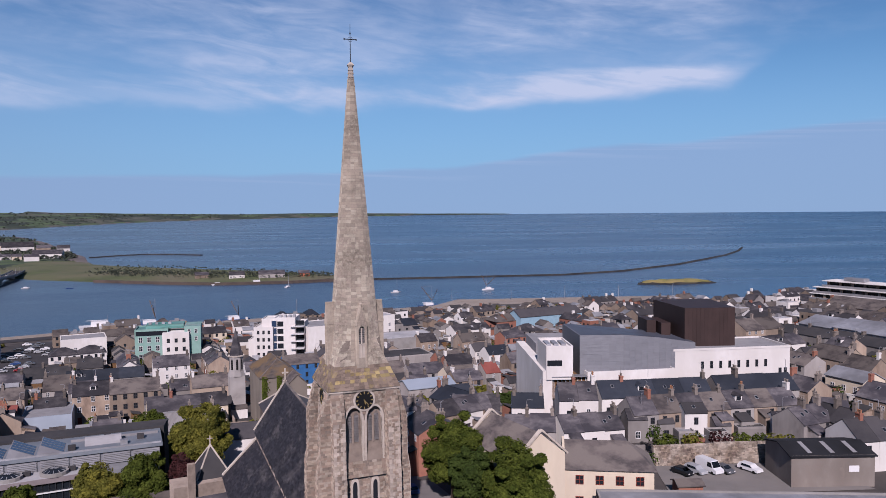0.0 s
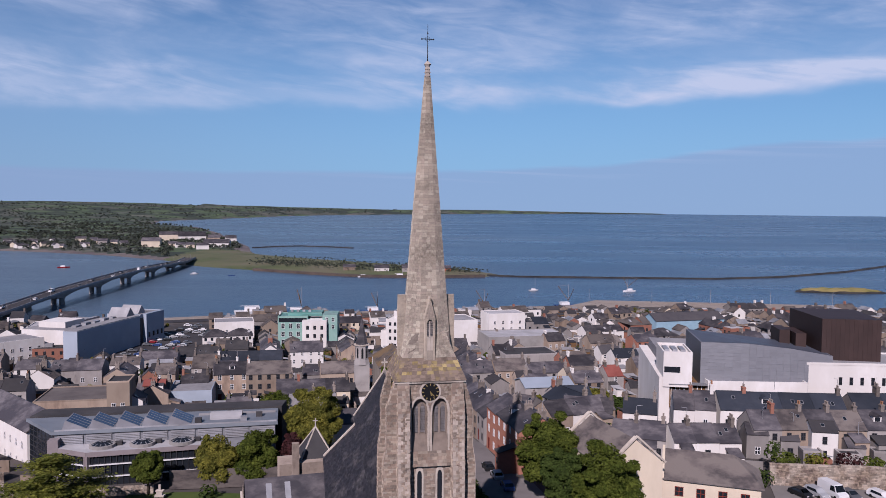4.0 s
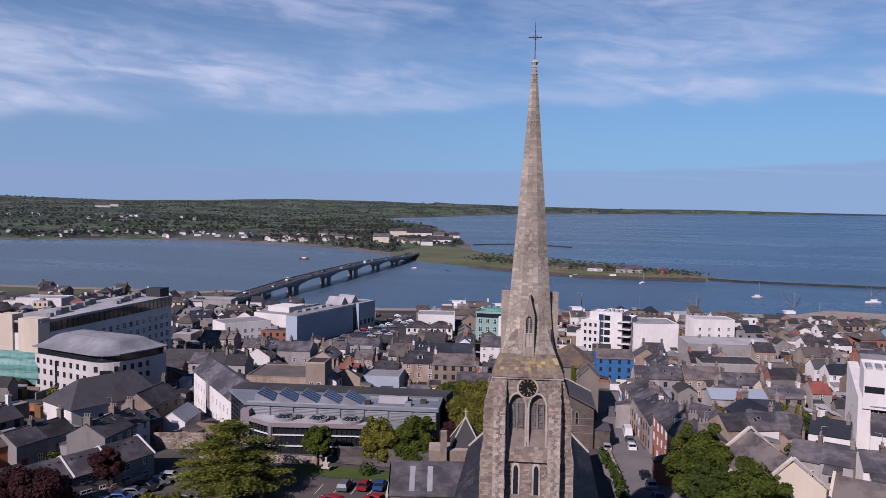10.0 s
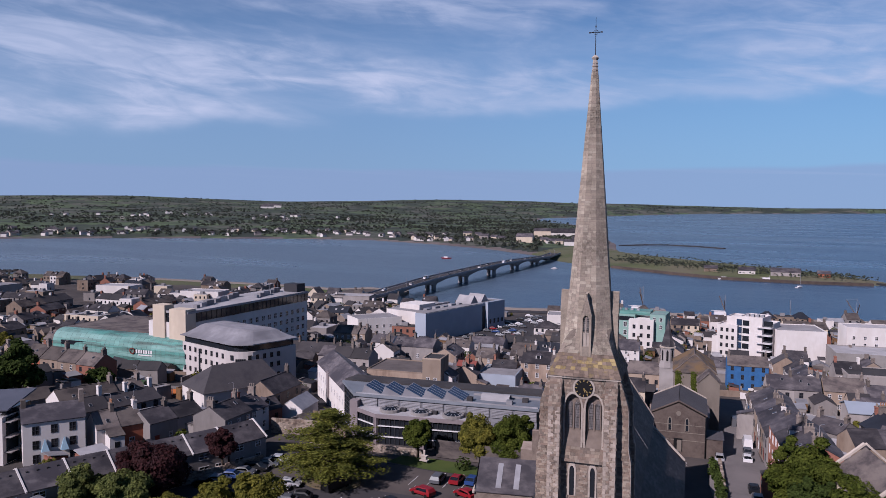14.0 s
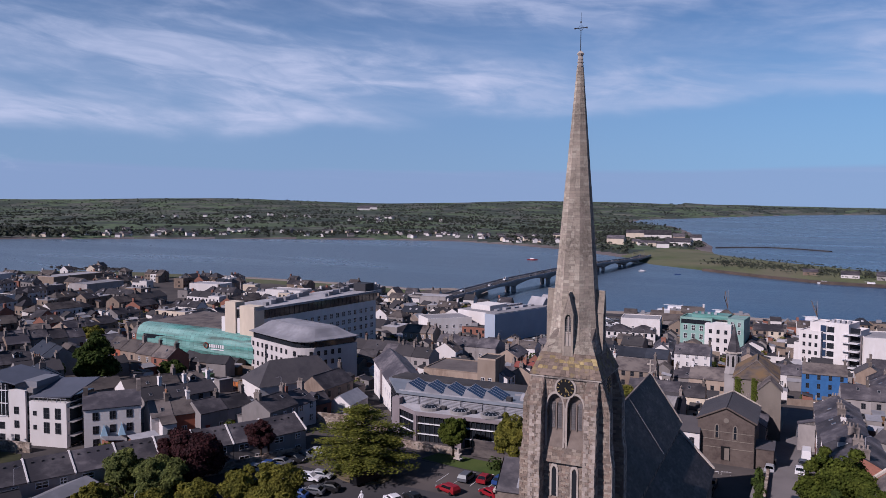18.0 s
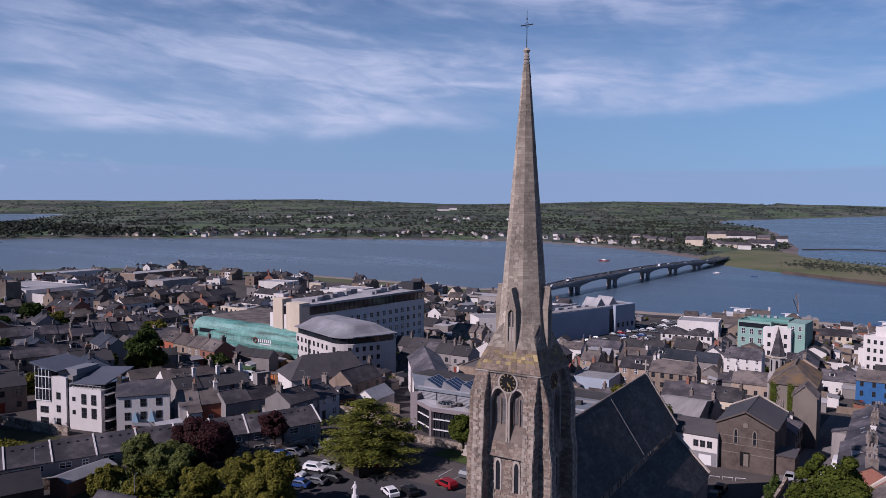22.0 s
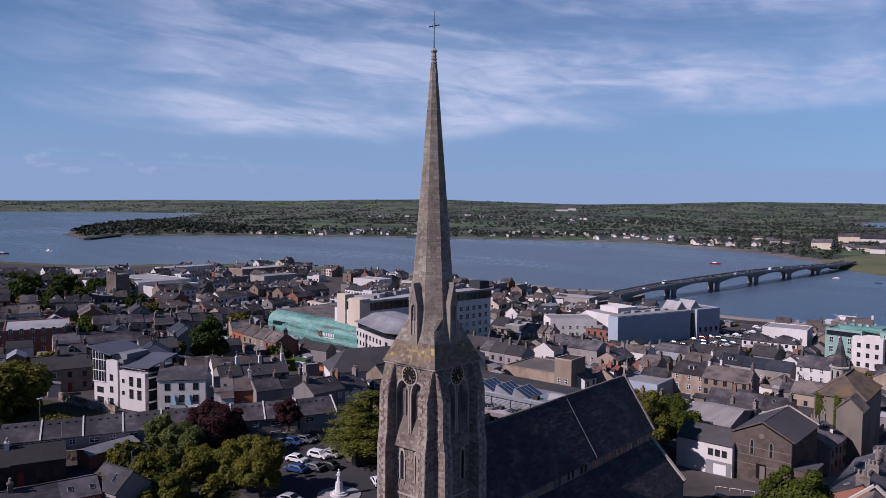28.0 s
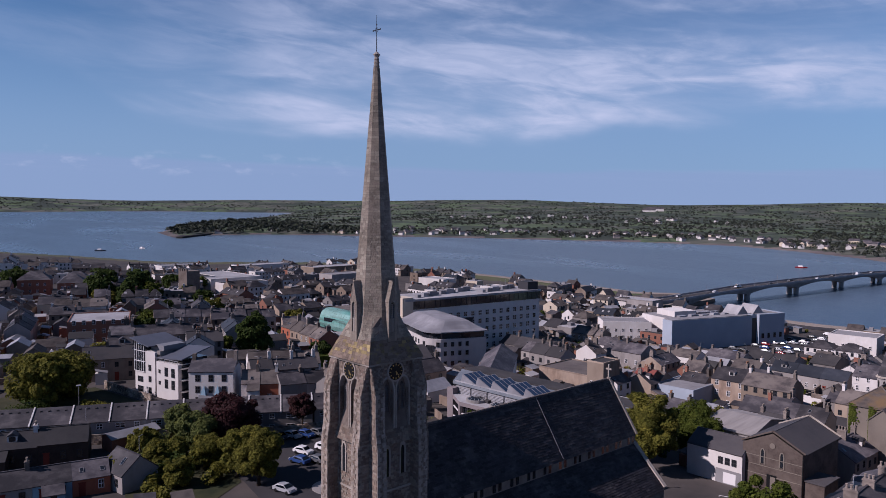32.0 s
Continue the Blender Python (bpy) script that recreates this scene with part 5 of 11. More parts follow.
slab_box(mall, "slot_window", "glass", 4, -0.35, 8.2, 17, 0.6, 9.6, "long dark slot window")
for k in range(7):
    slab_box(mall, "sign_bar", "frame_white", 36.0 + 0.95 * k, -1.9, 7.6, 36.6 + 0.95 * k, -1.72, 8.7)
slab_box(mall, "sign_bar", "frame_white", 37.0, -1.95, 6.9, 42.4, -1.8, 7.2)
ring = Mesh()
for k in range(14):
    a0, a1 = 0.45 * k, 0.45 * (k + 1)
    ring.tube([(34.5 + 0.9 * math.cos(a0), -1.8, 8.2 + 0.9 * math.sin(a0)), (34.5 + 0.9 * math.cos(a1), -1.8, 8.2 + 0.9 * math.sin(a1))], 0.16, 4)
part("sign_ring", ring, M["frame_red"], mall, "round red and white sign shape")
for k in range(8):
    me = Mesh()
    me.tube([(4 + 7 * k, 0.2 - 2.2 * k / 8, -1), (5 + 7 * k, 1.2 - 2.0 * k / 8, 5.6)], 0.18, 6)
    part("raking_column", me, M["metal"], mall)

M["lilacstone"] = mat("pinkish_stone", (0.27, 0.232, 0.23), 0.85, (0.215, 0.183, 0.182), 0.9, (0.3, 0.262, 0.26), 0.2)
# library: two levels of flat roofs, drum lights, a row of glazed sawteeth, a white wing
lib = thing("library", -69.0, 54.6, -0.9, 12.2, "grey modern library with flat roofs and glazed sawteeth", "library")
W = 39.3
plan = [(0, 0.4), (W, 0.4), (W, 9.5), (-6.9, 10.0)]
me = Mesh()
me.prism(plan, -3, 8.0)
part("body", me, M["greyclad"], lib)
me = Mesh()
me.prism([(-0.3, -0.1), (W + 0.5, -0.1), (W + 0.5, 9.8), (-7.6, 10.2)], 8.0, 8.6)
part("upper_roof", me, M["libmetal"], lib, "blue-grey metal upper roof")
for k in range(8):
    panel = slab_box(lib, "louvre_panel", "flat_grey", 0.6 + 4.9 * k, 0.25, 5.9, 5.0 + 4.9 * k, 0.42, 7.8)
    for j in range(6):
        slab_box(panel, "slat", "metal", 0.65 + 4.9 * k, 0.12, 5.95 + 0.3 * j, 4.95 + 4.9 * k, 0.26, 6.12 + 0.3 * j)
me = Mesh()
me.prism([(-7.0, 10.4), (W + 1.2, 10.0), (W + 2.2, 15.0), (-6.0, 15.6)], -3, 8.9)
part("rear_block", me, M["flat_dark"], lib, "dark-roofed block behind the library")
slab_box(lib, "roof_rail", "metal", 0.2, 0.05, 8.6, W + 0.3, 0.12, 8.9)
slab_box(lib, "roof_kerb", "flat_grey", 24.6, 6.6, 8.6, W, 6.9, 9.0)
# the splayed glazed end towards the lane
end = Vector((-6.9, 9.6))
turn_end = math.degrees(math.atan2(-end.y, -end.x))
for k in range(6):
    for j in range(4):
        f0 = (k + 0.5) / 6.0
        part("end_pane", window_mesh(2.15, 2.0, "frame_dark", "glass", 0), None, lib, "", pose(-6.9 + 6.9 * f0, 10.0 - 9.6 * f0, -0.4 + 2.05 * j, 0, 0, turn_end))
for k in range(5):
    me = Mesh()
    x = 1.2 + 4.6 * k
    me.add([(x, 0.9, 8.6), (x + 4.3, 0.9, 8.6), (x + 4.3, 6.6, 8.6), (x, 6.6, 8.6), (x + 0.6, 0.9, 10.3), (x + 0.6, 6.6, 10.3)], [(0, 1, 4), (1, 2, 5, 4), (2, 3, 5), (3, 0, 4, 5)], 0)
    saw = part("sawtooth_light", me, M["libroof"], lib, "glazed sawtooth roof light")
    for j in range(4):
        me = Mesh()
        a, b = 1.15 + 1.36 * j, 2.3 + 1.36 * j
        me.add([(x + 0.75, a, 10.25), (x + 4.15, a, 8.7), (x + 4.15, b, 8.7), (x + 0.75, b, 10.25)], [(0, 1, 2, 3)])
        part("pane", me, M["skylight"], saw)
me = Mesh()
for a0, a1 in zip(np.linspace(0, math.pi, 9), np.linspace(0, math.pi, 9)[1:]):
    me.add([(27, 4.6 - 1.6 * math.cos(a0), 8.5 + 1.3 * math.sin(a0)), (33, 4.6 - 1.6 * math.cos(a0), 8.5 + 1.3 * math.sin(a0)), (33, 4.6 - 1.6 * math.cos(a1), 8.5 + 1.3 * math.sin(a1)), (27, 4.6 - 1.6 * math.cos(a1), 8.5 + 1.3 * math.sin(a1))], [(0, 1, 2, 3)])
part("barrel_roof", me, M["flat_pale"], lib, "pale barrel-vaulted roof light")
for k in range(5):
    slab_box(lib, "roof_unit", "metal" if k % 2 else "flat_dark", 24.4 + 2.8 * k, 1.4 + 2.4 * (k % 3), 8.6, 25.6 + 2.8 * k, 2.5 + 2.4 * (k % 3), 9.4)
low_plan = [(0.4, -1.0), (6.6, -4.9), (26.9, -3.6), (28.4, 0.3), (0.4, 0.3)]
me = Mesh()
me.prism(low_plan, 5.2, 6.0)
part("lower_roof", me, M["flat_pale"], lib, "pale lower roof with drum lights")
me = Mesh()
me.prism([(1.0, -0.8), (6.8, -4.4), (26.4, -3.1), (27.8, 0.2), (1.0, 0.2)], -3, 5.2)
part("glass_front", me, M["glass"], lib, "dark glazed library front")
for (xa, ya), (xb, yb), n in (((0.6, -1.1), (6.6, -4.8), 1), ((6.6, -4.8), (26.8, -3.5), 2)):
    ln, tn = math.hypot(xb - xa, yb - ya), math.degrees(math.atan2(yb - ya, xb - xa))
    for k in range(n + 1):
        me = Mesh()
        me.box(-0.4, -0.12, -3, 0.4, 0.5, 5.2)
        part("pier", me, M["lilacstone"], lib, "", pose(xa + (xb - xa) * k / n, ya + (yb - ya) * k / n, 0, 0, 0, tn))
    for j, z in enumerate((-0.9, 1.2, 3.4)):
        me = Mesh()
        me.box(0, -0.02, 0, ln, 0.3, 0.17)
        part("glazing_rail", me, M["frame_white"], lib, "", pose(xa, ya, z, 0, 0, tn))
    for k in range(int(ln)):
        me = Mesh()
        me.box(-0.04, 0.2, -3, 0.04, 0.42, 5.2)
        part("mullion", me, M["frame_dark"], lib, "", pose(xa + (xb - xa) * k / int(ln), ya + (yb - ya) * k / int(ln), 0, 0, 0, tn))
for (xa, ya), (xb, yb) in zip(low_plan[:3], low_plan[1:4]):
    me = Mesh()
    me.box(0, -0.06, 5.1, math.hypot(xb - xa, yb - ya), 0.1, 5.97)
    part("fascia", me, M["lilacstone"], lib, "pinkish grey fascia", pose(xa, ya, 0, 0, 0, math.degrees(math.atan2(yb - ya, xb - xa))))
slab_box(lib, "end_pier", "lilacstone", -0.6, -1.6, -3, 1.2, 0.3, 7.4, "pinkish stone end pier")
slab_box(lib, "porch_block", "lilacstone", 16.2, -6.2, -3, 17.6, -4.0, 5.8, "pinkish stone porch block")
for k in range(3):
    x = 8.8 + 6.85 * k
    me = Mesh()
    me.prism([(x + a, -1.95 + b) for a, b in ngon(16, 2.25)], 6.0, 6.6)
    drum = part("drum_light", me, M["concrete"], lib, "round concrete roof drum")
    me = Mesh()
    me.prism([(x + a, -1.95 + b) for a, b in ngon(16, 1.9)], 6.6, 7.0, 0, None, [(x + a, -1.95 + b) for a, b in ngon(16, 0.9)])
    part("dome", me, M["glass"], drum)
    for j in range(6):
        me = Mesh()
        a = math.pi * j / 6
        me.tube([(x + 1.95 * math.cos(a), -1.95 + 1.95 * math.sin(a), 6.62), (x, -1.95, 7.12), (x - 1.95 * math.cos(a), -1.95 - 1.95 * math.sin(a), 6.62)], 0.08, 4)
        part("glazing_bar", me, M["metal"], drum)
    slab_box(lib, "roof_hatch", "flat_dark", x + 2.0, -1.7, 6.0, x + 3.2, -0.6, 6.6)
wing = thing("white_library_wing", -107.5, 90.5, -5.5, -41, "tall white rendered wing with a dark slate roof", "building")
me = Mesh()
me.box(0, 0, -3, 35, 9, 9.3)
me.add([(0, 0, 9.3), (0, 9, 9.3), (0, 4.5, 12.2), (35, 0, 9.3), (35, 9, 9.3), (35, 4.5, 12.2)], [(0, 2, 1), (3, 4, 5)])
part("wall", me, M["white"], wing)
me = Mesh()
me.slab([(-0.3, -0.4, 9.15), (35.3, -0.4, 9.15), (35.3, 4.5, 12.4), (-0.3, 4.5, 12.4)], 0.2)
me.slab([(-0.3, 4.5, 12.4), (35.3, 4.5, 12.4), (35.3, 9.4, 9.15), (-0.3, 9.4, 9.15)], 0.2)
part("roof", me, M["slate"], wing)
slab_box(wing, "lilac_bay", "lilacstone", 14.0, -0.35, 0.5, 16.2, 0.05, 9.6)
windows(wing, "front", 35, 9, 1, 13, 4, (1.5, 5.2), 0.8, 1.6)
windows(wing, "front", 35, 9, 18, 34, 5, (1.5, 5.2), 0.8, 1.6)

# opera house: white cubes, a zinc-clad auditorium and a dark fly tower
opera = thing("opera_house", 49.5, 89.5, -1.0, -8, "opera house of white cubes, grey zinc and brown fly tower", "theatre")
slab_box(opera, "white_cube", "white", 1.7, 0.0, 10.0, 8.0, 12, 17.5, "white rendered cube")
slab_box(opera, "white_base", "white", 0.9, 0.4, -3, 3.2, 42, 12.0, "tall white lower block")
slab_box(opera, "glazed_foyer", "timber", 3.2, 1.2, 5.0, 12.0, 12, 10.0, "timber-lined foyer behind glass")
slab_box(opera, "white_plinth", "white", 3.2, 0.2, -3, 9.0, 12, 5.0)
for k in range(9):
    slab_box(opera, "foyer_mullion", "frame_white", 3.6 + 0.95 * k, 0.9, 5.0, 3.72 + 0.95 * k, 1.15, 10.6)
slab_box(opera, "brise_soleil", "metal", 3.0, -0.2, 10.6, 11.5, 2.0, 10.75)
slab_box(opera, "strip_window", "glass", 1.9, -0.06, 13.3, 5.4, 0.2, 14.6, "dark strip window")
parapet(opera, "white", 1.7, 0.0, 8.0, 12.0, 17.5, 0.5)
for k in range(3):
    slab_box(opera, "roof_light", "metal", 2.3 + 1.8 * k, 3, 17.5, 3.4 + 1.8 * k, 8, 18.0)
grey = Mesh()
AUD = [(10.3, 3.0, 19.9), (20.5, 1.6, 20.1), (30.0, 4.0, 18.9), (40.0, 7.0, 17.0), (40.0, 22.7, 17.0), (10.3, 22.7, 19.8)]
n_ = len(AUD)
grey.add([(x, y, -3) for x, y, z in AUD] + AUD, [(k, (k + 1) % n_, n_ + (k + 1) % n_, n_ + k) for k in range(n_)] + [tuple(range(n_, 2 * n_))])
aud = part("auditorium", grey, M["greyclad"], opera, "grey zinc-clad auditorium")
me = Mesh()
me.add([(x + 0.3 * (1 if x < 20 else -1), y + 0.3 * (1 if y < 20 else -1), z + 0.06) for x, y, z in AUD], [tuple(range(n_))])
part("auditorium_roof", me, M["roofmetal"], opera, "dark sloping metal roof")
for (x0, y0, z0), (x1, y1, z1) in zip(AUD[:3], AUD[1:4]):
    seg = Vector((x1 - x0, y1 - y0, 0))
    nn = round(seg.length / 1.7)
    turn = math.degrees(math.atan2(seg.y, seg.x))
    me = Mesh()
    me.box(0.01, -0.05, 0.01, seg.length / nn - 0.01, 0.02, 0.81)
    tile = me.data("zinc_panel", M["greyclad"])
    for k in range(nn):
        for j in range(18):
            if 5.5 + 0.82 * (j + 1) < min(z0 + (z1 - z0) * k / nn, z0 + (z1 - z0) * (k + 1) / nn):
                part("zinc_panel", tile, None, aud, "", pose(x0 + seg.x * k / nn, y0 + seg.y * k / nn, 5.5 + 0.82 * j, 0, 0, turn))
slab_box(opera, "rear_block", "flat_grey", 3.3, 22.8, -3, 37.0, 40, 14.5, "lower grey block behind the auditorium")
fly = Mesh()
fly.prism([(38.7, 10.7), (51.6, 10.8), (52.6, 30), (37.2, 30)], 12, 25.0)
fly_tower = part("fly_tower", fly, M["darkbrown"], opera, "dark brown metal-clad fly tower")
me = Mesh()
me.box(0.01, -0.04, 0, 0.98, 0.02, 12.8)
rib = me.data("cladding_strip", M["darkbrown"])
for k in range(13):
    part("cladding_strip", rib, None, fly_tower, "", pose(38.75 + 0.99 * k, 10.68 + 0.0077 * k, 12.2, 0, 0, 0.44))
for k, (x, z) in enumerate(((31.6, 21.0), (34.6, 20.6))):
    slab_box(opera, "side_tower", "darkbrown", x, 18.5 - 2.5 * k, 12, x + 2.4, 26, z, "brown metal-clad side tower")
long_wing = thing("white_theatre_wing", 82.6, 90.0, -1.0, -3.0, "long white rendered wing with two rows of dark windows", "building")
slab_box(long_wing, "wall", "white", 0, 0, -3, 31.8, 14, 15.2)
parapet(long_wing, "white", -0.1, -0.1, 31.9, 14.1, 15.2, 0.5)
slab_box(long_wing, "flat_roof", "flat_grey", 0.3, 0.3, 15.2, 31.5, 13.7, 15.35)
windows(long_wing, "front", 31.8, 14, 7.5, 26.5, 8, (6.4, 10.7), 0.75, 1.75, "frame_dark", "glass", 0)
windows(long_wing, "front", 31.8, 14, 28.5, 31.3, 2, (7.6,), 0.8, 2.6, "frame_dark", "glass", 0)
low = thing("white_stage_annex", 61.0, 88.3, -1.0, -2, "low white rendered stage annex", "building")
slab_box(low, "wall", "white", 0, 0, -3, 22, 5, 11.2)
parapet(low, "white", 0, 0, 22, 5, 11.2, 0.4)

# grey-blue quayside block
mill = thing("quay_block", -140.5, 208.0, -13.0, 81.5, "large blue-grey clad quayside block with white roof plant", "building")
slab_box(mill, "wall", "bluegrey", 0, 0, -2, 62, 6.0, 13.0)
slab_box(mill, "rear_wall", "bluegrey", 44, 6.0, -2, 62, 16, 13.0)
slab_box(mill, "white_annex", "white", 9.0, 6.0, -2, 44, 31, 11.6, "white rendered annex")
slab_box(mill, "annex_roof", "flat_grey", 9.3, 6.3, 11.6, 43.7, 30.7, 11.8)
for k in range(5):
    slab_box(mill, "duct", "metal", 11 + 6.2 * k, 8.0, 11.8, 14.5 + 6.2 * k, 10.2, 13.4 + 0.3 * (k % 2), "pale metal roof duct")
slab_box(mill, "river_block", "bluegrey", 46.5, -1.6, -2, 61.5, 0, 13.6)
slab_box(mill, "flat_roof", "flat_grey", 44.5, 0.5, 13.0, 61.5, 15.5, 13.3, "grey flat roof")
slab_box(mill, "wall_head", "flat_grey", 0.3, 0.3, 13.0, 44.4, 5.7, 13.3)
parapet(mill, "bluegrey", 44, 0, 62, 16, 13.0, 0.6)
slab_box(mill, "plant_room", "white", 14, 15, 11.8, 26, 27, 14.2, "white roof plant room")
for x in (38, 47):
    me = Mesh()
    me.add([(x, 3, 13), (x + 7, 3, 13), (x + 7, 12, 13), (x, 12, 13), (x + 3.5, 3, 17), (x + 3.5, 12, 17)], [(0, 1, 4), (1, 2, 5, 4), (2, 3, 5), (3, 0, 4, 5)])
    part("roof_lantern", me, M["flat_pale"], mill, "pale gabled roof lantern")
slab_box(mill, "stair_slot", "frame_dark", 44, -0.1, 0, 46.5, 0.3, 12)
windows(mill, "front", 62, 16, 47, 61, 4, (3.0,), 1.4, 2.2, "frame_dark", base=pose(0, -1.6, 0))
for k in range(6):
    slab_box(mill, "skylight", "metal", 28 + 2.6 * k, 19, 11.8, 30.2 + 2.6 * k, 21, 12.6)

# stepped white apartment block
flats = thing("apartment_block", -24.2, 243.5, -13.0, -10, "stepped white apartment block with dark balconies", "building")
for x0, x1, y0, y1, h in ((0, 8, 0, 14, 13.6), (8, 17, 2, 14, 17.2), (-3, 0, 3, 14, 8), (17, 20.5, 4, 14, 15), (2.5, 8, 4, 14, 16.6)):
    slab_box(flats, "block", "white", x0, y0, -2, x1, y1, h)
    parapet(flats, "white", x0, y0, x1, y1, h, 0.4)
for j in range(5):
    z = 1.6 + 3.1 * j
    slab_box(flats, "balcony_opening", "glass", 9.5, 1.9, z, 12.0, 2.3, z + 2.1, "dark balcony opening")
    slab_box(flats, "balcony", "frame_white", 15.2, 0.6, z - 0.2, 20.6, 4.0, z)
    slab_box(flats, "balcony_glazing", "glass", 17.05, 3.9, z, 20.4, 4.1, z + 2.2)
windows(flats, "front", 8, 14, 0.8, 7.4, 3, (1.8, 4.9, 8.0, 11.1), 1.0, 1.5, "frame_dark")
for j in range(5):
    slab_box(flats, "green_glass", "skylight", 7.2, 1.6, 1.6 + 3.1 * j, 9.2, 2.05, 4.0 + 3.1 * j, "tinted stair glazing")
for k in range(4):
    slab_box(flats, "roof_plant", "metal", 9.5 + 1.9 * k, 6, 17.2, 10.6 + 1.9 * k, 8, 18.2)

# green and white quayside building
green = thing("green_quay_building", -72.0, 248.0, -13.0, 4, "green-clad and white four-storey quayside building", "building")
slab_box(green, "green_block", "tealpaint", 0, 0, -2, 13, 12, 13.6, "pale green clad block")
slab_box(green, "white_block", "white", 11, -3.5, -2, 21.5, 8, 12.5, "white rendered block")
slab_box(green, "end_tower", "tealpaint", 19.5, -1, -2, 26, 12, 14.8, "green end tower")
slab_box(green, "roof_cabin", "copper", 4, 3, 13.6, 19, 11, 15.4)
slab_box(green, "roof_deck", "copper", 0.6, 0.6, 13.6, 12.4, 11.4, 13.75)
for k in range(4):
    slab_box(green, "roof_plant", "metal", 5 + 2.6 * k, 4.5, 15.4, 6.2 + 2.6 * k, 5.6, 16.2)
parapet(green, "tealpaint", 0, 0, 13, 12, 13.6, 0.5)
windows(green, "front", 10, 8, 11.8, 21, 3, (1.5, 5.0, 8.6), 1.2, 1.7, "frame_dark", base=pose(0, -3.5, 0))
windows(green, "front", 13, 12, 0.6, 10.5, 3, (1.5, 5.0, 8.6), 1.5, 2.2, "frame_white")
slab_box(green, "glazed_storey", "glass", 0.4, -0.08, 11.4, 12.6, 0.1, 13.2, "dark glazed top storey")
windows(green, "front", 6.5, 12, 0.5, 6.0, 2, (8.6, 11.8), 1.2, 1.8, "frame_white", base=pose(19.5, -1, 0))
slab_box(green, "roof_rail", "metal", 19.5, -1, 15.4, 26, -0.9, 15.5)
slab_box(green, "stair_glazing", "glass", 20.0, -1.08, 0.5, 21.6, -0.95, 8.5)

# quayside sheds and offices
def shed(name, x, y, z, turn, w, d, h, wall, roof, label, rise=0.0, win=0, storeys=1):
    """A flat or low-pitched block on its front-left corner."""
    ob = thing(name, x, y, z, turn, label, "building")
    me = Mesh()
    me.box(0, 0, -3, w, d, h)
    if rise:
        me.add([(0, 0, h), (0, d, h), (0, d / 2, h + rise), (w, 0, h), (w, d, h), (w, d / 2, h + rise)], [(0, 2, 1), (3, 4, 5)])
    part("wall", me, M[wall], ob)
    me = Mesh()
    if rise:
        me.slab([(-0.3, -0.4, h - 0.1), (w + 0.3, -0.4, h - 0.1), (w + 0.3, d / 2, h + rise + 0.12), (-0.3, d / 2, h + rise + 0.12)], 0.2)
        me.slab([(-0.3, d / 2, h + rise + 0.12), (w + 0.3, d / 2, h + rise + 0.12), (w + 0.3, d + 0.4, h - 0.1), (-0.3, d + 0.4, h - 0.1)], 0.2)
    else:
        me.box(0.25, 0.25, h, w - 0.25, d - 0.25, h + 0.12)
    part("roof", me, M[roof], ob)
    if not rise:
        parapet(ob, wall, 0, 0, w, d, h, 0.4)
    if win:
        windows(ob, "front", w, d, 0.6, w - 0.6, win, [1.3 + 3.0 * k for k in range(storeys)], 1.1, 1.5)
    return ob


# ---- houses ----
M["redroof"] = mat("red_roof_tiles", (0.26, 0.08, 0.06), 0.8, (0.2, 0.06, 0.05), 1.5, (0.3, 0.1, 0.08), 0.2, 0.02, 6)
M["lightblue"] = mat("pale_blue_render", (0.32, 0.47, 0.56), 0.8, (0.28, 0.42, 0.5), 0.7)
WALL_WORD = {"white": "white rendered", "grey": "grey rendered", "tan": "buff stone", "cream": "cream rendered", "brick": "red-brick", "blue": "bright blue painted", "rose": "salmon painted", "bluegrey": "blue-grey", "lightblue": "pale blue painted"}
ROOF_WORD = {"slate": "grey slate", "slate_brown": "brown weathered slate", "slate_dark": "dark slate", "slate_blue": "blue-black slate", "redroof": "red tiled", "flat_dark": "black felted", "flat_grey": "grey felted"}
HR = random.Random(21)


def chimney_mesh(w, h, key):
    k = ("chimney", round(w, 1), round(h, 1), key)
    if k not in CACHE:
        me = Mesh()
        me.box(-w / 2, -0.35, -0.9, w / 2, 0.35, h)
        me.box(-w / 2 - 0.08, -0.43, h - 0.28, w / 2 + 0.08, 0.43, h - 0.1)
        CACHE[k] = me.data("chimney", M[key])
    return CACHE[k]


def pot_mesh(key):
    k = ("pot", key)
    if k not in CACHE:
        me = Mesh()
        me.prism(ngon(7, 0.16), 0, 0.55, 0, None, ngon(7, 0.13))
        me.prism(ngon(7, 0.18), 0.5, 0.62)
        CACHE[k] = me.data("chimney_pot", M[key])
    return CACHE[k]


FAR_TOWN = Mesh()
DF_ = random.Random(83)
FAR_KEYS = ["flat_pale", "white", "grey", "tan", "cream", "brick", "blue", "rose", "bluegrey", "slate", "slate_brown", "slate_dark", "slate_blue", "redroof", "flat_dark", "flat_grey", "chimney", "glass"]
JOIN_PAST = 318.0


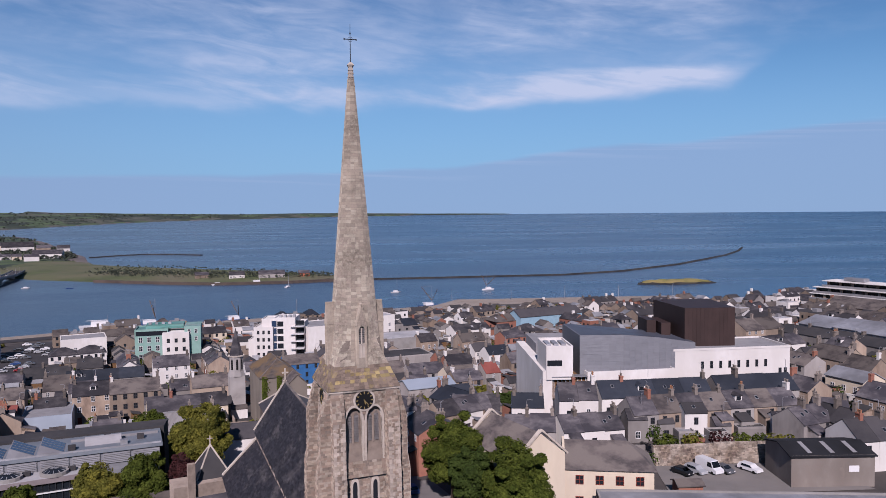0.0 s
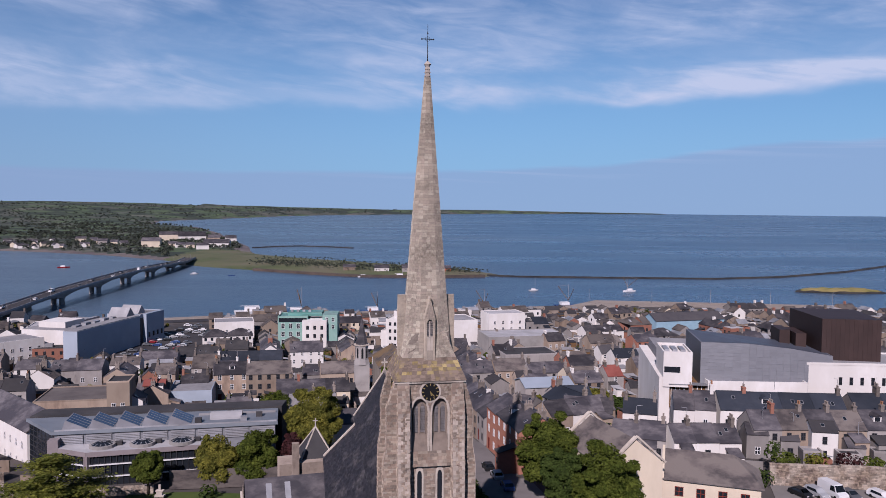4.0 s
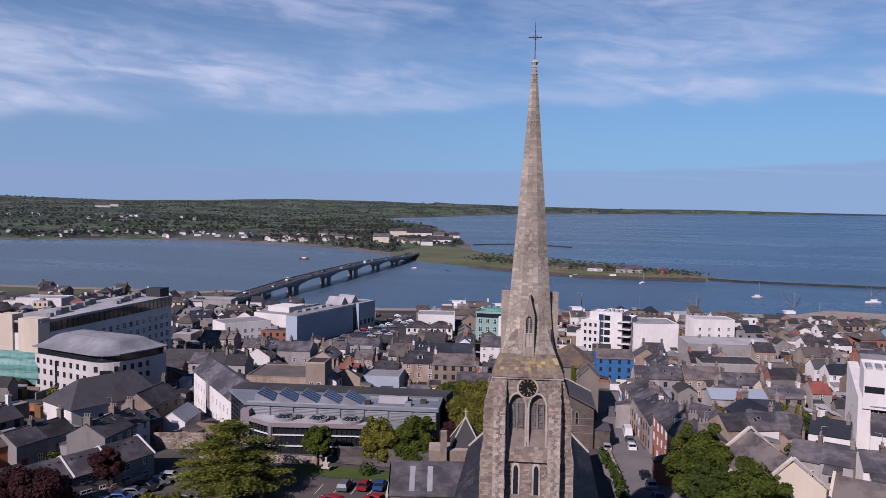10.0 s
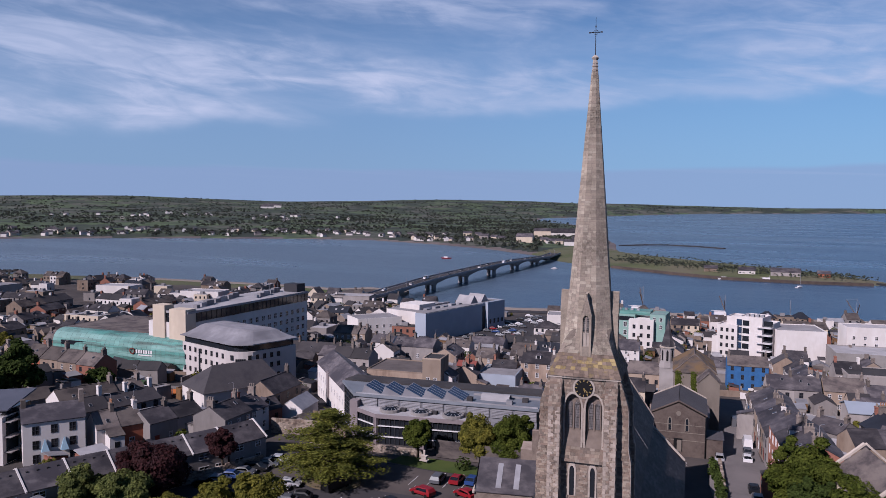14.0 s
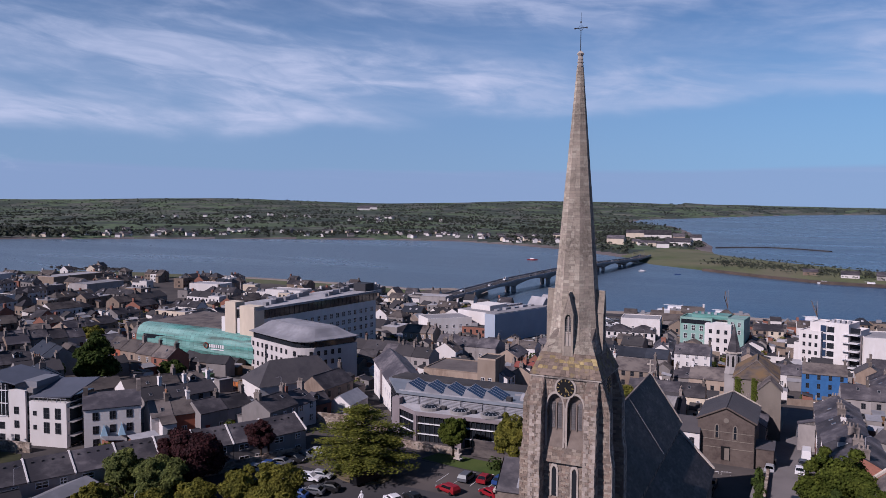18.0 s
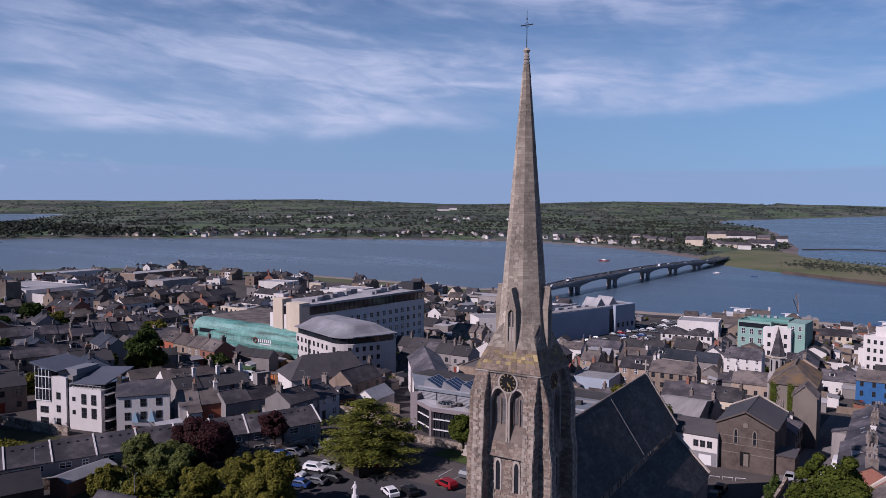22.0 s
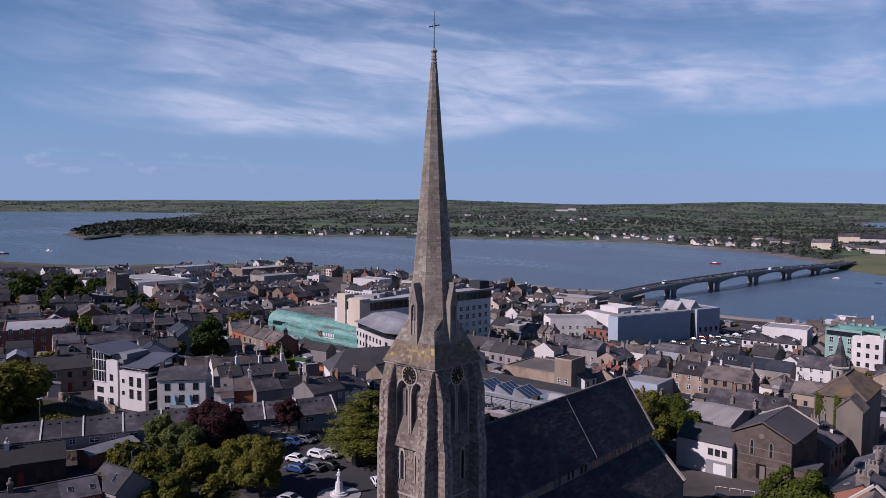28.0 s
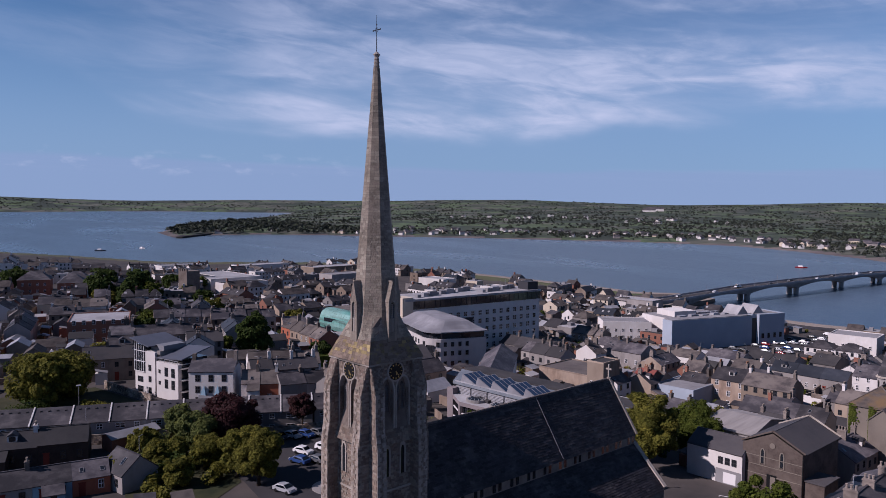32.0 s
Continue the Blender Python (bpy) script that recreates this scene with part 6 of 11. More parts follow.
def far_town_house(x, y, z, turn, w, d, eh, rh, wall, roof, n):
    """A house of the farther town, as pieces of one joined mesh."""
    at = pose(x, y, z, 0, 0, turn)
    a, b = w / 2, d / 2
    hip = min(a * 0.8, b) if n > 1 and DF_.random() < 0.25 else 0.0
    wi, ri = FAR_KEYS.index(wall), FAR_KEYS.index(roof)
    if DF_.random() < 0.2:
        # a flat-roofed block with plant instead
        FAR_TOWN.box(-a, -b, -3, a, b, eh + 0.6, wi, at)
        FAR_TOWN.box(-a + 0.3, -b + 0.3, eh + 0.6, a - 0.3, b - 0.3, eh + 0.7, FAR_KEYS.index(DF_.choice(("flat_pale", "flat_grey", "flat_dark", "flat_pale"))), at)
        FAR_TOWN.box(-a * 0.4, -b * 0.3, eh + 0.7, a * 0.1, b * 0.2, eh + 2.0, FAR_KEYS.index("flat_grey"), at)
    else:
        FAR_TOWN.add([(-a, -b, -3), (a, -b, -3), (a, b, -3), (-a, b, -3), (-a, -b, eh), (a, -b, eh), (a, b, eh), (-a, b, eh), (-a + hip, 0, rh - 0.1), (a - hip, 0, rh - 0.1)],
                     [(0, 1, 5, 4), (2, 3, 7, 6), (1, 2, 6, 9, 5), (3, 0, 4, 8, 7)], wi, at)
        sl = (rh - eh) / b
        for s in (-1, 1):
            q = [(-a - 0.1, s * (b + 0.25), eh - 0.25 * sl), (a + 0.1, s * (b + 0.25), eh - 0.25 * sl), (a - hip, 0, rh), (-a + hip, 0, rh)]
            FAR_TOWN.slab(q if s < 0 else q[::-1], 0.16, ri, at)
            if hip:
                q = [(s * (a + 0.1), -s * (b + 0.25), eh - 0.25 * sl), (s * (a + 0.1), s * (b + 0.25), eh - 0.25 * sl), (s * (a - hip), 0, rh)]
                FAR_TOWN.add(q, [(0, 1, 2)], ri, at)
            elif DF_.random() < 0.5:
                FAR_TOWN.box(s * (a - 0.5) - 0.45, -0.6, rh - 0.8, s * (a - 0.5) + 0.45, 0.6, rh + DF_.uniform(0.9, 1.6), FAR_KEYS.index(DF_.choice(("chimney", "chimney", "white", "brick"))), at)
        if DF_.random() < 0.5:
            u, dp, h = DF_.uniform(-a, a - 2.6), DF_.uniform(2.4, 5.0), eh * DF_.uniform(0.5, 0.8)
            FAR_TOWN.box(u, -b - dp, -3, u + 2.6, -b + 0.1, h, wi, at)
            FAR_TOWN.slab([(u - 0.1, -b - dp - 0.2, h), (u + 2.7, -b - dp - 0.2, h), (u + 2.7, -b + 0.1, h + 1.1), (u - 0.1, -b + 0.1, h + 1.1)], 0.14, ri, at)
        if DF_.random() < 0.4:
            u = DF_.uniform(-a + 0.6, a - 0.6)
            z0, z1 = eh + (rh - eh) * 0.35, eh + (rh - eh) * 0.62
            FAR_TOWN.slab([(u - 0.5, -b * 0.65, z0 + 0.12), (u + 0.5, -b * 0.65, z0 + 0.12), (u + 0.5, -b * 0.38, z1 + 0.12), (u - 0.5, -b * 0.38, z1 + 0.12)], 0.06, FAR_KEYS.index("flat_pale"), at)
    for lv in range(max(1, int(eh / 2.6))):
        zz = 0.9 + 2.75 * lv
        for k in range(n):
            u = -a + w * (k + 0.5) / n
            FAR_TOWN.box(u - 0.5, -b - 0.05, zz, u + 0.5, -b + 0.05, zz + 1.4, FAR_KEYS.index("glass"), at)
        for s in (-1, 1):
            FAR_TOWN.box(s * a - 0.05, -0.9, zz, s * a + 0.05, 0.1, zz + 1.4, FAR_KEYS.index("glass"), at)


DR = random.Random(57)
# plots kept free for larger buildings
CLEAR = ((-168, 46, 7.5), (-163, 38, 6), (-430, 92, 24), (-452, 96, 20), (-408, 92, 16), (-350, -2, 22), (-270, 300, 18), (-164, 207, 11), (-156, 196, 8))


def rooflight_mesh():
    if "rooflight" not in CACHE:
        me = Mesh()
        me.box(-0.34, -0.46, 0.0, 0.34, 0.46, 0.09)
        me.add([(-0.28, -0.4, 0.094), (0.28, -0.4, 0.094), (0.28, 0.4, 0.094), (-0.28, 0.4, 0.094)], [(0, 1, 2, 3)], 1)
        CACHE["rooflight"] = me.data("rooflight", [M["flat_grey"], M["glass"]])
    return CACHE["rooflight"]


def aerial_mesh():
    if "aerial" not in CACHE:
        me = Mesh()
        me.tube([(0, 0, 0), (0, 0, 2.3), (0.08, 0, 2.45), (0.5, 0, 2.45), (1.2, 0, 2.45)], 0.05, 5, 0, 0.035)
        CACHE["aerial"] = me.data("aerial", M["metal"])
    return CACHE["aerial"]


def dress_house(ob, a, b, eh, rh, wall, roof):
    """Rooflights, a dormer, a rear return and an aerial, as the old houses have them."""
    sl = math.degrees(math.atan2(rh - eh, b))
    for k in range(DR.choice((0, 0, 1, 1, 2))):
        u, f, side = DR.uniform(-a + 0.8, a - 0.8), DR.uniform(0.3, 0.65), DR.choice((-1, -1, 1))
        part("rooflight", rooflight_mesh(), None, ob, "", pose(u, side * b * f, rh + (eh - rh) * f + 0.01, -sl * side))
    if DR.random() < 0.12 and a > 2.2:
        f = 0.62
        z0, y0 = rh + (eh - rh) * f - 0.3, -b * f
        me = Mesh()
        me.box(-0.8, y0, z0, 0.8, y0 + 1.6, z0 + 1.35)
        me.box(-0.55, y0 - 0.03, z0 + 0.35, 0.55, y0 + 0.02, z0 + 1.2, 2)
        me.add([(-0.95, y0 - 0.12, z0 + 1.3), (0.95, y0 - 0.12, z0 + 1.3), (0, y0 - 0.12, z0 + 1.95), (-0.95, y0 + 2.1, z0 + 1.3), (0.95, y0 + 2.1, z0 + 1.3), (0, y0 + 2.1, z0 + 1.95)], [(0, 1, 2), (0, 2, 5, 3), (1, 4, 5, 2)], 1)
        part("dormer", me, [M["white"], M[roof], M["glass"]], ob, "small gabled roof dormer")
    if DR.random() < 0.45 and b > 3:
        s, w, dp, h = DR.choice((-1, 1, 1)), DR.uniform(2.2, 3.2), DR.uniform(2.2, 3.6), eh * DR.uniform(0.45, 0.78)
        x0 = DR.uniform(-a, max(-a + 0.01, a - w))
        ya, yb = sorted((s * b * 0.9, s * (b + dp)))
        me = Mesh()
        me.box(x0, ya, -3, x0 + w, yb, h)
        near, out = (s * b * 0.95, s * (b + dp + 0.2))
        q = [(x0 - 0.12, near, h + 1.15), (x0 + w + 0.12, near, h + 1.15), (x0 + w + 0.12, out, h + 0.05), (x0 - 0.12, out, h + 0.05)]
        me.slab(q if s > 0 else q[::-1], 0.14, 1)
        me.add([(x0, near, h), (x0, out - 0.2 * s, h), (x0, near, h + 1.05), (x0 + w, near, h), (x0 + w, out - 0.2 * s, h), (x0 + w, near, h + 1.05)], [(0, 1, 2), (2, 1, 0), (3, 4, 5), (5, 4, 3)])
        yo = s * (b + dp)
        me.box(x0 + w / 2 - 0.45, min(yo, yo + 0.04 * s), h * 0.45, x0 + w / 2 + 0.45, max(yo, yo + 0.04 * s), h * 0.45 + 1.1, 2)
        part("rear_return", me, [M[wall], M[DR.choice((roof, roof, "flat_dark", "slate"))], M["glass"]], ob)
    if DR.random() < 0.3:
        part("aerial", aerial_mesh(), None, ob, "", pose(a - 0.6, 0.2, rh + 0.6, 0, 0, DR.uniform(0, 180)))


def house(x, y, turn, w, d, eh, rh, wall, roof, group="", chimneys=1, near=True, win=None, dressed=True):
    """A pitched house centred on x, y; its front faces local -y."""
    if any(math.hypot(x - cx_, y - cy_) < r_ for cx_, cy_, r_ in CLEAR):
        return None
    z = ground_z(x, y)
    word = "terraced house" if group else "house"
    storeys = max(1, int(eh / 2.6))
    if math.hypot(x - HUB[0], y - HUB[1]) > JOIN_PAST:
        return far_town_house(x, y, z, turn, w, d, eh, rh, wall, roof, win or max(1, int(w / 2.6)))
    ob = thing("house", x, y, z, turn, "%s %s with a %s roof" % (WALL_WORD.get(wall, wall), {1: "single-storey", 2: "two-storey", 3: "three-storey"}.get(storeys, "tall") + " " + word, ROOF_WORD.get(roof, roof)), "house", group)
    a, b = w / 2, d / 2
    me = Mesh()
    me.add([(-a, -b, -3), (a, -b, -3), (a, b, -3), (-a, b, -3), (-a, -b, eh), (a, -b, eh), (a, b, eh), (-a, b, eh), (-a, 0, rh - 0.1), (a, 0, rh - 0.1)],
           [(0, 1, 5, 4), (2, 3, 7, 6), (1, 2, 6, 9, 5), (3, 0, 4, 8, 7)])
    part("wall", me, M[wall], ob)
    o = 0.25
    sl = (rh - eh) / b
    me = Mesh()
    me.slab([(-a - 0.02, -b - o, eh - o * sl), (a + 0.02, -b - o, eh - o * sl), (a + 0.02, 0, rh), (-a - 0.02, 0, rh)], 0.16)
    me.slab([(-a - 0.02, 0, rh), (a + 0.02, 0, rh), (a + 0.02, b + o, eh - o * sl), (-a - 0.02, b + o, eh - o * sl)], 0.16)
    me.box(-a, -0.14, rh - 0.12, a, 0.14, rh + 0.07)
    part("roof", me, M[roof], ob)
    for k in range(chimneys):
        cx = (a - 0.6) * (1 if k == 0 else -1)
        key = "chimney" if HR.random() < 0.86 else ("brick" if HR.random() < 0.45 else "white")
        old_lane = -130 < x < -76 and 0 < y < 60 and roof == "slate_dark"
        cw, chh = 0.9 + 0.2 * HR.randint(0, 4), 1.0 + 0.2 * HR.randint(0, 3)
        if old_lane:
            key, cw, chh = "white", 0.9, 2.0
        c = part("chimney", chimney_mesh(cw, chh, key), None, ob, "", pose(cx, 0, rh, 0, 0, 90))
        pots = 3 if cw > 1.2 else 2
        pk = "pot" if HR.random() < 0.12 else "pot_pale"
        if near:
            for j in range(pots):
                part("chimney_pot", pot_mesh(pk), None, c, "", pose(-cw / 2 + cw * (j + 0.5) / pots, 0, chh))
    if dressed:
        dress_house(ob, a, b, eh, rh, wall, roof)
    n = win if win is not None else max(1, int(w / 2.6))
    fk = ("frame_white" if int(abs(x * 7 + y * 3)) % 5 < 2 else "frame_dark") if wall not in ("white", "cream") else HR.choice(("frame_dark", "frame_white", "frame_dark"))
    ww, wh = HR.choice(((0.95, 1.35), (1.05, 1.5), (0.9, 1.5)))
    for lv in range(storeys):
        zz = 0.9 + 2.75 * lv
        if zz + wh > eh - 0.1:
            break
        for k in range(n):
            u = -a + w * (k + 0.5) / n
            if lv == 0 and k == 0 and n > 1:
                me_key = ("door", wall == "white")
                if me_key not in CACHE:
                    dm = Mesh()
                    dm.box(-0.5, -0.05, -0.9, 0.5, 0.02, 1.25)
                    dm.box(-0.6, -0.08, 1.25, 0.6, 0.02, 1.4)
                    CACHE[me_key] = dm.data("door", M["door"] if wall == "white" else M["frame_red"])
                part("door", CACHE[me_key], None, ob, "", pose(u, -b, zz))
            else:
                part("window", window_mesh(ww, wh, fk), None, ob, "", pose(u, -b, zz))
    return ob


ROWS = [0]


def row(x, y, turn, length, d, eh, rh, n, walls, roofs):
    """A terrace of n houses centred on x, y."""
    walls, roofs = walls.split(","), roofs.split(",")
    ROWS[0] += 1
    c, s = math.cos(radians(turn)), math.sin(radians(turn))
    far = math.hypot(x - HUB[0], y - HUB[1])
    w = length / n
    for i in range(n):
        u = -length / 2 + w * (i + 0.5)
        dh = 0.25 * (HR.random() - 0.5) if n > 1 else 0.0
        hx, hy = x + c * u, y + s * u
        lift = ground_z(x, y) - ground_z(hx, hy)
        house(hx, hy, turn, w - 0.03, d, eh + dh + 0.6 * lift, rh + dh + 0.6 * lift, walls[i % len(walls)], roofs[i % len(roofs)], "houses of terrace %s" % ("abcdefghijklmnopqrstuvwxyz"[ROWS[0] % 26] + "abcdefghijklmnopqrstuvwxyz"[ROWS[0] // 26]) if n > 1 else "", (0 if roofs[i % len(roofs)] == "slate_blue" and i % 3 else (1 if n > 2 and HR.random() < 0.7 else (0 if n > 2 else 1))) if far > 300 or n > 1 else 2, far < 260)


row(44.5, 82.9, 345, 7.2, 7.0, 6.4, 8.7, 1, "white", "slate_blue")
row(55.4, 81.2, 348, 8.6, 8.0, 7.4, 10.4, 2, "white", "slate")
row(72.9, 79.9, 355, 25.7, 8.5, 7.3, 10.2, 4, "white", "slate_blue")
row(97.2, 78.9, 359, 19.7, 8.5, 7.4, 10.3, 3, "grey", "slate_blue")
row(53.0, 68.8, 2, 13.3, 8.0, 4.0, 6.5, 3, "white", "slate")
row(41.3, 70.9, 343, 10.5, 8.0, 4.0, 6.5, 2, "grey", "slate")
row(35.7, 95.6, 345, 11.5, 8.0, 4.5, 7.0, 2, "tan", "slate")
row(32.9, 102.9, 296, 12.0, 9.0, 5.5, 8.0, 1, "grey", "slate_blue")
row(52.9, 151.6, 12, 5.2, 8.0, 5.5, 8.0, 1, "grey", "redroof")
row(42.9, 141.3, 12, 8.9, 8.0, 5.5, 8.0, 1, "tan", "slate")
row(46.3, 167.8, 12, 9.7, 9.0, 6.0, 9.0, 1, "brick", "slate")
row(65.5, 188.8, 12, 9.5, 8.0, 5.5, 8.0, 1, "white", "slate_blue")
row(63.9, 224.5, 12, 11.0, 9.0, 6.3, 9.0, 1, "tan", "slate_brown")
row(75.5, 278.1, 17, 19.9, 9.0, 4.7, 7.0, 2, "white", "slate")
row(81.0, 313.8, 17, 6.9, 8.0, 5.5, 8.0, 1, "white", "slate")
row(94.9, 286.2, 17, 14.1, 12.0, 7.0, 10.0, 2, "brick", "slate_brown")
row(83.1, 230.2, 17, 10.6, 9.0, 5.8, 8.0, 1, "brick", "slate")
row(97.1, 252.8, 17, 12.0, 10.0, 5.2, 8.0, 1, "grey", "slate")
row(157.5, 169.4, 12, 18.1, 12.0, 7.8, 11.0, 2, "tan", "slate_brown")
row(174.1, 152.8, 282, 53.1, 12.0, 5.0, 7.0, 5, "grey", "flat_dark")
row(219.2, 195.3, 282, 40.1, 12.0, 5.0, 8.0, 4, "tan", "slate_brown")
row(142.7, 107.7, 282, 12.5, 9.0, 7.0, 10.0, 1, "tan", "slate_brown")
row(143.4, 97.5, 282, 9.6, 8.0, 6.0, 9.0, 1, "tan", "slate_brown")
row(116.3, 84.9, 282, 8.5, 8.0, 5.0, 7.5, 1, "tan", "slate")
row(133.9, 110.2, 282, 9.9, 9.0, 5.5, 8.0, 1, "grey", "slate_brown")
row(96.6, 59.1, 12, 8.8, 8.0, 5.5, 8.0, 2, "grey", "slate")
row(106.2, 63.6, 331, 7.0, 8.0, 5.5, 8.0, 1, "tan", "slate")
row(103.5, 57.0, 282, 8.4, 7.0, 5.5, 8.0, 2, "grey", "slate_dark")
row(99.2, 45.8, 0, 8.6, 9.0, 6.0, 9.0, 2, "white", "slate_dark")
row(124.4, 68.6, 282, 8.2, 9.0, 6.0, 9.0, 1, "tan", "slate")
row(82.6, 71.7, 1, 39.5, 8.0, 5.9, 8.7, 7, "grey,tan,grey,tan", "slate,slate_brown")
row(-62.4, 145.5, 12, 10.4, 9.0, 8.2, 11.0, 1, "tan", "slate")
row(-51.6, 146.5, 12, 13.2, 9.0, 8.2, 11.0, 1, "tan", "slate_brown,slate")
row(-49.8, 196.5, 12, 12.1, 9.0, 8.0, 11.0, 1, "white", "slate")
row(-32.5, 157.1, 12, 10.7, 10.0, 6.8, 9.5, 1, "tan", "slate_brown")
row(-41.8, 163.4, 12, 6.1, 8.0, 5.0, 7.0, 1, "grey", "slate")
row(-79.9, 175.8, 12, 9.0, 12.0, 5.5, 9.0, 1, "grey", "slate_brown")
row(-95.1, 211.5, 12, 17.1, 14.0, 4.5, 7.0, 2, "grey", "flat_dark")
row(-84.0, 227.2, 12, 9.0, 14.0, 4.5, 7.0, 1, "grey", "flat_dark")
row(-94.6, 250.0, 17, 21.2, 10.0, 5.5, 8.0, 2, "white", "slate")
row(-46.3, 291.2, 17, 12.5, 8.0, 5.5, 8.0, 2, "tan,cream", "slate")
row(-45.9, 259.5, 287, 18.7, 9.0, 4.0, 6.0, 2, "white", "slate")
row(-79.0, 132.1, 12, 5.4, 8.0, 5.5, 8.0, 1, "tan", "slate_brown")
row(-114.2, 156.5, 12, 15.2, 10.0, 7.6, 10.0, 2, "grey", "slate")
row(-136.8, 169.9, 12, 9.0, 8.0, 5.5, 8.0, 1, "white", "slate")
row(-159.1, 182.8, 12, 10.0, 8.0, 6.0, 8.5, 1, "tan", "slate_brown")
row(-120.6, 126.8, 12, 13.3, 8.0, 6.5, 9.0, 2, "grey", "slate_dark")
row(-81.8, 129.6, 12, 5.3, 8.0, 5.5, 8.0, 1, "tan", "slate")
row(-72.3, 141.3, 12, 8.1, 8.0, 5.5, 8.0, 1, "grey", "slate")
row(-88.3, 161.0, 12, 6.4, 8.0, 5.5, 8.0, 1, "tan", "slate_brown")
row(-101.9, 158.4, 102, 12.3, 8.0, 5.5, 8.0, 1, "tan", "slate")
row(-153.1, 213.1, 12, 11.9, 8.0, 5.5, 8.0, 1, "brick", "slate_brown")
row(-144.6, 215.5, 12, 7.8, 8.0, 5.5, 8.0, 1, "grey", "slate")
row(-110.4, 182.6, 12, 10.0, 8.0, 5.0, 7.0, 1, "white", "slate_brown")
row(-104.9, 198.0, 12, 13.8, 9.0, 4.8, 7.0, 1, "grey", "slate")
row(-5.6, 184.0, 11, 12.4, 9.0, 8.2, 10.6, 1, "blue", "slate_brown")
row(6.1, 221.3, 12, 8.1, 9.0, 6.3, 9.0, 1, "white", "slate")
row(22.8, 200.2, 12, 8.0, 10.0, 6.0, 9.0, 1, "grey", "slate")
row(9.5, 159.8, 12, 14.3, 9.0, 6.0, 9.0, 2, "grey", "slate")
row(22.2, 163.6, 12, 10.8, 9.0, 6.0, 9.0, 1, "tan", "slate_brown")
row(33.8, 160.9, 12, 12.3, 9.0, 5.5, 8.0, 1, "grey", "slate")
row(42.8, 146.8, 12, 11.0, 9.0, 6.0, 8.5, 1, "cream", "slate_brown")
row(45.1, 176.7, 12, 9.7, 9.0, 6.2, 9.0, 1, "brick", "slate_brown")
row(33.7, 111.1, 9, 9.8, 10.0, 5.5, 8.0, 1, "grey", "slate_blue")
row(31.8, 92.7, 25, 17.4, 8.0, 5.0, 7.5, 3, "tan,white", "slate")
row(28.8, 145.1, 12, 7.1, 8.0, 5.0, 7.0, 1, "tan", "slate")
row(65.9, 231.2, 17, 14.6, 9.0, 5.5, 8.0, 2, "grey", "slate_brown")
row(62.2, 199.8, 12, 8.1, 8.0, 5.5, 8.0, 1, "white", "slate_dark")
row(21.3, 107.1, 330, 7.4, 8.0, 5.0, 7.0, 1, "grey", "slate")
row(-102.7, 20.6, 69, 8.7, 7.0, 5.0, 7.5, 2, "white,rose", "slate_brown")
row(-115.9, 30.9, 80, 17.4, 8.0, 5.2, 7.2, 3, "grey", "slate_dark")
row(-98.4, 29.7, 84, 12.5, 7.0, 5.0, 7.0, 2, "grey", "slate")
row(-88.1, 35.1, 96, 8.6, 8.0, 5.8, 8.0, 1, "grey", "slate")
row(-90.6, 43.7, 96, 6.7, 8.0, 5.3, 7.5, 1, "white", "slate")
row(-223.2, 42.0, 80, 45.5, 8.5, 6.0, 8.5, 8, "tan,grey", "slate")
row(-160.0, -1.7, 80, 8.1, 8.0, 6.0, 9.0, 1, "white", "slate")
row(-305.5, -1.2, 80, 12.7, 10.0, 5.8, 8.5, 2, "brick", "slate")
row(-241.7, -9.0, 80, 10.5, 10.0, 5.8, 8.5, 1, "tan", "slate")
row(-227.6, -1.8, 80, 11.6, 9.0, 5.5, 8.0, 1, "grey", "slate")
row(-278.0, 29.3, 80, 22.5, 10.0, 4.6, 7.0, 3, "grey", "slate")
row(-510.1, 93.3, 102, 30.6, 9.0, 7.0, 10.0, 6, "white", "slate_brown")
row(-524.5, 36.9, 80, 32.2, 9.0, 6.0, 9.0, 3, "tan", "slate")
row(-382.8, 96.8, 102, 12.2, 9.0, 6.0, 9.0, 1, "tan", "slate_brown")
row(-380.4, 107.9, 102, 12.4, 9.0, 6.0, 9.0, 1, "white", "slate")
row(-329.4, 109.2, 102, 25.6, 9.0, 6.3, 9.0, 3, "white", "slate_brown")
row(-341.2, 128.4, 12, 11.5, 9.0, 5.5, 8.0, 1, "grey", "slate")
row(-264.3, 90.3, 102, 23.4, 10.0, 6.0, 8.5, 3, "tan", "slate")
row(-289.0, 66.4, 80, 12.7, 9.0, 5.8, 8.5, 2, "white,tan", "slate_brown")
row(-250.1, 63.0, 80, 10.2, 9.0, 5.8, 8.5, 1, "grey", "slate_brown")
row(-282.9, 84.3, 102, 8.3, 8.0, 5.8, 8.5, 1, "brick", "slate_brown")
row(-211.9, 69.8, 80, 9.3, 8.0, 5.5, 8.0, 1, "tan", "slate")
row(-354.5, 161.2, 102, 16.1, 10.0, 6.0, 9.0, 2, "tan", "slate_brown")
row(-333.4, 159.0, 102, 13.0, 10.0, 5.5, 8.0, 1, "brick", "slate")
row(-388.1, 162.4, 102, 18.7, 9.0, 5.5, 8.0, 2, "tan", "slate")
row(-302.6, 129.8, 102, 15.4, 9.0, 5.5, 8.0, 2, "grey", "slate")
row(-373.4, 187.5, 102, 19.5, 12.0, 5.0, 8.0, 2, "grey", "slate_dark")
row(-451.4, 155.7, 102, 17.4, 9.0, 5.5, 8.0, 2, "white", "slate_dark")
row(-512.2, 160.1, 102, 27.0, 10.0, 5.5, 8.0, 3, "white", "slate")
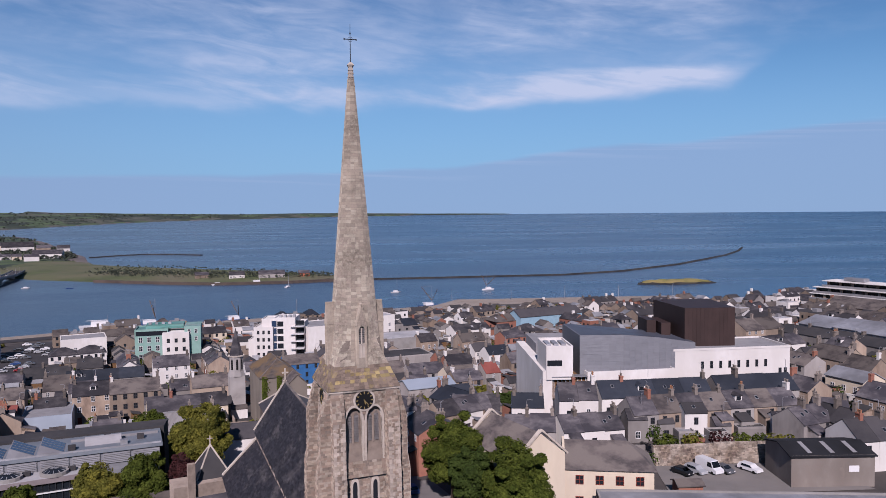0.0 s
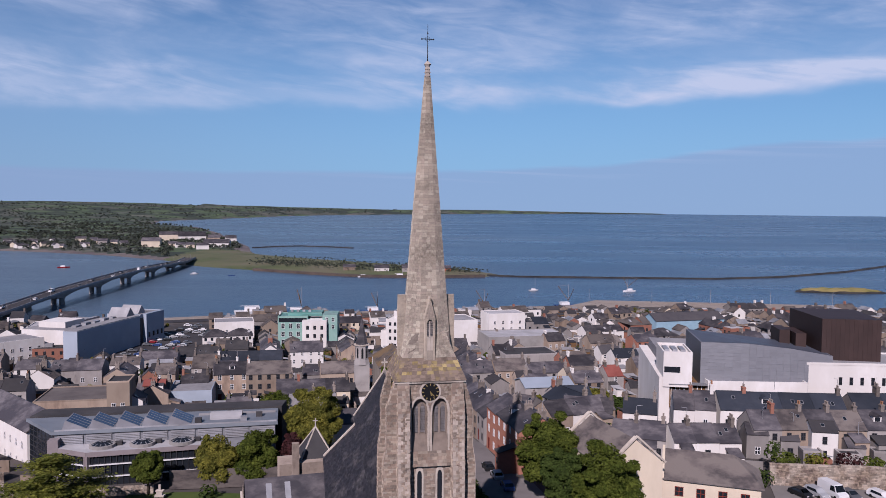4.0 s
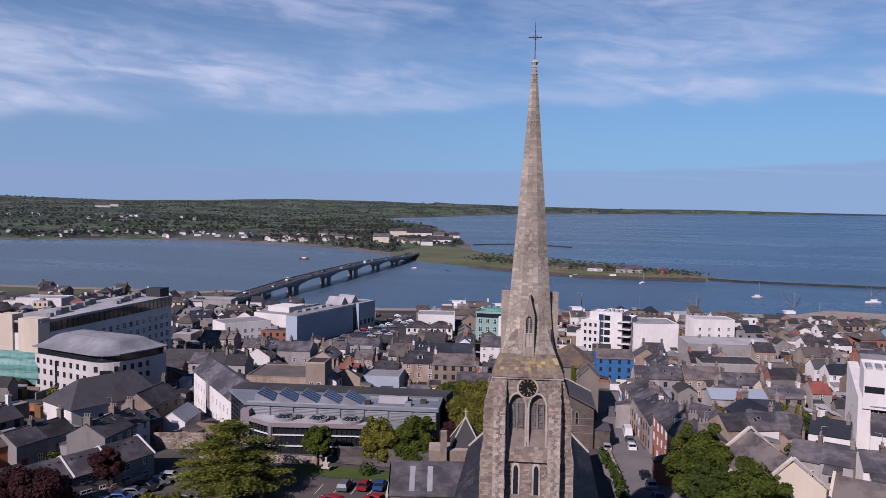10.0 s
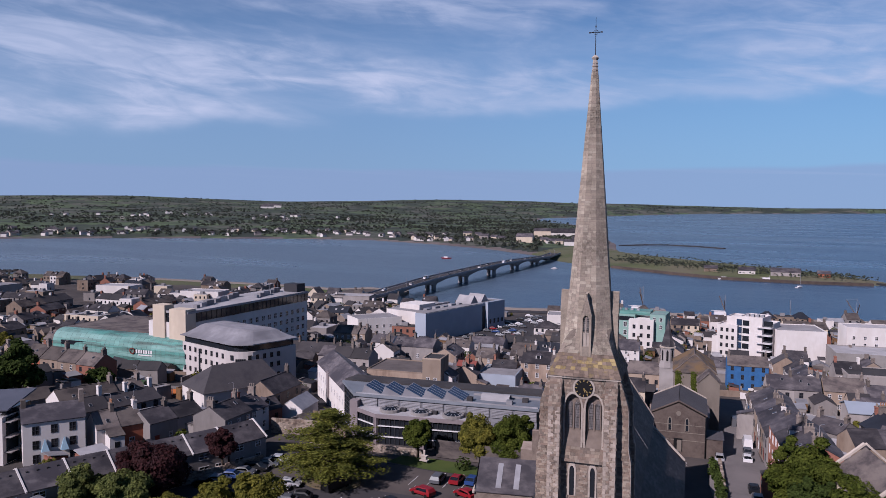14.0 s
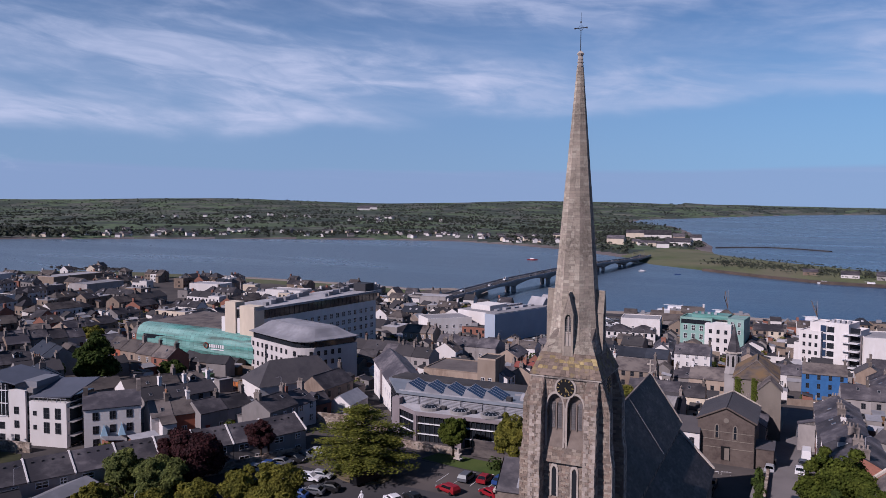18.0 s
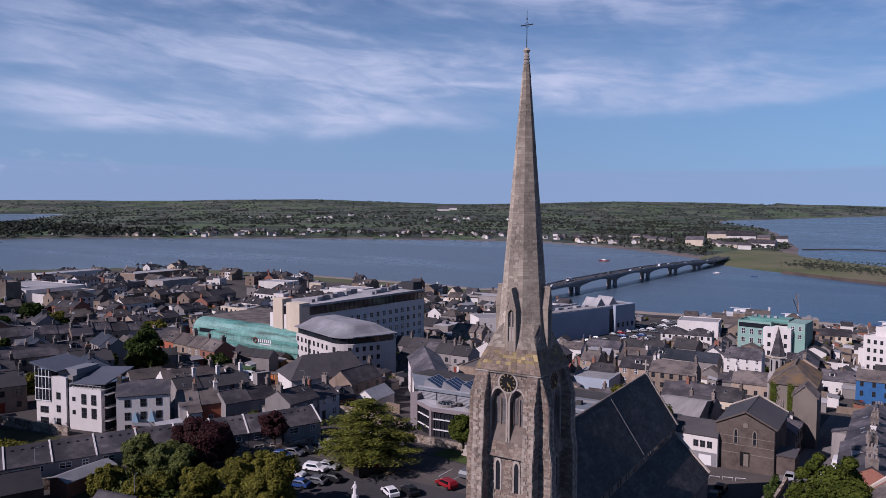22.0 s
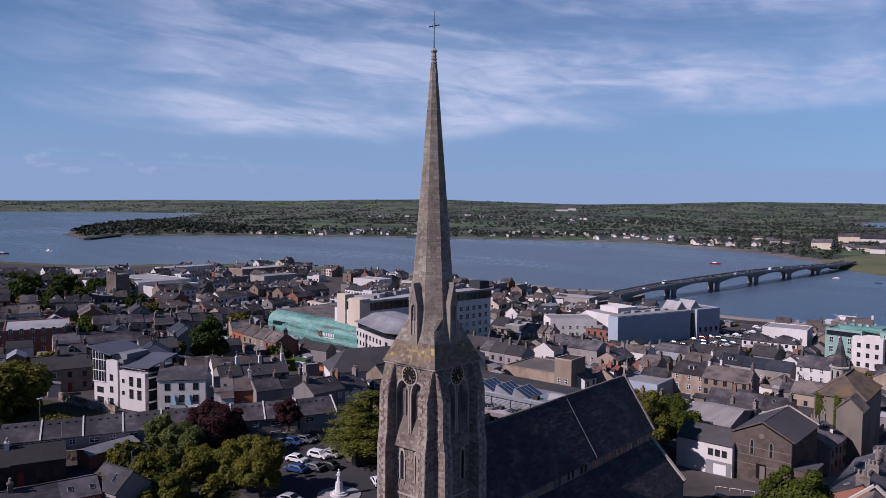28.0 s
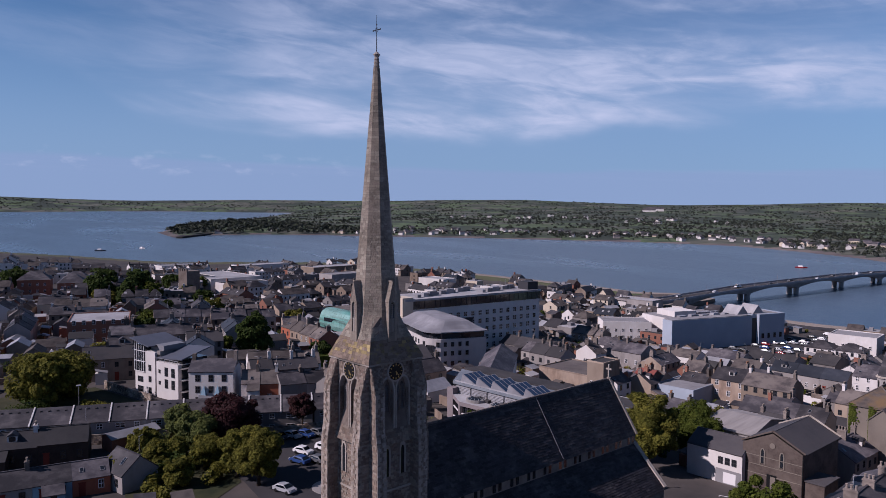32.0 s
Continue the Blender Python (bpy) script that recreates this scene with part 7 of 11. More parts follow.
row(-218.8, 42.3, 80, 6.8, 8.0, 5.5, 8.0, 1, "tan", "slate")
row(-163.2, 22.5, 80, 10.8, 8.0, 5.5, 8.0, 2, "grey", "slate_dark")
row(-162.2, 181.5, 12, 10.7, 9.0, 6.0, 8.5, 1, "tan", "slate_brown")
row(-127.3, 129.2, 12, 14.0, 9.0, 6.0, 8.5, 2, "grey,white", "slate")
row(-187.5, 190.8, 12, 15.9, 12.0, 5.0, 8.0, 2, "grey", "slate_dark")
row(-268.5, 257.9, 17, 9.9, 9.0, 5.5, 8.0, 1, "brick", "slate_brown")
row(-253.0, 278.0, 17, 9.6, 9.0, 5.5, 8.0, 1, "cream", "slate_brown")
row(-246.2, 287.7, 17, 5.7, 8.0, 5.0, 7.0, 1, "white", "slate_dark")
row(-78.3, 125.2, 102, 4.6, 8.0, 5.5, 8.0, 1, "tan", "slate")
row(-46.3, 144.4, 12, 5.2, 8.0, 5.0, 7.0, 1, "grey", "slate")
row(-70.7, 167.2, 12, 8.1, 8.0, 5.5, 8.0, 1, "grey", "slate")
row(-359, 61, 83, 20.1, 9.2, 5.0, 7.7, 3, "white", "slate_blue")
row(-237, -24, 354, 6.4, 7.6, 6.5, 9.2, 1, "tan", "slate_brown")
row(217, 249, 19, 25.2, 7.8, 5.3, 8.0, 3, "white", "slate")
row(-360, 232, 16, 21.7, 8.6, 5.4, 8.1, 3, "grey", "slate")
row(-340, 206, 11, 24.6, 8.6, 6.1, 8.8, 3, "white", "slate_dark")
row(-327, 270, 108, 6.6, 8.7, 5.8, 8.5, 1, "tan,white", "slate")
row(-499, 179, 10, 11.9, 7.6, 6.5, 9.2, 2, "grey", "slate_blue")
row(-428, 266, 109, 7.8, 7.6, 5.8, 8.5, 1, "brick", "slate")
row(-426, 140, 101, 15.0, 7.9, 6.4, 9.1, 2, "tan,white", "slate")
row(-341, 285, 16, 6.8, 8.5, 6.5, 9.2, 1, "tan", "slate_brown")
row(-393, 261, 17, 14.3, 9.3, 6.5, 9.2, 2, "white,grey", "slate_blue")
row(-395, 18, 168, 16.5, 9.1, 6.4, 9.1, 2, "white", "slate_brown")
row(42, 336, 17, 22.5, 9.0, 5.8, 8.5, 3, "white", "slate_brown")
row(-595, 26, 167, 7.5, 8.3, 6.4, 9.1, 1, "grey", "slate_dark")
row(-322, 5, 80, 5.8, 9.0, 6.6, 9.3, 1, "white", "slate")
row(-433, 67, 79, 14.6, 9.4, 5.8, 8.5, 2, "tan,white", "slate")
row(-71, 196, 9, 24.6, 7.8, 4.7, 7.4, 3, "grey", "slate_blue")
row(-119, 143, 100, 5.9, 8.5, 6.7, 9.4, 1, "white,grey", "slate_brown")
row(125, 232, 18, 16.3, 8.1, 5.1, 7.8, 2, "white,grey", "slate")
row(176, 290, 19, 23.5, 9.3, 4.6, 7.3, 3, "tan,white", "slate_dark")
row(-398, 69, 77, 22.8, 9.2, 6.6, 9.3, 3, "grey", "slate_dark")
row(29, 225, 284, 15.0, 8.6, 4.8, 7.5, 2, "tan", "slate")
row(-178, 12, 81, 29.2, 8.6, 6.0, 8.7, 4, "tan", "slate")
row(-436, -3, 80, 26.7, 7.7, 5.1, 7.8, 4, "white", "slate")
row(-459, 200, 15, 6.1, 7.9, 5.5, 8.2, 1, "brick", "slate_dark")
row(-300, 309, 110, 23.5, 7.6, 4.7, 7.4, 3, "tan,white", "slate_blue")
row(186, 245, 14, 18.4, 8.5, 4.6, 7.3, 3, "tan", "slate_brown")
row(-264, 127, 10, 11.9, 8.4, 4.9, 7.6, 2, "white", "slate")
row(133, 152, 10, 11.2, 8.2, 6.8, 9.5, 2, "grey", "slate")
row(-195, 5, 351, 6.0, 7.6, 4.6, 7.3, 1, "cream", "slate_blue")
row(-157, 283, 13, 15.5, 8.8, 5.4, 8.1, 2, "tan,white", "slate")
row(-216, 168, 14, 18.1, 9.0, 6.2, 8.9, 3, "white,grey", "slate_brown")
row(-440, 263, 109, 23.2, 8.0, 6.4, 9.1, 4, "tan", "slate_dark")
row(-256, -2, 77, 19.3, 8.4, 6.4, 9.1, 3, "white", "slate_brown")
row(-333, 51, 80, 19.4, 9.3, 6.3, 9.0, 3, "tan", "slate_brown")
row(-499, 126, 9, 23.4, 9.2, 5.3, 8.0, 3, "tan", "slate")
row(266, 253, 18, 28.4, 8.3, 6.7, 9.4, 4, "tan,white", "slate_blue")
row(-409, 160, 101, 26.5, 7.8, 5.2, 7.9, 4, "tan", "slate_brown")
row(116, 152, 16, 7.0, 8.0, 5.1, 7.8, 1, "tan,white", "slate_dark")
row(-201, 215, 14, 8.4, 9.0, 6.4, 9.1, 1, "grey", "slate_brown")
row(-217, 302, 18, 6.4, 8.7, 4.8, 7.5, 1, "white", "slate_dark")
row(180, 313, 19, 18.9, 8.5, 5.1, 7.8, 3, "tan", "slate")
row(-424, 291, 111, 18.4, 9.1, 5.5, 8.2, 3, "white", "slate")
row(-255, 26, 350, 17.4, 9.2, 5.6, 8.3, 3, "brick", "slate_brown")
row(194, 143, 10, 7.1, 9.2, 5.0, 7.7, 1, "tan", "slate_blue")
row(138, 357, 19, 6.9, 8.7, 5.2, 7.9, 1, "tan", "slate")
row(-349, 18, 79, 25.0, 8.4, 5.1, 7.8, 4, "white", "slate")
row(-400, 184, 15, 28.7, 7.5, 5.4, 8.1, 4, "grey", "slate")
row(-540, -30, 169, 5.6, 8.6, 6.6, 9.3, 1, "tan", "slate_brown")
row(-491, 38, 82, 16.6, 9.2, 4.9, 7.6, 3, "grey", "slate")
row(-279, -9, 78, 13.7, 8.6, 5.1, 7.8, 2, "cream", "slate")
row(-109, 302, 20, 19.9, 7.6, 5.3, 8.0, 3, "tan", "slate_brown")
row(-274, 157, 104, 24.0, 8.9, 5.2, 7.9, 3, "white", "slate_blue")
row(126, 339, 285, 15.4, 9.3, 4.7, 7.4, 2, "cream", "slate_brown")
row(105, 167, 14, 12.5, 8.8, 5.8, 8.5, 2, "tan,white", "slate")
row(-490, 55, 349, 11.9, 8.6, 6.0, 8.7, 2, "tan", "slate")
row(-473, 214, 98, 7.4, 8.5, 6.1, 8.8, 1, "tan", "slate_brown")
row(-188, 39, 351, 18.0, 7.6, 5.7, 8.4, 3, "grey", "slate_blue")
row(149, 144, 10, 18.6, 7.5, 5.0, 7.7, 3, "white", "slate")
row(-406, 199, 9, 21.0, 7.7, 6.6, 9.3, 3, "tan", "slate_brown")
row(-192, 19, 349, 11.7, 8.5, 5.6, 8.3, 2, "grey", "slate_blue")
row(-215, -25, 352, 24.7, 7.6, 6.1, 8.8, 3, "grey", "slate")
row(-209, 264, 18, 16.9, 8.3, 5.4, 8.1, 3, "grey", "slate_brown")
row(-199, 134, 15, 15.4, 9.0, 5.3, 8.0, 2, "brick", "slate")
row(-37, 220, 284, 20.8, 8.5, 5.8, 8.5, 3, "tan", "slate")
row(159, 124, 279, 8.3, 8.1, 6.5, 9.2, 1, "tan,white", "slate")
row(-465, 54, 79, 21.1, 7.6, 5.8, 8.5, 3, "tan", "slate")
row(-81, 272, 289, 7.0, 8.1, 6.4, 9.1, 1, "tan,white", "slate_brown")
row(301, 323, 14, 18.8, 8.6, 5.4, 8.1, 3, "tan", "slate_dark")
row(-439, 95, 98, 14.6, 7.6, 6.6, 9.3, 2, "tan", "slate")
row(-189, 246, 103, 6.6, 9.2, 5.1, 7.8, 1, "white,grey", "slate")
row(-527, 181, 15, 17.0, 8.3, 4.7, 7.4, 3, "brick", "slate")
row(-218, 154, 10, 25.4, 8.0, 4.9, 7.6, 4, "white,grey", "slate")
row(-237, 173, 11, 6.4, 7.6, 6.6, 9.3, 1, "brick", "slate_brown")
row(43, 287, 14, 15.3, 9.4, 6.6, 9.3, 2, "grey", "slate_blue")
row(-258, 45, 349, 13.9, 7.6, 6.3, 9.0, 2, "grey", "slate")
row(-19, 198, 12, 12.4, 7.9, 4.6, 7.3, 2, "white,grey", "slate")
row(182, 333, 21, 13.5, 8.2, 4.5, 7.2, 2, "tan,white", "slate_dark")
row(175, 356, 15, 23.3, 9.2, 6.0, 8.7, 4, "grey", "slate_dark")
row(-359, 298, 18, 17.9, 8.2, 4.7, 7.4, 3, "tan,white", "slate")
row(137, 213, 13, 7.7, 7.8, 6.6, 9.3, 1, "white", "slate_blue")
row(-146, -7, 81, 13.5, 8.1, 6.0, 8.7, 2, "tan", "slate_dark")
row(-168, 46, 82, 14.3, 9.2, 5.9, 8.6, 2, "grey", "slate_brown")
row(168, 196, 11, 8.4, 7.5, 5.0, 7.7, 1, "grey", "slate_dark")
row(-413, 36, 354, 16.7, 7.7, 5.2, 7.9, 3, "grey", "slate_blue")
row(-518, -4, 83, 6.8, 7.7, 5.3, 8.0, 1, "white,grey", "slate_brown")
row(27, 313, 288, 17.5, 9.1, 6.5, 9.2, 3, "white,grey", "slate_dark")
row(-84, 311, 16, 6.4, 8.4, 5.7, 8.4, 1, "grey", "slate")
row(194, 214, 283, 18.9, 7.8, 6.3, 9.0, 3, "white,grey", "slate_dark")
row(-382, 133, 105, 7.9, 7.9, 5.2, 7.9, 1, "tan", "slate_blue")
row(-338, 247, 20, 22.9, 8.3, 5.1, 7.8, 3, "white", "slate_brown")
row(-318, 248, 20, 8.2, 8.3, 5.5, 8.2, 1, "cream", "slate")
row(-30, 116, 9, 6.6, 9.2, 5.5, 8.2, 1, "grey", "slate_dark")
row(-70, 324, 19, 14.8, 8.1, 6.0, 8.7, 2, "tan", "slate_brown")
row(-290, 10, 79, 6.6, 7.7, 6.7, 9.4, 1, "tan", "slate")
row(-590, 278, 107, 13.0, 8.1, 6.3, 9.0, 2, "tan", "slate_blue")
row(-462, 100, 105, 13.2, 8.0, 5.9, 8.6, 2, "cream", "slate_blue")
row(-406, 126, 9, 17.3, 8.6, 4.8, 7.5, 3, "tan", "slate_dark")
row(-340, -9, 84, 26.1, 9.3, 5.6, 8.3, 4, "tan", "slate")
row(-421, 81, 11, 15.2, 7.5, 4.5, 7.2, 2, "tan", "slate")
row(4, 294, 288, 6.5, 7.7, 6.5, 9.2, 1, "tan,white", "slate_dark")
row(-187, 293, 19, 8.0, 8.9, 6.3, 9.0, 1, "tan,white", "slate")
row(-312, 96, 13, 6.4, 8.1, 5.1, 7.8, 1, "brick", "slate")
row(209, 337, 284, 24.3, 8.9, 5.7, 8.4, 3, "tan", "slate")
row(-7, 340, 18, 24.1, 8.0, 5.7, 8.4, 3, "tan", "slate_blue")
row(-481, 75, 105, 16.8, 7.8, 5.6, 8.3, 2, "tan,white", "slate_brown")
row(66, 167, 9, 6.2, 9.3, 5.6, 8.3, 1, "tan", "slate")
row(-331, 82, 14, 19.9, 8.9, 6.2, 8.9, 3, "brick", "slate")
row(-444, 117, 10, 22.6, 7.8, 6.6, 9.3, 3, "brick", "slate_brown")
row(-531, 268, 104, 6.4, 7.9, 5.9, 8.6, 1, "grey", "slate_brown")
row(-445, 287, 20, 15.8, 8.4, 5.5, 8.2, 2, "tan", "slate")
row(-93, 321, 19, 17.3, 8.4, 6.3, 9.0, 3, "tan", "slate_brown")
row(-269, -29, 168, 16.2, 8.3, 5.8, 8.5, 2, "white", "slate_brown")
row(-507, 286, 13, 5.6, 8.8, 5.1, 7.8, 1, "white", "slate")
row(125, 323, 15, 26.9, 7.6, 4.9, 7.6, 4, "grey", "slate_blue")
row(272, 272, 16, 16.6, 7.6, 5.4, 8.1, 3, "cream", "slate")
row(-361, -26, 77, 6.8, 8.5, 5.2, 7.9, 1, "grey", "slate_brown")
row(-533, 158, 9, 20.8, 8.2, 5.6, 8.3, 3, "tan", "slate_brown")
row(-321, 179, 10, 19.6, 8.4, 4.9, 7.6, 3, "white", "slate")
row(-578, 17, 78, 31.7, 7.9, 6.0, 8.7, 4, "white", "slate_brown")
row(-250, 242, 108, 23.3, 9.2, 5.2, 7.9, 4, "cream", "slate_brown")
row(216, 263, 20, 19.8, 8.0, 6.7, 9.4, 3, "grey", "slate")
row(-271, 189, 8, 5.5, 8.3, 5.7, 8.4, 1, "tan,white", "slate")
row(-375, 307, 14, 7.4, 8.2, 6.0, 8.7, 1, "grey", "slate")
row(-298, 257, 104, 16.5, 8.8, 6.4, 9.1, 2, "brick", "slate")
row(-456, 2, 83, 24.3, 8.3, 5.5, 8.2, 3, "tan", "slate_brown")
row(-233, 97, 15, 6.6, 7.9, 5.6, 8.3, 1, "brick", "slate_brown")
row(-323, 24, 80, 6.3, 9.3, 6.2, 8.9, 1, "tan,white", "slate_brown")
row(23, 352, 20, 6.3, 7.5, 5.9, 8.6, 1, "grey", "slate_brown")
row(-50, 108, 9, 6.4, 9.0, 4.9, 7.6, 1, "white,grey", "slate")
row(-480, 112, 105, 11.1, 8.3, 6.1, 8.8, 2, "tan", "slate_dark")
row(4, 310, 18, 18.6, 8.8, 5.8, 8.5, 3, "cream", "slate_brown")
row(-548, -5, 169, 6.2, 9.0, 5.0, 7.7, 1, "white", "slate")
row(-582, 170, 102, 5.5, 8.7, 5.1, 7.8, 1, "brick", "slate_dark")
row(11, 188, 282, 23.8, 8.9, 5.4, 8.1, 3, "white,grey", "slate")
row(-526, 143, 101, 19.1, 7.8, 6.8, 9.5, 3, "white,grey", "slate")
row(270, 311, 19, 20.6, 7.7, 6.6, 9.3, 3, "white", "slate")
row(-403, 279, 105, 5.8, 8.0, 5.2, 7.9, 1, "grey", "slate_brown")
row(186, 275, 15, 17.7, 8.5, 5.6, 8.3, 3, "tan", "slate_dark")
row(-457, 237, 20, 12.2, 7.6, 4.6, 7.3, 2, "white", "slate")
row(-244, 304, 16, 5.5, 7.6, 5.4, 8.1, 1, "white", "slate_brown")
row(101, 198, 12, 6.0, 8.9, 5.7, 8.4, 1, "white", "slate")
row(-290, 271, 18, 6.3, 7.9, 6.1, 8.8, 1, "white", "slate_dark")
row(-569, 263, 111, 8.1, 8.8, 6.2, 8.9, 1, "cream", "slate")
row(-525, 194, 11, 32.9, 7.8, 5.9, 8.6, 4, "tan", "slate")
row(-480, 201, 11, 15.3, 8.6, 6.0, 8.7, 2, "tan,white", "slate_brown")
row(204, 309, 20, 18.8, 8.2, 4.9, 7.6, 3, "tan", "slate_brown")
row(201, 177, 285, 12.8, 9.3, 6.3, 9.0, 2, "white", "slate_dark")
row(-212, 237, 13, 17.3, 7.6, 5.3, 8.0, 3, "tan", "slate_blue")
row(-575, 243, 109, 6.3, 7.7, 6.4, 9.1, 1, "white", "slate")
row(114, 288, 287, 5.8, 8.9, 6.0, 8.7, 1, "cream", "slate_brown")
row(-296, 215, 16, 6.0, 9.4, 4.7, 7.4, 1, "white", "slate_blue")
row(-587, -15, 170, 13.1, 9.2, 5.6, 8.3, 2, "white", "slate_dark")
row(-509, -20, 171, 18.0, 7.6, 6.4, 9.1, 3, "white", "slate_brown")
row(130, 270, 288, 23.5, 7.5, 6.1, 8.8, 4, "brick", "slate")
row(173, 113, 16, 20.1, 8.8, 5.9, 8.6, 3, "tan,white", "slate_brown")
row(-576, 122, 102, 16.1, 7.6, 5.8, 8.5, 2, "grey", "slate")
row(-383, 67, 79, 16.2, 7.8, 6.3, 9.0, 2, "white,grey", "slate")
row(-378, 270, 111, 7.6, 9.4, 4.8, 7.5, 1, "cream", "slate_blue")
row(304, 303, 15, 7.0, 8.9, 5.1, 7.8, 1, "grey", "slate")
row(-82, 116, 103, 7.1, 9.1, 5.8, 8.5, 1, "white", "slate")
row(-277, 235, 109, 5.9, 8.8, 5.4, 8.1, 1, "tan,white", "slate_brown")
row(137, 301, 14, 8.2, 7.9, 5.9, 8.6, 1, "tan", "slate")
row(-146, 140, 14, 27.3, 9.2, 4.5, 7.2, 4, "grey", "slate_dark")
row(298, 257, 15, 7.6, 7.7, 5.6, 8.3, 1, "grey", "slate_brown")
row(-453, 215, 103, 14.6, 8.5, 6.7, 9.4, 2, "tan", "slate_brown")
row(-152, 18, 346, 7.1, 8.8, 5.9, 8.6, 1, "white", "slate_blue")
row(-460, 275, 19, 5.8, 8.2, 5.1, 7.8, 1, "brick", "slate_blue")
row(12, 344, 14, 6.0, 8.2, 4.6, 7.3, 1, "white", "slate_brown")
row(46, 231, 15, 7.9, 8.8, 6.7, 9.4, 1, "tan", "slate")
row(21, 241, 17, 6.6, 8.2, 5.8, 8.5, 1, "tan", "slate_brown")
row(213, 282, 287, 11.1, 8.2, 6.7, 9.4, 2, "tan,white", "slate")
row(-367, 114, 10, 6.1, 7.8, 4.9, 7.6, 1, "tan,white", "slate")
row(212, 162, 12, 16.6, 9.0, 5.3, 8.0, 2, "grey", "slate")
row(-385, 223, 104, 8.2, 8.0, 4.5, 7.2, 1, "grey", "slate")
row(151, 237, 17, 13.6, 8.0, 5.8, 8.5, 2, "tan", "slate_brown")
row(-550, 73, 100, 22.2, 8.3, 5.7, 8.4, 3, "white,grey", "slate")
row(-314, 209, 102, 23.6, 9.4, 5.4, 8.1, 3, "brick", "slate_brown")
row(251, 311, 287, 8.1, 7.6, 6.1, 8.8, 1, "grey", "slate")
row(-181, 275, 20, 7.2, 8.7, 5.4, 8.1, 1, "tan,white", "slate")
row(-422, 109, 11, 7.9, 7.6, 5.9, 8.6, 1, "tan", "slate")
row(-35, 128, 13, 20.0, 7.9, 6.1, 8.8, 3, "cream", "slate")
row(-291, 151, 10, 19.8, 8.3, 5.6, 8.3, 3, "cream", "slate")
row(96, 334, 21, 12.7, 8.7, 5.6, 8.3, 2, "tan", "slate")
row(267, 334, 14, 6.1, 7.9, 6.2, 8.9, 1, "tan", "slate")
row(-475, 178, 105, 22.3, 8.7, 5.0, 7.7, 3, "grey", "slate")
row(-232, 122, 101, 23.6, 7.9, 5.9, 8.6, 3, "tan", "slate")
row(-572, 200, 14, 17.1, 8.0, 6.2, 8.9, 3, "white,grey", "slate_brown")
row(-83, 299, 17, 27.7, 8.7, 5.2, 7.9, 4, "grey", "slate_brown")
row(-419, 19, 78, 21.4, 9.4, 5.4, 8.1, 3, "cream", "slate_brown")
row(-325, 317, 15, 7.2, 8.6, 5.8, 8.5, 1, "brick", "slate_brown")
row(-293, 27, 80, 17.1, 8.3, 6.7, 9.4, 3, "tan,white", "slate")
row(-450, 75, 100, 13.9, 8.3, 6.7, 9.4, 2, "tan", "slate")
row(-594, 185, 10, 25.2, 9.2, 5.2, 7.9, 4, "tan,white", "slate_dark")
row(-530, 103, 10, 21.8, 8.0, 6.3, 9.0, 3, "white", "slate_brown")
row(9, 277, 15, 5.8, 7.6, 5.9, 8.6, 1, "brick", "slate")
row(115, 305, 17, 7.1, 7.7, 4.8, 7.5, 1, "white", "slate_brown")
row(216, 230, 11, 25.2, 7.8, 4.6, 7.3, 3, "white", "slate_dark")
row(162, 336, 289, 6.1, 7.8, 6.3, 9.0, 1, "white", "slate_brown")
row(119, 174, 13, 11.3, 8.3, 5.8, 8.5, 2, "white", "slate")
row(-537, 116, 13, 16.5, 8.1, 5.9, 8.6, 2, "tan,white", "slate")
row(118, 197, 11, 6.1, 8.6, 4.6, 7.3, 1, "grey", "slate_brown")
row(122, 121, 16, 18.6, 9.0, 5.0, 7.7, 3, "brick", "slate")
row(198, 262, 15, 5.6, 8.7, 6.2, 8.9, 1, "white", "slate")
row(-318, 299, 110, 20.3, 8.0, 6.2, 8.9, 3, "grey", "slate")
row(-63, 300, 285, 6.6, 8.6, 6.5, 9.2, 1, "grey", "slate_dark")
row(-484, 234, 106, 19.9, 7.7, 5.1, 7.8, 3, "cream", "slate_brown")
row(-535, 251, 106, 17.8, 8.0, 4.6, 7.3, 3, "grey", "slate_brown")
row(-214, 219, 99, 8.2, 7.9, 5.9, 8.6, 1, "white,grey", "slate_brown")
row(-127, 35, 77, 19.5, 9.1, 4.6, 7.3, 3, "white,grey", "slate_brown")
row(-285, 220, 101, 8.3, 8.2, 6.3, 9.0, 1, "white,grey", "slate")
row(328, 283, 16, 17.6, 9.3, 5.2, 7.9, 3, "white,grey", "slate_brown")
row(306, 347, 16, 25.0, 8.8, 5.5, 8.2, 3, "white,grey", "slate")
row(243, 238, 288, 26.5, 8.7, 5.4, 8.1, 4, "white", "slate_brown")
row(-446, 22, 170, 6.1, 8.4, 5.0, 7.7, 1, "white", "slate")
row(226, 353, 20, 23.2, 7.9, 5.5, 8.2, 4, "tan", "slate_brown")
row(151, 269, 19, 6.8, 8.1, 5.3, 8.0, 1, "grey", "slate")
row(248, 276, 283, 7.7, 7.7, 6.4, 9.1, 1, "white,grey", "slate")
row(235, 191, 10, 7.7, 9.3, 5.6, 8.3, 1, "tan,white", "slate")
row(-549, 216, 14, 14.2, 8.1, 6.4, 9.1, 2, "grey", "slate_brown")
row(-489, 269, 16, 16.9, 7.7, 6.5, 9.2, 3, "tan,white", "slate_brown")
row(255, 205, 11, 8.2, 9.4, 5.1, 7.8, 1, "tan", "slate_brown")
row(-35, 315, 19, 8.0, 7.6, 5.0, 7.7, 1, "white", "slate_brown")
row(-69, 221, 104, 24.2, 7.7, 5.6, 8.3, 3, "white", "slate")
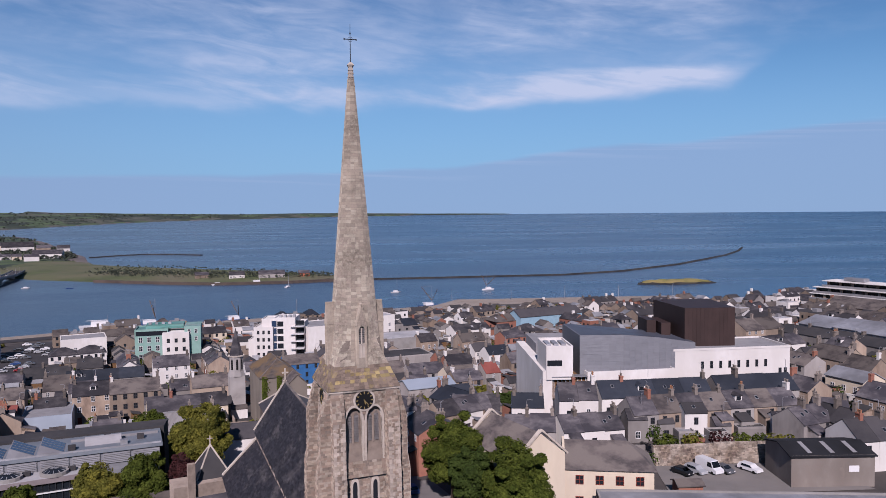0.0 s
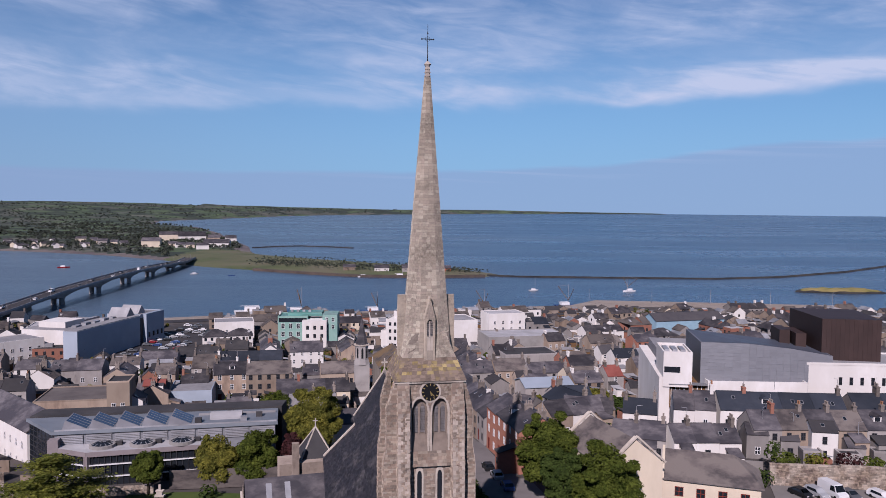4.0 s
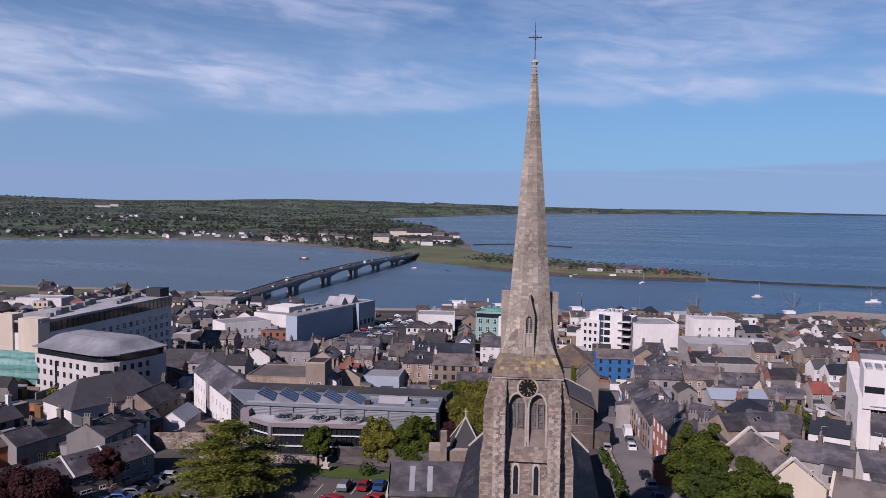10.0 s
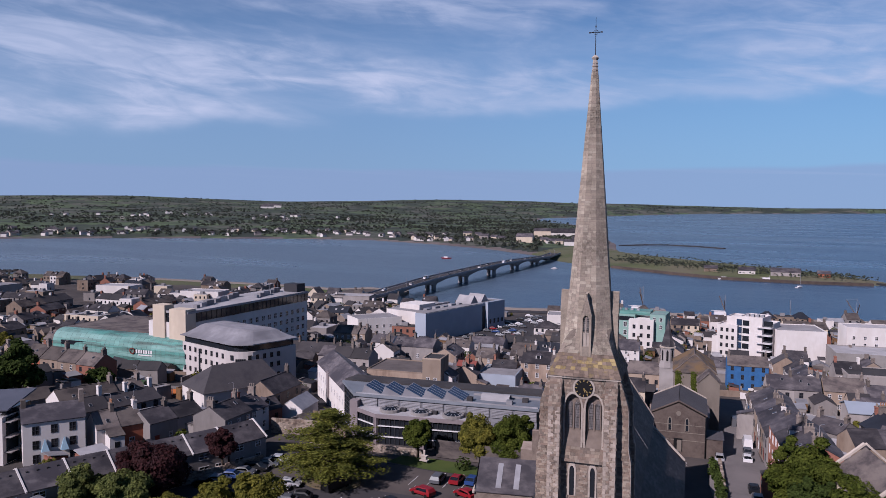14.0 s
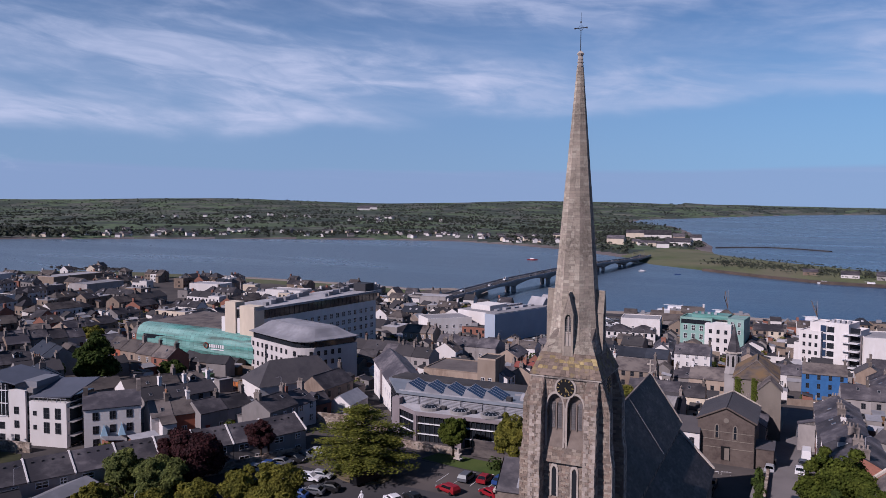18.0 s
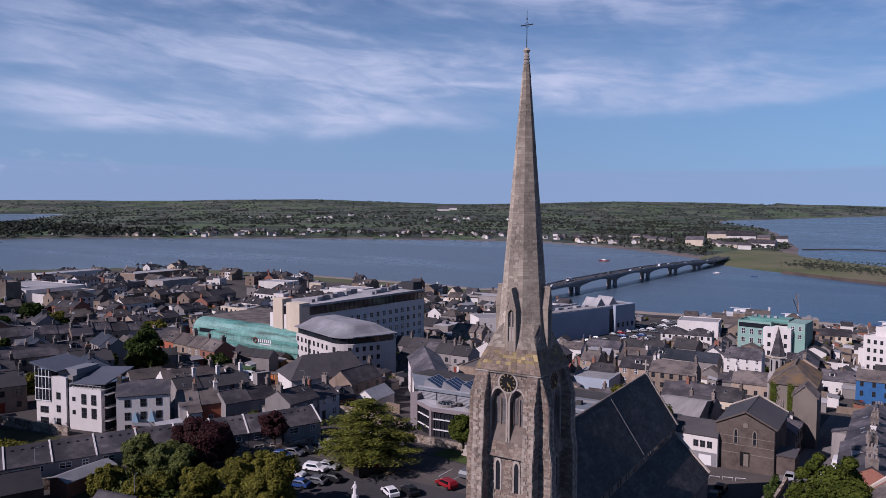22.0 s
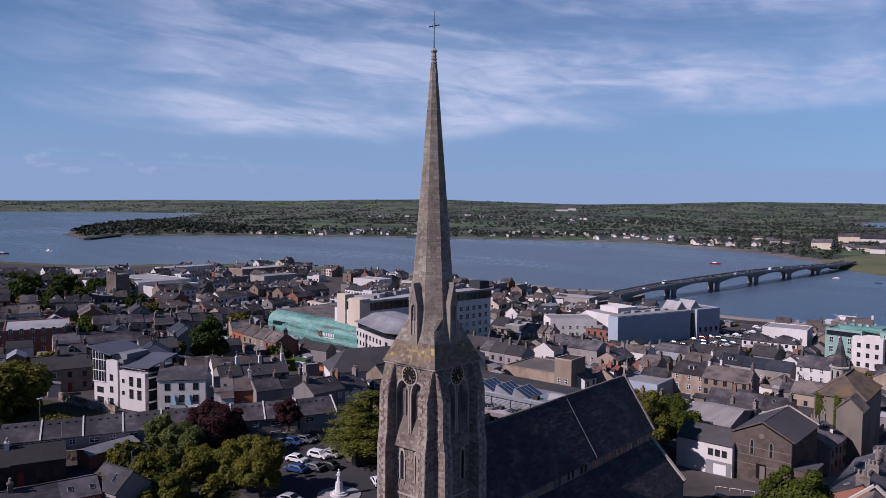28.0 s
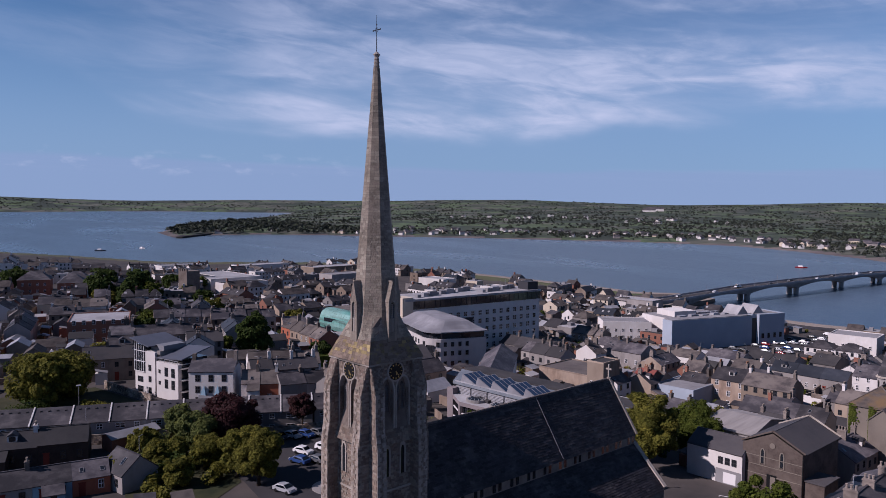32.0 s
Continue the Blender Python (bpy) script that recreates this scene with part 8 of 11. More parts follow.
row(-241, 139, 12, 12.9, 8.4, 4.7, 7.4, 2, "white,grey", "slate")
row(-292, -7, 84, 5.7, 8.5, 6.3, 9.0, 1, "grey", "slate")
row(4, 206, 281, 7.8, 8.0, 6.4, 9.1, 1, "tan", "slate_dark")
row(135, 186, 15, 15.5, 8.0, 5.2, 7.9, 2, "cream", "slate_dark")
row(-428, -28, 78, 8.3, 9.2, 6.4, 9.1, 1, "cream", "slate")
shed("white_block", -1.9, 242.7, -13.0, 17, 18.3, 18, 13.0, "white", "flat_grey", "tall blank white quayside store", 0.0, 0, 1)
shed("white_block", 22.1, 273.2, -13.0, 17, 18.2, 12, 12.0, "white", "flat_pale", "white modern house of flat-roofed cubes", 0.0, 4, 3)
shed("flat_roofed_building", 19.2, 225.0, -11.8, 12, 33.9, 18, 8.0, "concrete", "flat_pale", "wide shop block with a pale flat roof", 0.0, 6, 1)
shed("flat_roofed_building", 23.3, 188.3, -9.8, 12, 19.9, 14, 6.0, "grey", "flat_dark", "low block with a black flat roof", 0.0, 0, 1)
shed("low_building", 102.0, 277.9, -12.0, 17, 38.1, 12, 8.0, "lightblue", "slate_dark", "pale blue rendered hall with a dark roof", 3.0, 5, 1)
shed("low_building", 24.3, 128.2, -6.3, 12, 14.2, 10, 5.5, "grey", "bluegrey", "low store with a pale blue metal roof", 1.5, 0, 1)
shed("flat_roofed_building", -167.3, 194.8, -11.6, 56, 21.0, 14, 8.4, "white", "flat_grey", "off-white building with a row of arched windows", 0.0, 6, 2)
shed("white_block", -185.0, 251.6, -13.0, 17, 19.1, 18, 7.0, "white", "flat_pale", "white store with a pale flat roof", 0.0, 0, 1)
shed("flat_roofed_building", -101.1, 105.5, -7.2, 12, 18.4, 16, 6.5, "tan", "brown_felt", "flat-roofed tan shop block", 0.0, 5, 1)
shed("flat_roofed_building", -84.0, 108.8, -7.2, 12, 5.5, 8, 11.0, "tan", "flat_dark", "square tan rendered tower block", 0.0, 2, 2)
shed("white_block", -103.2, 258.2, -13.0, 17, 17.6, 14, 9.0, "white", "flat_grey", "white flat-roofed harbour office", 0.0, 5, 2)
shed("flat_roofed_building", -75.3, 126.7, -8.1, 12, 11.9, 14, 5.0, "bluegrey", "flat_grey", "low yard block with grey metal roofs", 0.0, 0, 1)
shed("low_building", 176.5, 169.5, -0.7, 282, 17.2, 18, 7.0, "metal", "metal", "industrial shed with a pale metal roof", 2.5, 0, 1)
shed("low_building", 179.1, 154.6, 0.0, 282, 16.2, 18, 7.0, "metal", "metal", "industrial shed with a pale metal roof", 2.5, 0, 1)
shed("low_building", 179.6, 143.0, 0.0, 282, 18.5, 18, 7.0, "metal", "metal", "industrial shed with a pale metal roof", 2.5, 0, 1)
shed("low_building", 132.2, 98.2, 0.0, 282, 11.2, 8, 4.5, "cream", "metal", "low cream shop with a glazed hipped roof", 2.0, 3, 1)
shed("flat_roofed_building", -197.3, -12.8, 0.0, 80, 18.9, 22, 8.0, "brick", "flat_pale", "red-brick block with a pale flat roof", 0.0, 6, 3)
shed("white_block", -411.7, 66.8, -8.3, 102, 27.5, 34, 8.0, "white", "flat_dark", "long white warehouse with a dark roof", 0.0, 0, 1)
shed("flat_roofed_building", -499.3, 194.5, -13.0, 102, 44.0, 18, 8.0, "tan", "flat_pale", "tan warehouse with a pale flat roof", 0.0, 6, 1)
shed("white_block", -554.2, 150.8, -13.0, 102, 52.6, 16, 7.0, "white", "flat_pale", "long low white warehouse by the shore", 0.0, 0, 1)
shed("flat_roofed_building", -426.4, 179.1, -13.0, 102, 29.2, 16, 9.0, "grey", "flat_grey", "grey three-storey office block", 0.0, 5, 2)
shed("white_block", -333.2, 243.7, -13.0, 17, 25.3, 14, 7.0, "white", "flat_pale", "white flat-roofed store with few windows", 0.0, 4, 1)
shed("white_block", -400.5, 235.9, -13.0, 17, 24.0, 14, 7.0, "white", "flat_pale", "white flat-roofed store with few windows", 0.0, 4, 1)
shed("flat_roofed_building", -251.6, 282.2, -13.0, 17, 26.1, 14, 6.0, "grey", "flat_pale", "low riverside store with a pale roof", 0.0, 0, 1)
shed("white_block", -534.9, 84.1, -10.4, 102, 33.6, 16, 8.0, "white", "flat_grey", "white riverside warehouse with dark roof", 0.0, 5, 1)


shed("white_block", -448.0, 74.0, -8.6, 14, 50.0, 36, 8.0, "white", "flat_pale", "large white warehouse with a pale flat roof", 0.0, 0, 1)
shed("white_block", -396.0, 88.0, -8.6, 14, 12.0, 30, 6.5, "white", "flat_dark", "white warehouse wing with a dark roof", 0.0, 0, 1)
for x, y, turn, w in ((-366, -12, 80, 15), (-351, 4, 80, 13), (-339, 14, 80, 13), (-372, 8, 80, 14)):
    hipped = thing("hipped_house", x, y, ground_z(x, y), turn, "red-brick three-storey house with a hipped grey slate roof", "house", "hipped brick houses")
    slab_box(hipped, "wall", "brick", -w / 2, -6, -3, w / 2, 6, 7.6)
    me = Mesh()
    me.add([(-w / 2 - 0.5, -6.5, 7.5), (w / 2 + 0.5, -6.5, 7.5), (w / 2 + 0.5, 6.5, 7.5), (-w / 2 - 0.5, 6.5, 7.5), (-w / 2 + 5, 0, 11.6), (w / 2 - 5, 0, 11.6)], [(0, 1, 5, 4), (1, 2, 5), (2, 3, 4, 5), (3, 0, 4), (0, 3, 2, 1)])
    part("roof", me, M["slate"], hipped, "hipped grey slate roof")
    windows(hipped, "front", w, 12, 0.8, w - 0.8, 4, (1.0, 4.4), 1.1, 1.5, base=pose(-w / 2, -6, 0))
for x, y, turn, wall_ in ((-274, 300, 100, "cream"), (-262, 303, 10, "grey")):
    cottage = thing("riverside_cottage", x, y, ground_z(x, y), turn, {"cream": "cream", "grey": "dark grey"}[wall_] + " gabled cottage by the bridge", "house")
    me = Mesh()
    me.add([(-4, -3.5, -3), (4, -3.5, -3), (4, 3.5, -3), (-4, 3.5, -3), (-4, -3.5, 4.6), (4, -3.5, 4.6), (4, 3.5, 4.6), (-4, 3.5, 4.6), (-4, 0, 8.0), (4, 0, 8.0)], [(0, 1, 5, 4), (2, 3, 7, 6), (1, 2, 6, 9, 5), (3, 0, 4, 8, 7)])
    part("wall", me, M[wall_], cottage)
    for e in (-1, 1):
        me = Mesh()
        q = [(-4.2, e * 3.8, 4.3), (4.2, e * 3.8, 4.3), (4.2, 0, 8.15), (-4.2, 0, 8.15)]
        me.slab(q if e < 0 else q[::-1], 0.16)
        part("roof_slope", me, M["slate"], cottage)
    windows(cottage, "front", 8, 7, 0.6, 7.4, 2, (0.9,), 1.0, 1.2, base=pose(-4, -3.5, 0))

# lamp posts along the mole
for x, y in ((96, 417), (138, 419), (176, 417), (214, 413), (252, 408)):
    lp = thing("street_lamp", x, y, -12.85, 0, "tall grey steel lamp post on the stone mole", "street lamp", "lamps on the mole")
    me = Mesh()
    me.tube([(0, 0, 0), (0, 0, 9.0), (0.9, 0, 9.4)], 0.14, 6, 0, 0.09)
    part("post", me, M["metal"], lp)


# ---- trees and hedges ----
TR = random.Random(11)


def leaves(me, centre, radius, count, size, squash=1.0, shell=0.55):
    """Scatters small bent leaf tufts through an uneven lobe."""
    cx, cy, cz = centre
    for _ in range(count):
        while True:
            d = Vector((TR.gauss(0, 1), TR.gauss(0, 1), TR.gauss(0, 1)))
            if d.length > 0.1:
                break
        d.normalize()
        r = radius * (shell + (1 - shell) * TR.random() ** 0.5) * (0.86 + 0.28 * noise.noise(d * 1.7 + Vector(centre)))
        p = Vector((cx + d.x * r, cy + d.y * r, cz + d.z * r * squash))
        s = size * (0.6 + 0.8 * TR.random())
        n = (d + Vector((TR.random() - 0.5, TR.random() - 0.5, TR.random() - 0.1)) * 1.3).normalized()
        a = n.orthogonal().normalized()
        a = (a * math.cos(TR.random() * 6.28) + n.cross(a) * math.sin(TR.random() * 6.28)) * s
        b = n.cross(a).normalized() * s * 0.8
        m = p + n * s * 0.25
        me.add([p - a, m - b, p + a, m + b], [(0, 1, 2, 3)])


def tree(name, x, y, height, spread, leaf, label, trunk=0.25, density=1.0, lobes=9, low=0.3, size=0.19):
    """A tapered trunk with limbs and a crown of leaf tufts in uneven lobes."""
    z = ground_z(x, y)
    ob = thing(name, x, y, z, TR.random() * 360, label, "tree")
    t = Mesh()
    t.tube([(0, 0, -0.5), (0.1, 0.05, height * 0.3), (0.0, 0.15, height * 0.75)], 0.035 * height, 7, 0, 0.012 * height)
    crown = Mesh()
    mid = height * (low + 1) / 2
    half = height * (1 - low) / 2
    spots = [(0, 0, mid + half * 0.35, 0.62), (0, 0, mid - half * 0.2, 0.75)]
    for k in range(lobes):
        a = 2 * math.pi * (k + TR.random() * 0.7) / lobes
        lev = TR.uniform(-0.6, 0.45)
        rr = spread * 0.58 * math.sqrt(max(0.1, 1 - lev * lev * 0.8))
        spots.append((rr * math.cos(a), rr * math.sin(a), mid + half * lev, TR.uniform(0.38, 0.55)))
        t.tube([(0, 0, height * (0.25 + 0.02 * k)), (rr * 0.5 * math.cos(a), rr * 0.5 * math.sin(a), mid + half * lev * 0.6 - half * 0.15), (rr * math.cos(a), rr * math.sin(a), mid + half * lev)], 0.012 * height, 5, 0, 0.004 * height)
    for k in range(lobes * 2):
        a, lev = TR.random() * 6.283, TR.uniform(-0.75, 0.9)
        rr = spread * TR.uniform(0.66, 0.84) * math.sqrt(max(0.08, 1 - lev * lev))
        spots.append((rr * math.cos(a), rr * math.sin(a), mid + half * lev * 0.92, TR.uniform(0.14, 0.27)))
    for sx, sy, sz, k in spots:
        rad = spread * k
        leaves(crown, (sx, sy, sz), rad, int(density * 62 * rad * rad / (size / 0.34) ** 2 + 60), size, min(1.0, half * 0.9 / spread) if k > 0.6 else 0.8)
    part("trunk", t, M["bark"], ob, smooth=True)
    part("crown", crown, M[leaf], ob)
    return ob


def cedar(x, y, height, spread):
    """A broad cedar: level plates of dark needles on spreading limbs."""
    ob = thing("cedar_tree", x, y, ground_z(x, y), 0, "broad dark-green cedar with level layered branches", "tree")
    t = Mesh()
    t.tube([(0, 0, -0.5), (0.1, 0, height * 0.4), (0, 0.1, height * 0.95)], 0.55, 9, 0, 0.12)
    crown = Mesh()
    for lev in range(11):
        f = lev / 10
        zc = height * (0.22 + 0.76 * f)
        rr = spread * (1 - f ** 1.7) ** 0.6 * (0.8 + 0.3 * TR.random()) + 0.6
        nn = max(3, int(9 * (1 - f)) + 2)
        for k in range(nn):
            a = 2 * math.pi * (k + TR.random() * 0.8) / nn
            reach = rr * TR.uniform(0.55, 1.0)
            tip = Vector((reach * math.cos(a), reach * math.sin(a), zc + TR.uniform(-0.5, 0.4)))
            t.tube([(0, 0, zc - 0.8), tuple(tip * 0.5 + Vector((0, 0, zc * 0.5 - 0.1))), tuple(tip)], 0.09, 5, 0, 0.03)
            for j in range(3):
                q = tip * (0.5 + 0.25 * j)
                for _ in range(110):
                    px = q.x + TR.gauss(0, 0.85)
                    py = q.y + TR.gauss(0, 0.85)
                    pz = tip.z + TR.uniform(-0.22, 0.28) - 0.03 * math.hypot(px - q.x, py - q.y)
                    s = TR.uniform(0.16, 0.34)
                    b = TR.random() * 6.28
                    u, v = Vector((math.cos(b), math.sin(b), TR.uniform(-0.25, 0.25))) * s, Vector((-math.sin(b), math.cos(b), TR.uniform(-0.35, 0.35))) * s * 0.6
                    p = Vector((px, py, pz))
                    crown.add([p - u, p - v, p + u, p + v], [(0, 1, 2, 3)])
    part("trunk", t, M["bark"], ob, smooth=True)
    part("crown", crown, M["leaf_cedar"], ob, "layered plates of cedar needles")


cedar(-55.0, 27.5, 12.5, 9.5)
tree("broadleaf_tree", 19.0, 42.2, 16.4, 5.2, "leaf_green", "tall dense green broadleaf tree beside the street", density=1.5, low=0.1)
tree("broadleaf_tree", 26.0, 29.4, 15.4, 5.7, "leaf_green", "wide dense green broadleaf tree beside the cream hall", density=1.5, low=0.1)
tree("broadleaf_tree", 21.0, 36.4, 12.5, 4.0, "leaf_dark", "dark green broadleaf tree between two larger ones", density=1.3, low=0.1)
tree("lawn_tree", -48.8, 47.0, 8.2, 2.9, "leaf_green", "young green tree on the church lawn", density=1.4, low=0.15)
tree("broadleaf_tree", -38.8, 53.0, 9.5, 4.4, "leaf_olive", "olive-green tree before the library", density=1.3, low=0.08)
tree("broadleaf_tree", -32.0, 54.5, 10.0, 4.8, "leaf_green", "dense green tree before the library", density=1.4, low=0.08)
tree("broadleaf_tree", -24.0, 69.0, 15.5, 6.0, "leaf_olive", "tall olive-green tree behind the church", density=1.4, low=0.15)
tree("copper_beech", -26.5, 59.0, 8.0, 3.8, "leaf_copper", "dark purple beech behind the church", density=1.3, low=0.08)
tree("copper_beech", -73.6, 4.8, 10.6, 6.2, "leaf_copper", "wide dark purple beech by the car park", density=1.4, low=0.08)
tree("copper_beech", -72.9, 19.6, 8.6, 2.9, "leaf_copper", "slim dark purple beech by a terrace", density=1.3, low=0.36)
tree("garden_tree", -80.0, -3.0, 8.5, 3.6, "leaf_grey", "grey-green leafy garden tree", density=1.3, low=0.05)
tree("garden_tree", -71.0, -2.5, 9.0, 4.4, "leaf_grey", "wide grey-green leafy garden tree", density=1.3, low=0.05)
tree("garden_tree", -76.0, -11.0, 5.0, 3.0, "leaf_olive", "low olive-green garden tree by a hedge", density=1.2, low=0.05)
tree("garden_tree", -54.6, 0.6, 9.4, 3.6, "leaf_olive", "upright olive-green tree by parked cars", density=1.3, low=0.05)
tree("garden_tree", -49.0, 2.6, 11.0, 4.4, "leaf_olive", "upright olive-green tree by the statue", density=1.3, low=0.05)
tree("garden_tree", -61.5, -2.5, 7.0, 3.4, "leaf_olive", "low olive-green leafy tree", density=1.2, low=0.05)
tree("garden_tree", -55.8, -9.0, 5.2, 2.8, "leaf_olive", "small yellow-green leafy tree", density=1.2, low=0.05)
tree("garden_tree", -66.0, -9.0, 5.5, 4.2, "leaf_olive", "low spreading olive-green tree", density=1.2, low=0.02)
tree("garden_tree", -63.0, -17.0, 5.0, 3.0, "leaf_olive", "dark olive-green leafy garden tree", density=1.2, low=0.02)
tree("broadleaf_tree", -162.2, 38.2, 14.5, 6.4, "leaf_dark", "large dark green tree among houses", density=1.1, low=0.05, size=0.4)
tree("broadleaf_tree", -126.0, -22.5, 13.0, 9.8, "leaf_olive", "large spreading olive-green tree beside the rough grass", density=1.1, low=0.02, size=0.36)
tree("broadleaf_tree", -324.0, 14.0, 17.0, 8.5, "leaf_dark", "large dark green tree among far houses", density=0.6, low=0.05, size=0.7)
tree("broadleaf_tree", -328.0, 32.0, 17.0, 8.5, "leaf_dark", "large dark green tree among far houses", density=0.6, low=0.05, size=0.7)
tree("broadleaf_tree", -322.0, 62.0, 9.0, 5.5, "leaf_dark", "rounded dark green tree among far houses", density=0.6, low=0.05, size=0.6)
tree("broadleaf_tree", -394.0, -20.0, 12.0, 8.0, "leaf_dark", "wide dark green tree among far houses", density=0.5, low=0.05, size=0.7)
tree("broadleaf_tree", -160.0, -6.0, 8.0, 4.5, "leaf_olive", "olive-green tree beside a white house", density=0.8, low=0.05, size=0.4)
tree("broadleaf_tree", -40.5, 100.0, 10.5, 5.0, "leaf_green", "green tree behind the church gable", density=1.2, low=0.05)
tree("broadleaf_tree", -31.0, 92.0, 9.0, 5.0, "leaf_green", "green tree between old houses", density=1.2, low=0.05)
for k, (x, y, h, s) in enumerate(((-310, 24, 13, 7), (-318, 36, 12, 6), (-300, 12, 9, 6), (-390, 62, 13, 8), (-405, 78, 11, 7), (-275, 55, 9, 6), (-262, 30, 8, 5), (-235, 20, 7, 5), (-250, 85, 7, 5), (-205, 12, 7, 5), (-345, 60, 9, 6), (-190, 95, 6, 4), (-455, 30, 10, 8), (-480, 55, 9, 7), (-150, 5, 7, 4.5), (-160, 60, 5, 4), (-172, 30, 5, 4), (42, 118, 6, 4.5), (46, 108, 5, 3.5), (52, 190, 5, 4), (26, 120, 4.5, 3.5), (30, 105, 4, 3))):
    tree("garden_tree", x, y, h, s, ("leaf_dark", "leaf_green", "leaf_olive")[k % 3], ("dark green", "green", "olive-green")[k % 3] + " tree among the town's houses", density=0.7, low=0.05, size=0.5, lobes=7)


def hedge(pts, half, h, leaf, label, z0=None):
    me = Mesh()
    for (xa, ya), (xb, yb) in zip(pts, pts[1:]):
        n = max(2, int(math.hypot(xb - xa, yb - ya) / 1.1))
        for k in range(n):
            f = (k + 0.5) / n
            x, y = xa + (xb - xa) * f + TR.gauss(0, 0.3), ya + (yb - ya) * f + TR.gauss(0, 0.3)
            leaves(me, (x, y, (ground_z(x, y) if z0 is None else z0) + h * TR.uniform(0.3, 0.6)), half * TR.uniform(0.7, 1.25), 60, 0.3, h / half * 0.6)
    ob = tagged(part("hedge", me, M[leaf], None), label, "hedge")
    return ob


for pts, half, h, leaf, label in (([(61.5, 55.0), (66, 54.6)], 1.5, 2.2, "leaf_green", "bright green hedge over a stone wall"), ([(67.5, 54.8), (71, 54.2)], 1.3, 1.9, "leaf_olive", "brown-green scrub over a stone wall"),
                                  ([(72.5, 54.0), (76, 53.4)], 1.6, 2.0, "leaf_copper", "red-brown shrub over a stone wall"), ([(77.0, 53.2), (82.5, 52.4)], 1.4, 2.1, "leaf_green", "green overgrown hedge over a stone wall"),
                                  ([(84, 52.0), (88, 51.6)], 1.2, 1.6, "leaf_olive", "olive-green scrub over a stone wall"), ([(61, 58.0), (63.5, 57.5)], 1.5, 3.4, "leaf_dark", "dark green bush behind the wall"),
                                  ([(58.2, 53.5), (58.8, 50.5)], 1.3, 2.6, "leaf_dark", "dark ivy-clad bank at the wall's end")):
    hedge(pts, half, h, leaf, label, 3.3 if pts[0][0] > 60.5 else 1.0)
hedge([(-66, 43), (-60, 44.5)], 1.3, 1.8, "leaf_olive", "round shrub by the church wall")
hedge([(9.2, 38), (6.6, 51), (3.4, 66), (1.0, 76)], 0.8, 2.2, "leaf_dark", "dark overgrown hedge inside the street wall")
hedge([(-38.3, 45.0), (-36.8, 45.4)], 1.5, 2.4, "leaf_dark", "dark green round shrub on the lawn")
hedge([(-118, -16), (-108, -12)], 2.2, 2.0, "leaf_olive", "low garden shrubs below the flats")
hedge([(-128, -20), (-115, -30), (-100, -34)], 3.0, 3.0, "leaf_dark", "dark garden shrubs by a wall")

hedge([(-66, 1.5), (-58, -0.5), (-52, -5)], 2.0, 3.0, "leaf_olive", "olive-green undergrowth below the garden trees")
hedge([(-72, -6), (-66, -6.5), (-60, -8)], 2.2, 3.6, "leaf_dark", "dark green undergrowth between garden trees")
hedge([(-78, -8), (-72, -10), (-66, -13)], 1.9, 3.0, "leaf_grey", "grey-green bushes behind a garden shed")
hedge([(-58, -12), (-54, -14), (-50, -12)], 1.6, 2.4, "leaf_olive", "yellow-green bushes by a garden path")
hedge([(-66, -15), (-60, -10)], 1.8, 2.8, "leaf_dark", "dark green bushes beside a slate roof")
hedge([(-82, -2), (-79, -6)], 1.8, 4.0, "leaf_grey", "grey-green bushes by a yard wall")
flat_garden = [(-84, -14), (-70, -16), (-50, -18), (-44, -8), (-52, 0.5), (-66, 3), (-80, 0)]

# woods and hedgerows on the far shore, haze put into their greyed colours
far_wood = {"hazed_leaf": Mesh(), "hazed_leaf_light": Mesh()}


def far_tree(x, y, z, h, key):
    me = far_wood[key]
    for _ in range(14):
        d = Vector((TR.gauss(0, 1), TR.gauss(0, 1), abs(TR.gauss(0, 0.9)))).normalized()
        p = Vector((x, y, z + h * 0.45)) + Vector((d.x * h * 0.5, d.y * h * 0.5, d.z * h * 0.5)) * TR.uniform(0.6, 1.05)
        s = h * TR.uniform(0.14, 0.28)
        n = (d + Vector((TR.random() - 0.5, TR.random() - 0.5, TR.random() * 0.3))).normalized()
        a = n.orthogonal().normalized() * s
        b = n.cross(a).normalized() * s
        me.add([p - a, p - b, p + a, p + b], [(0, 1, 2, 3)])


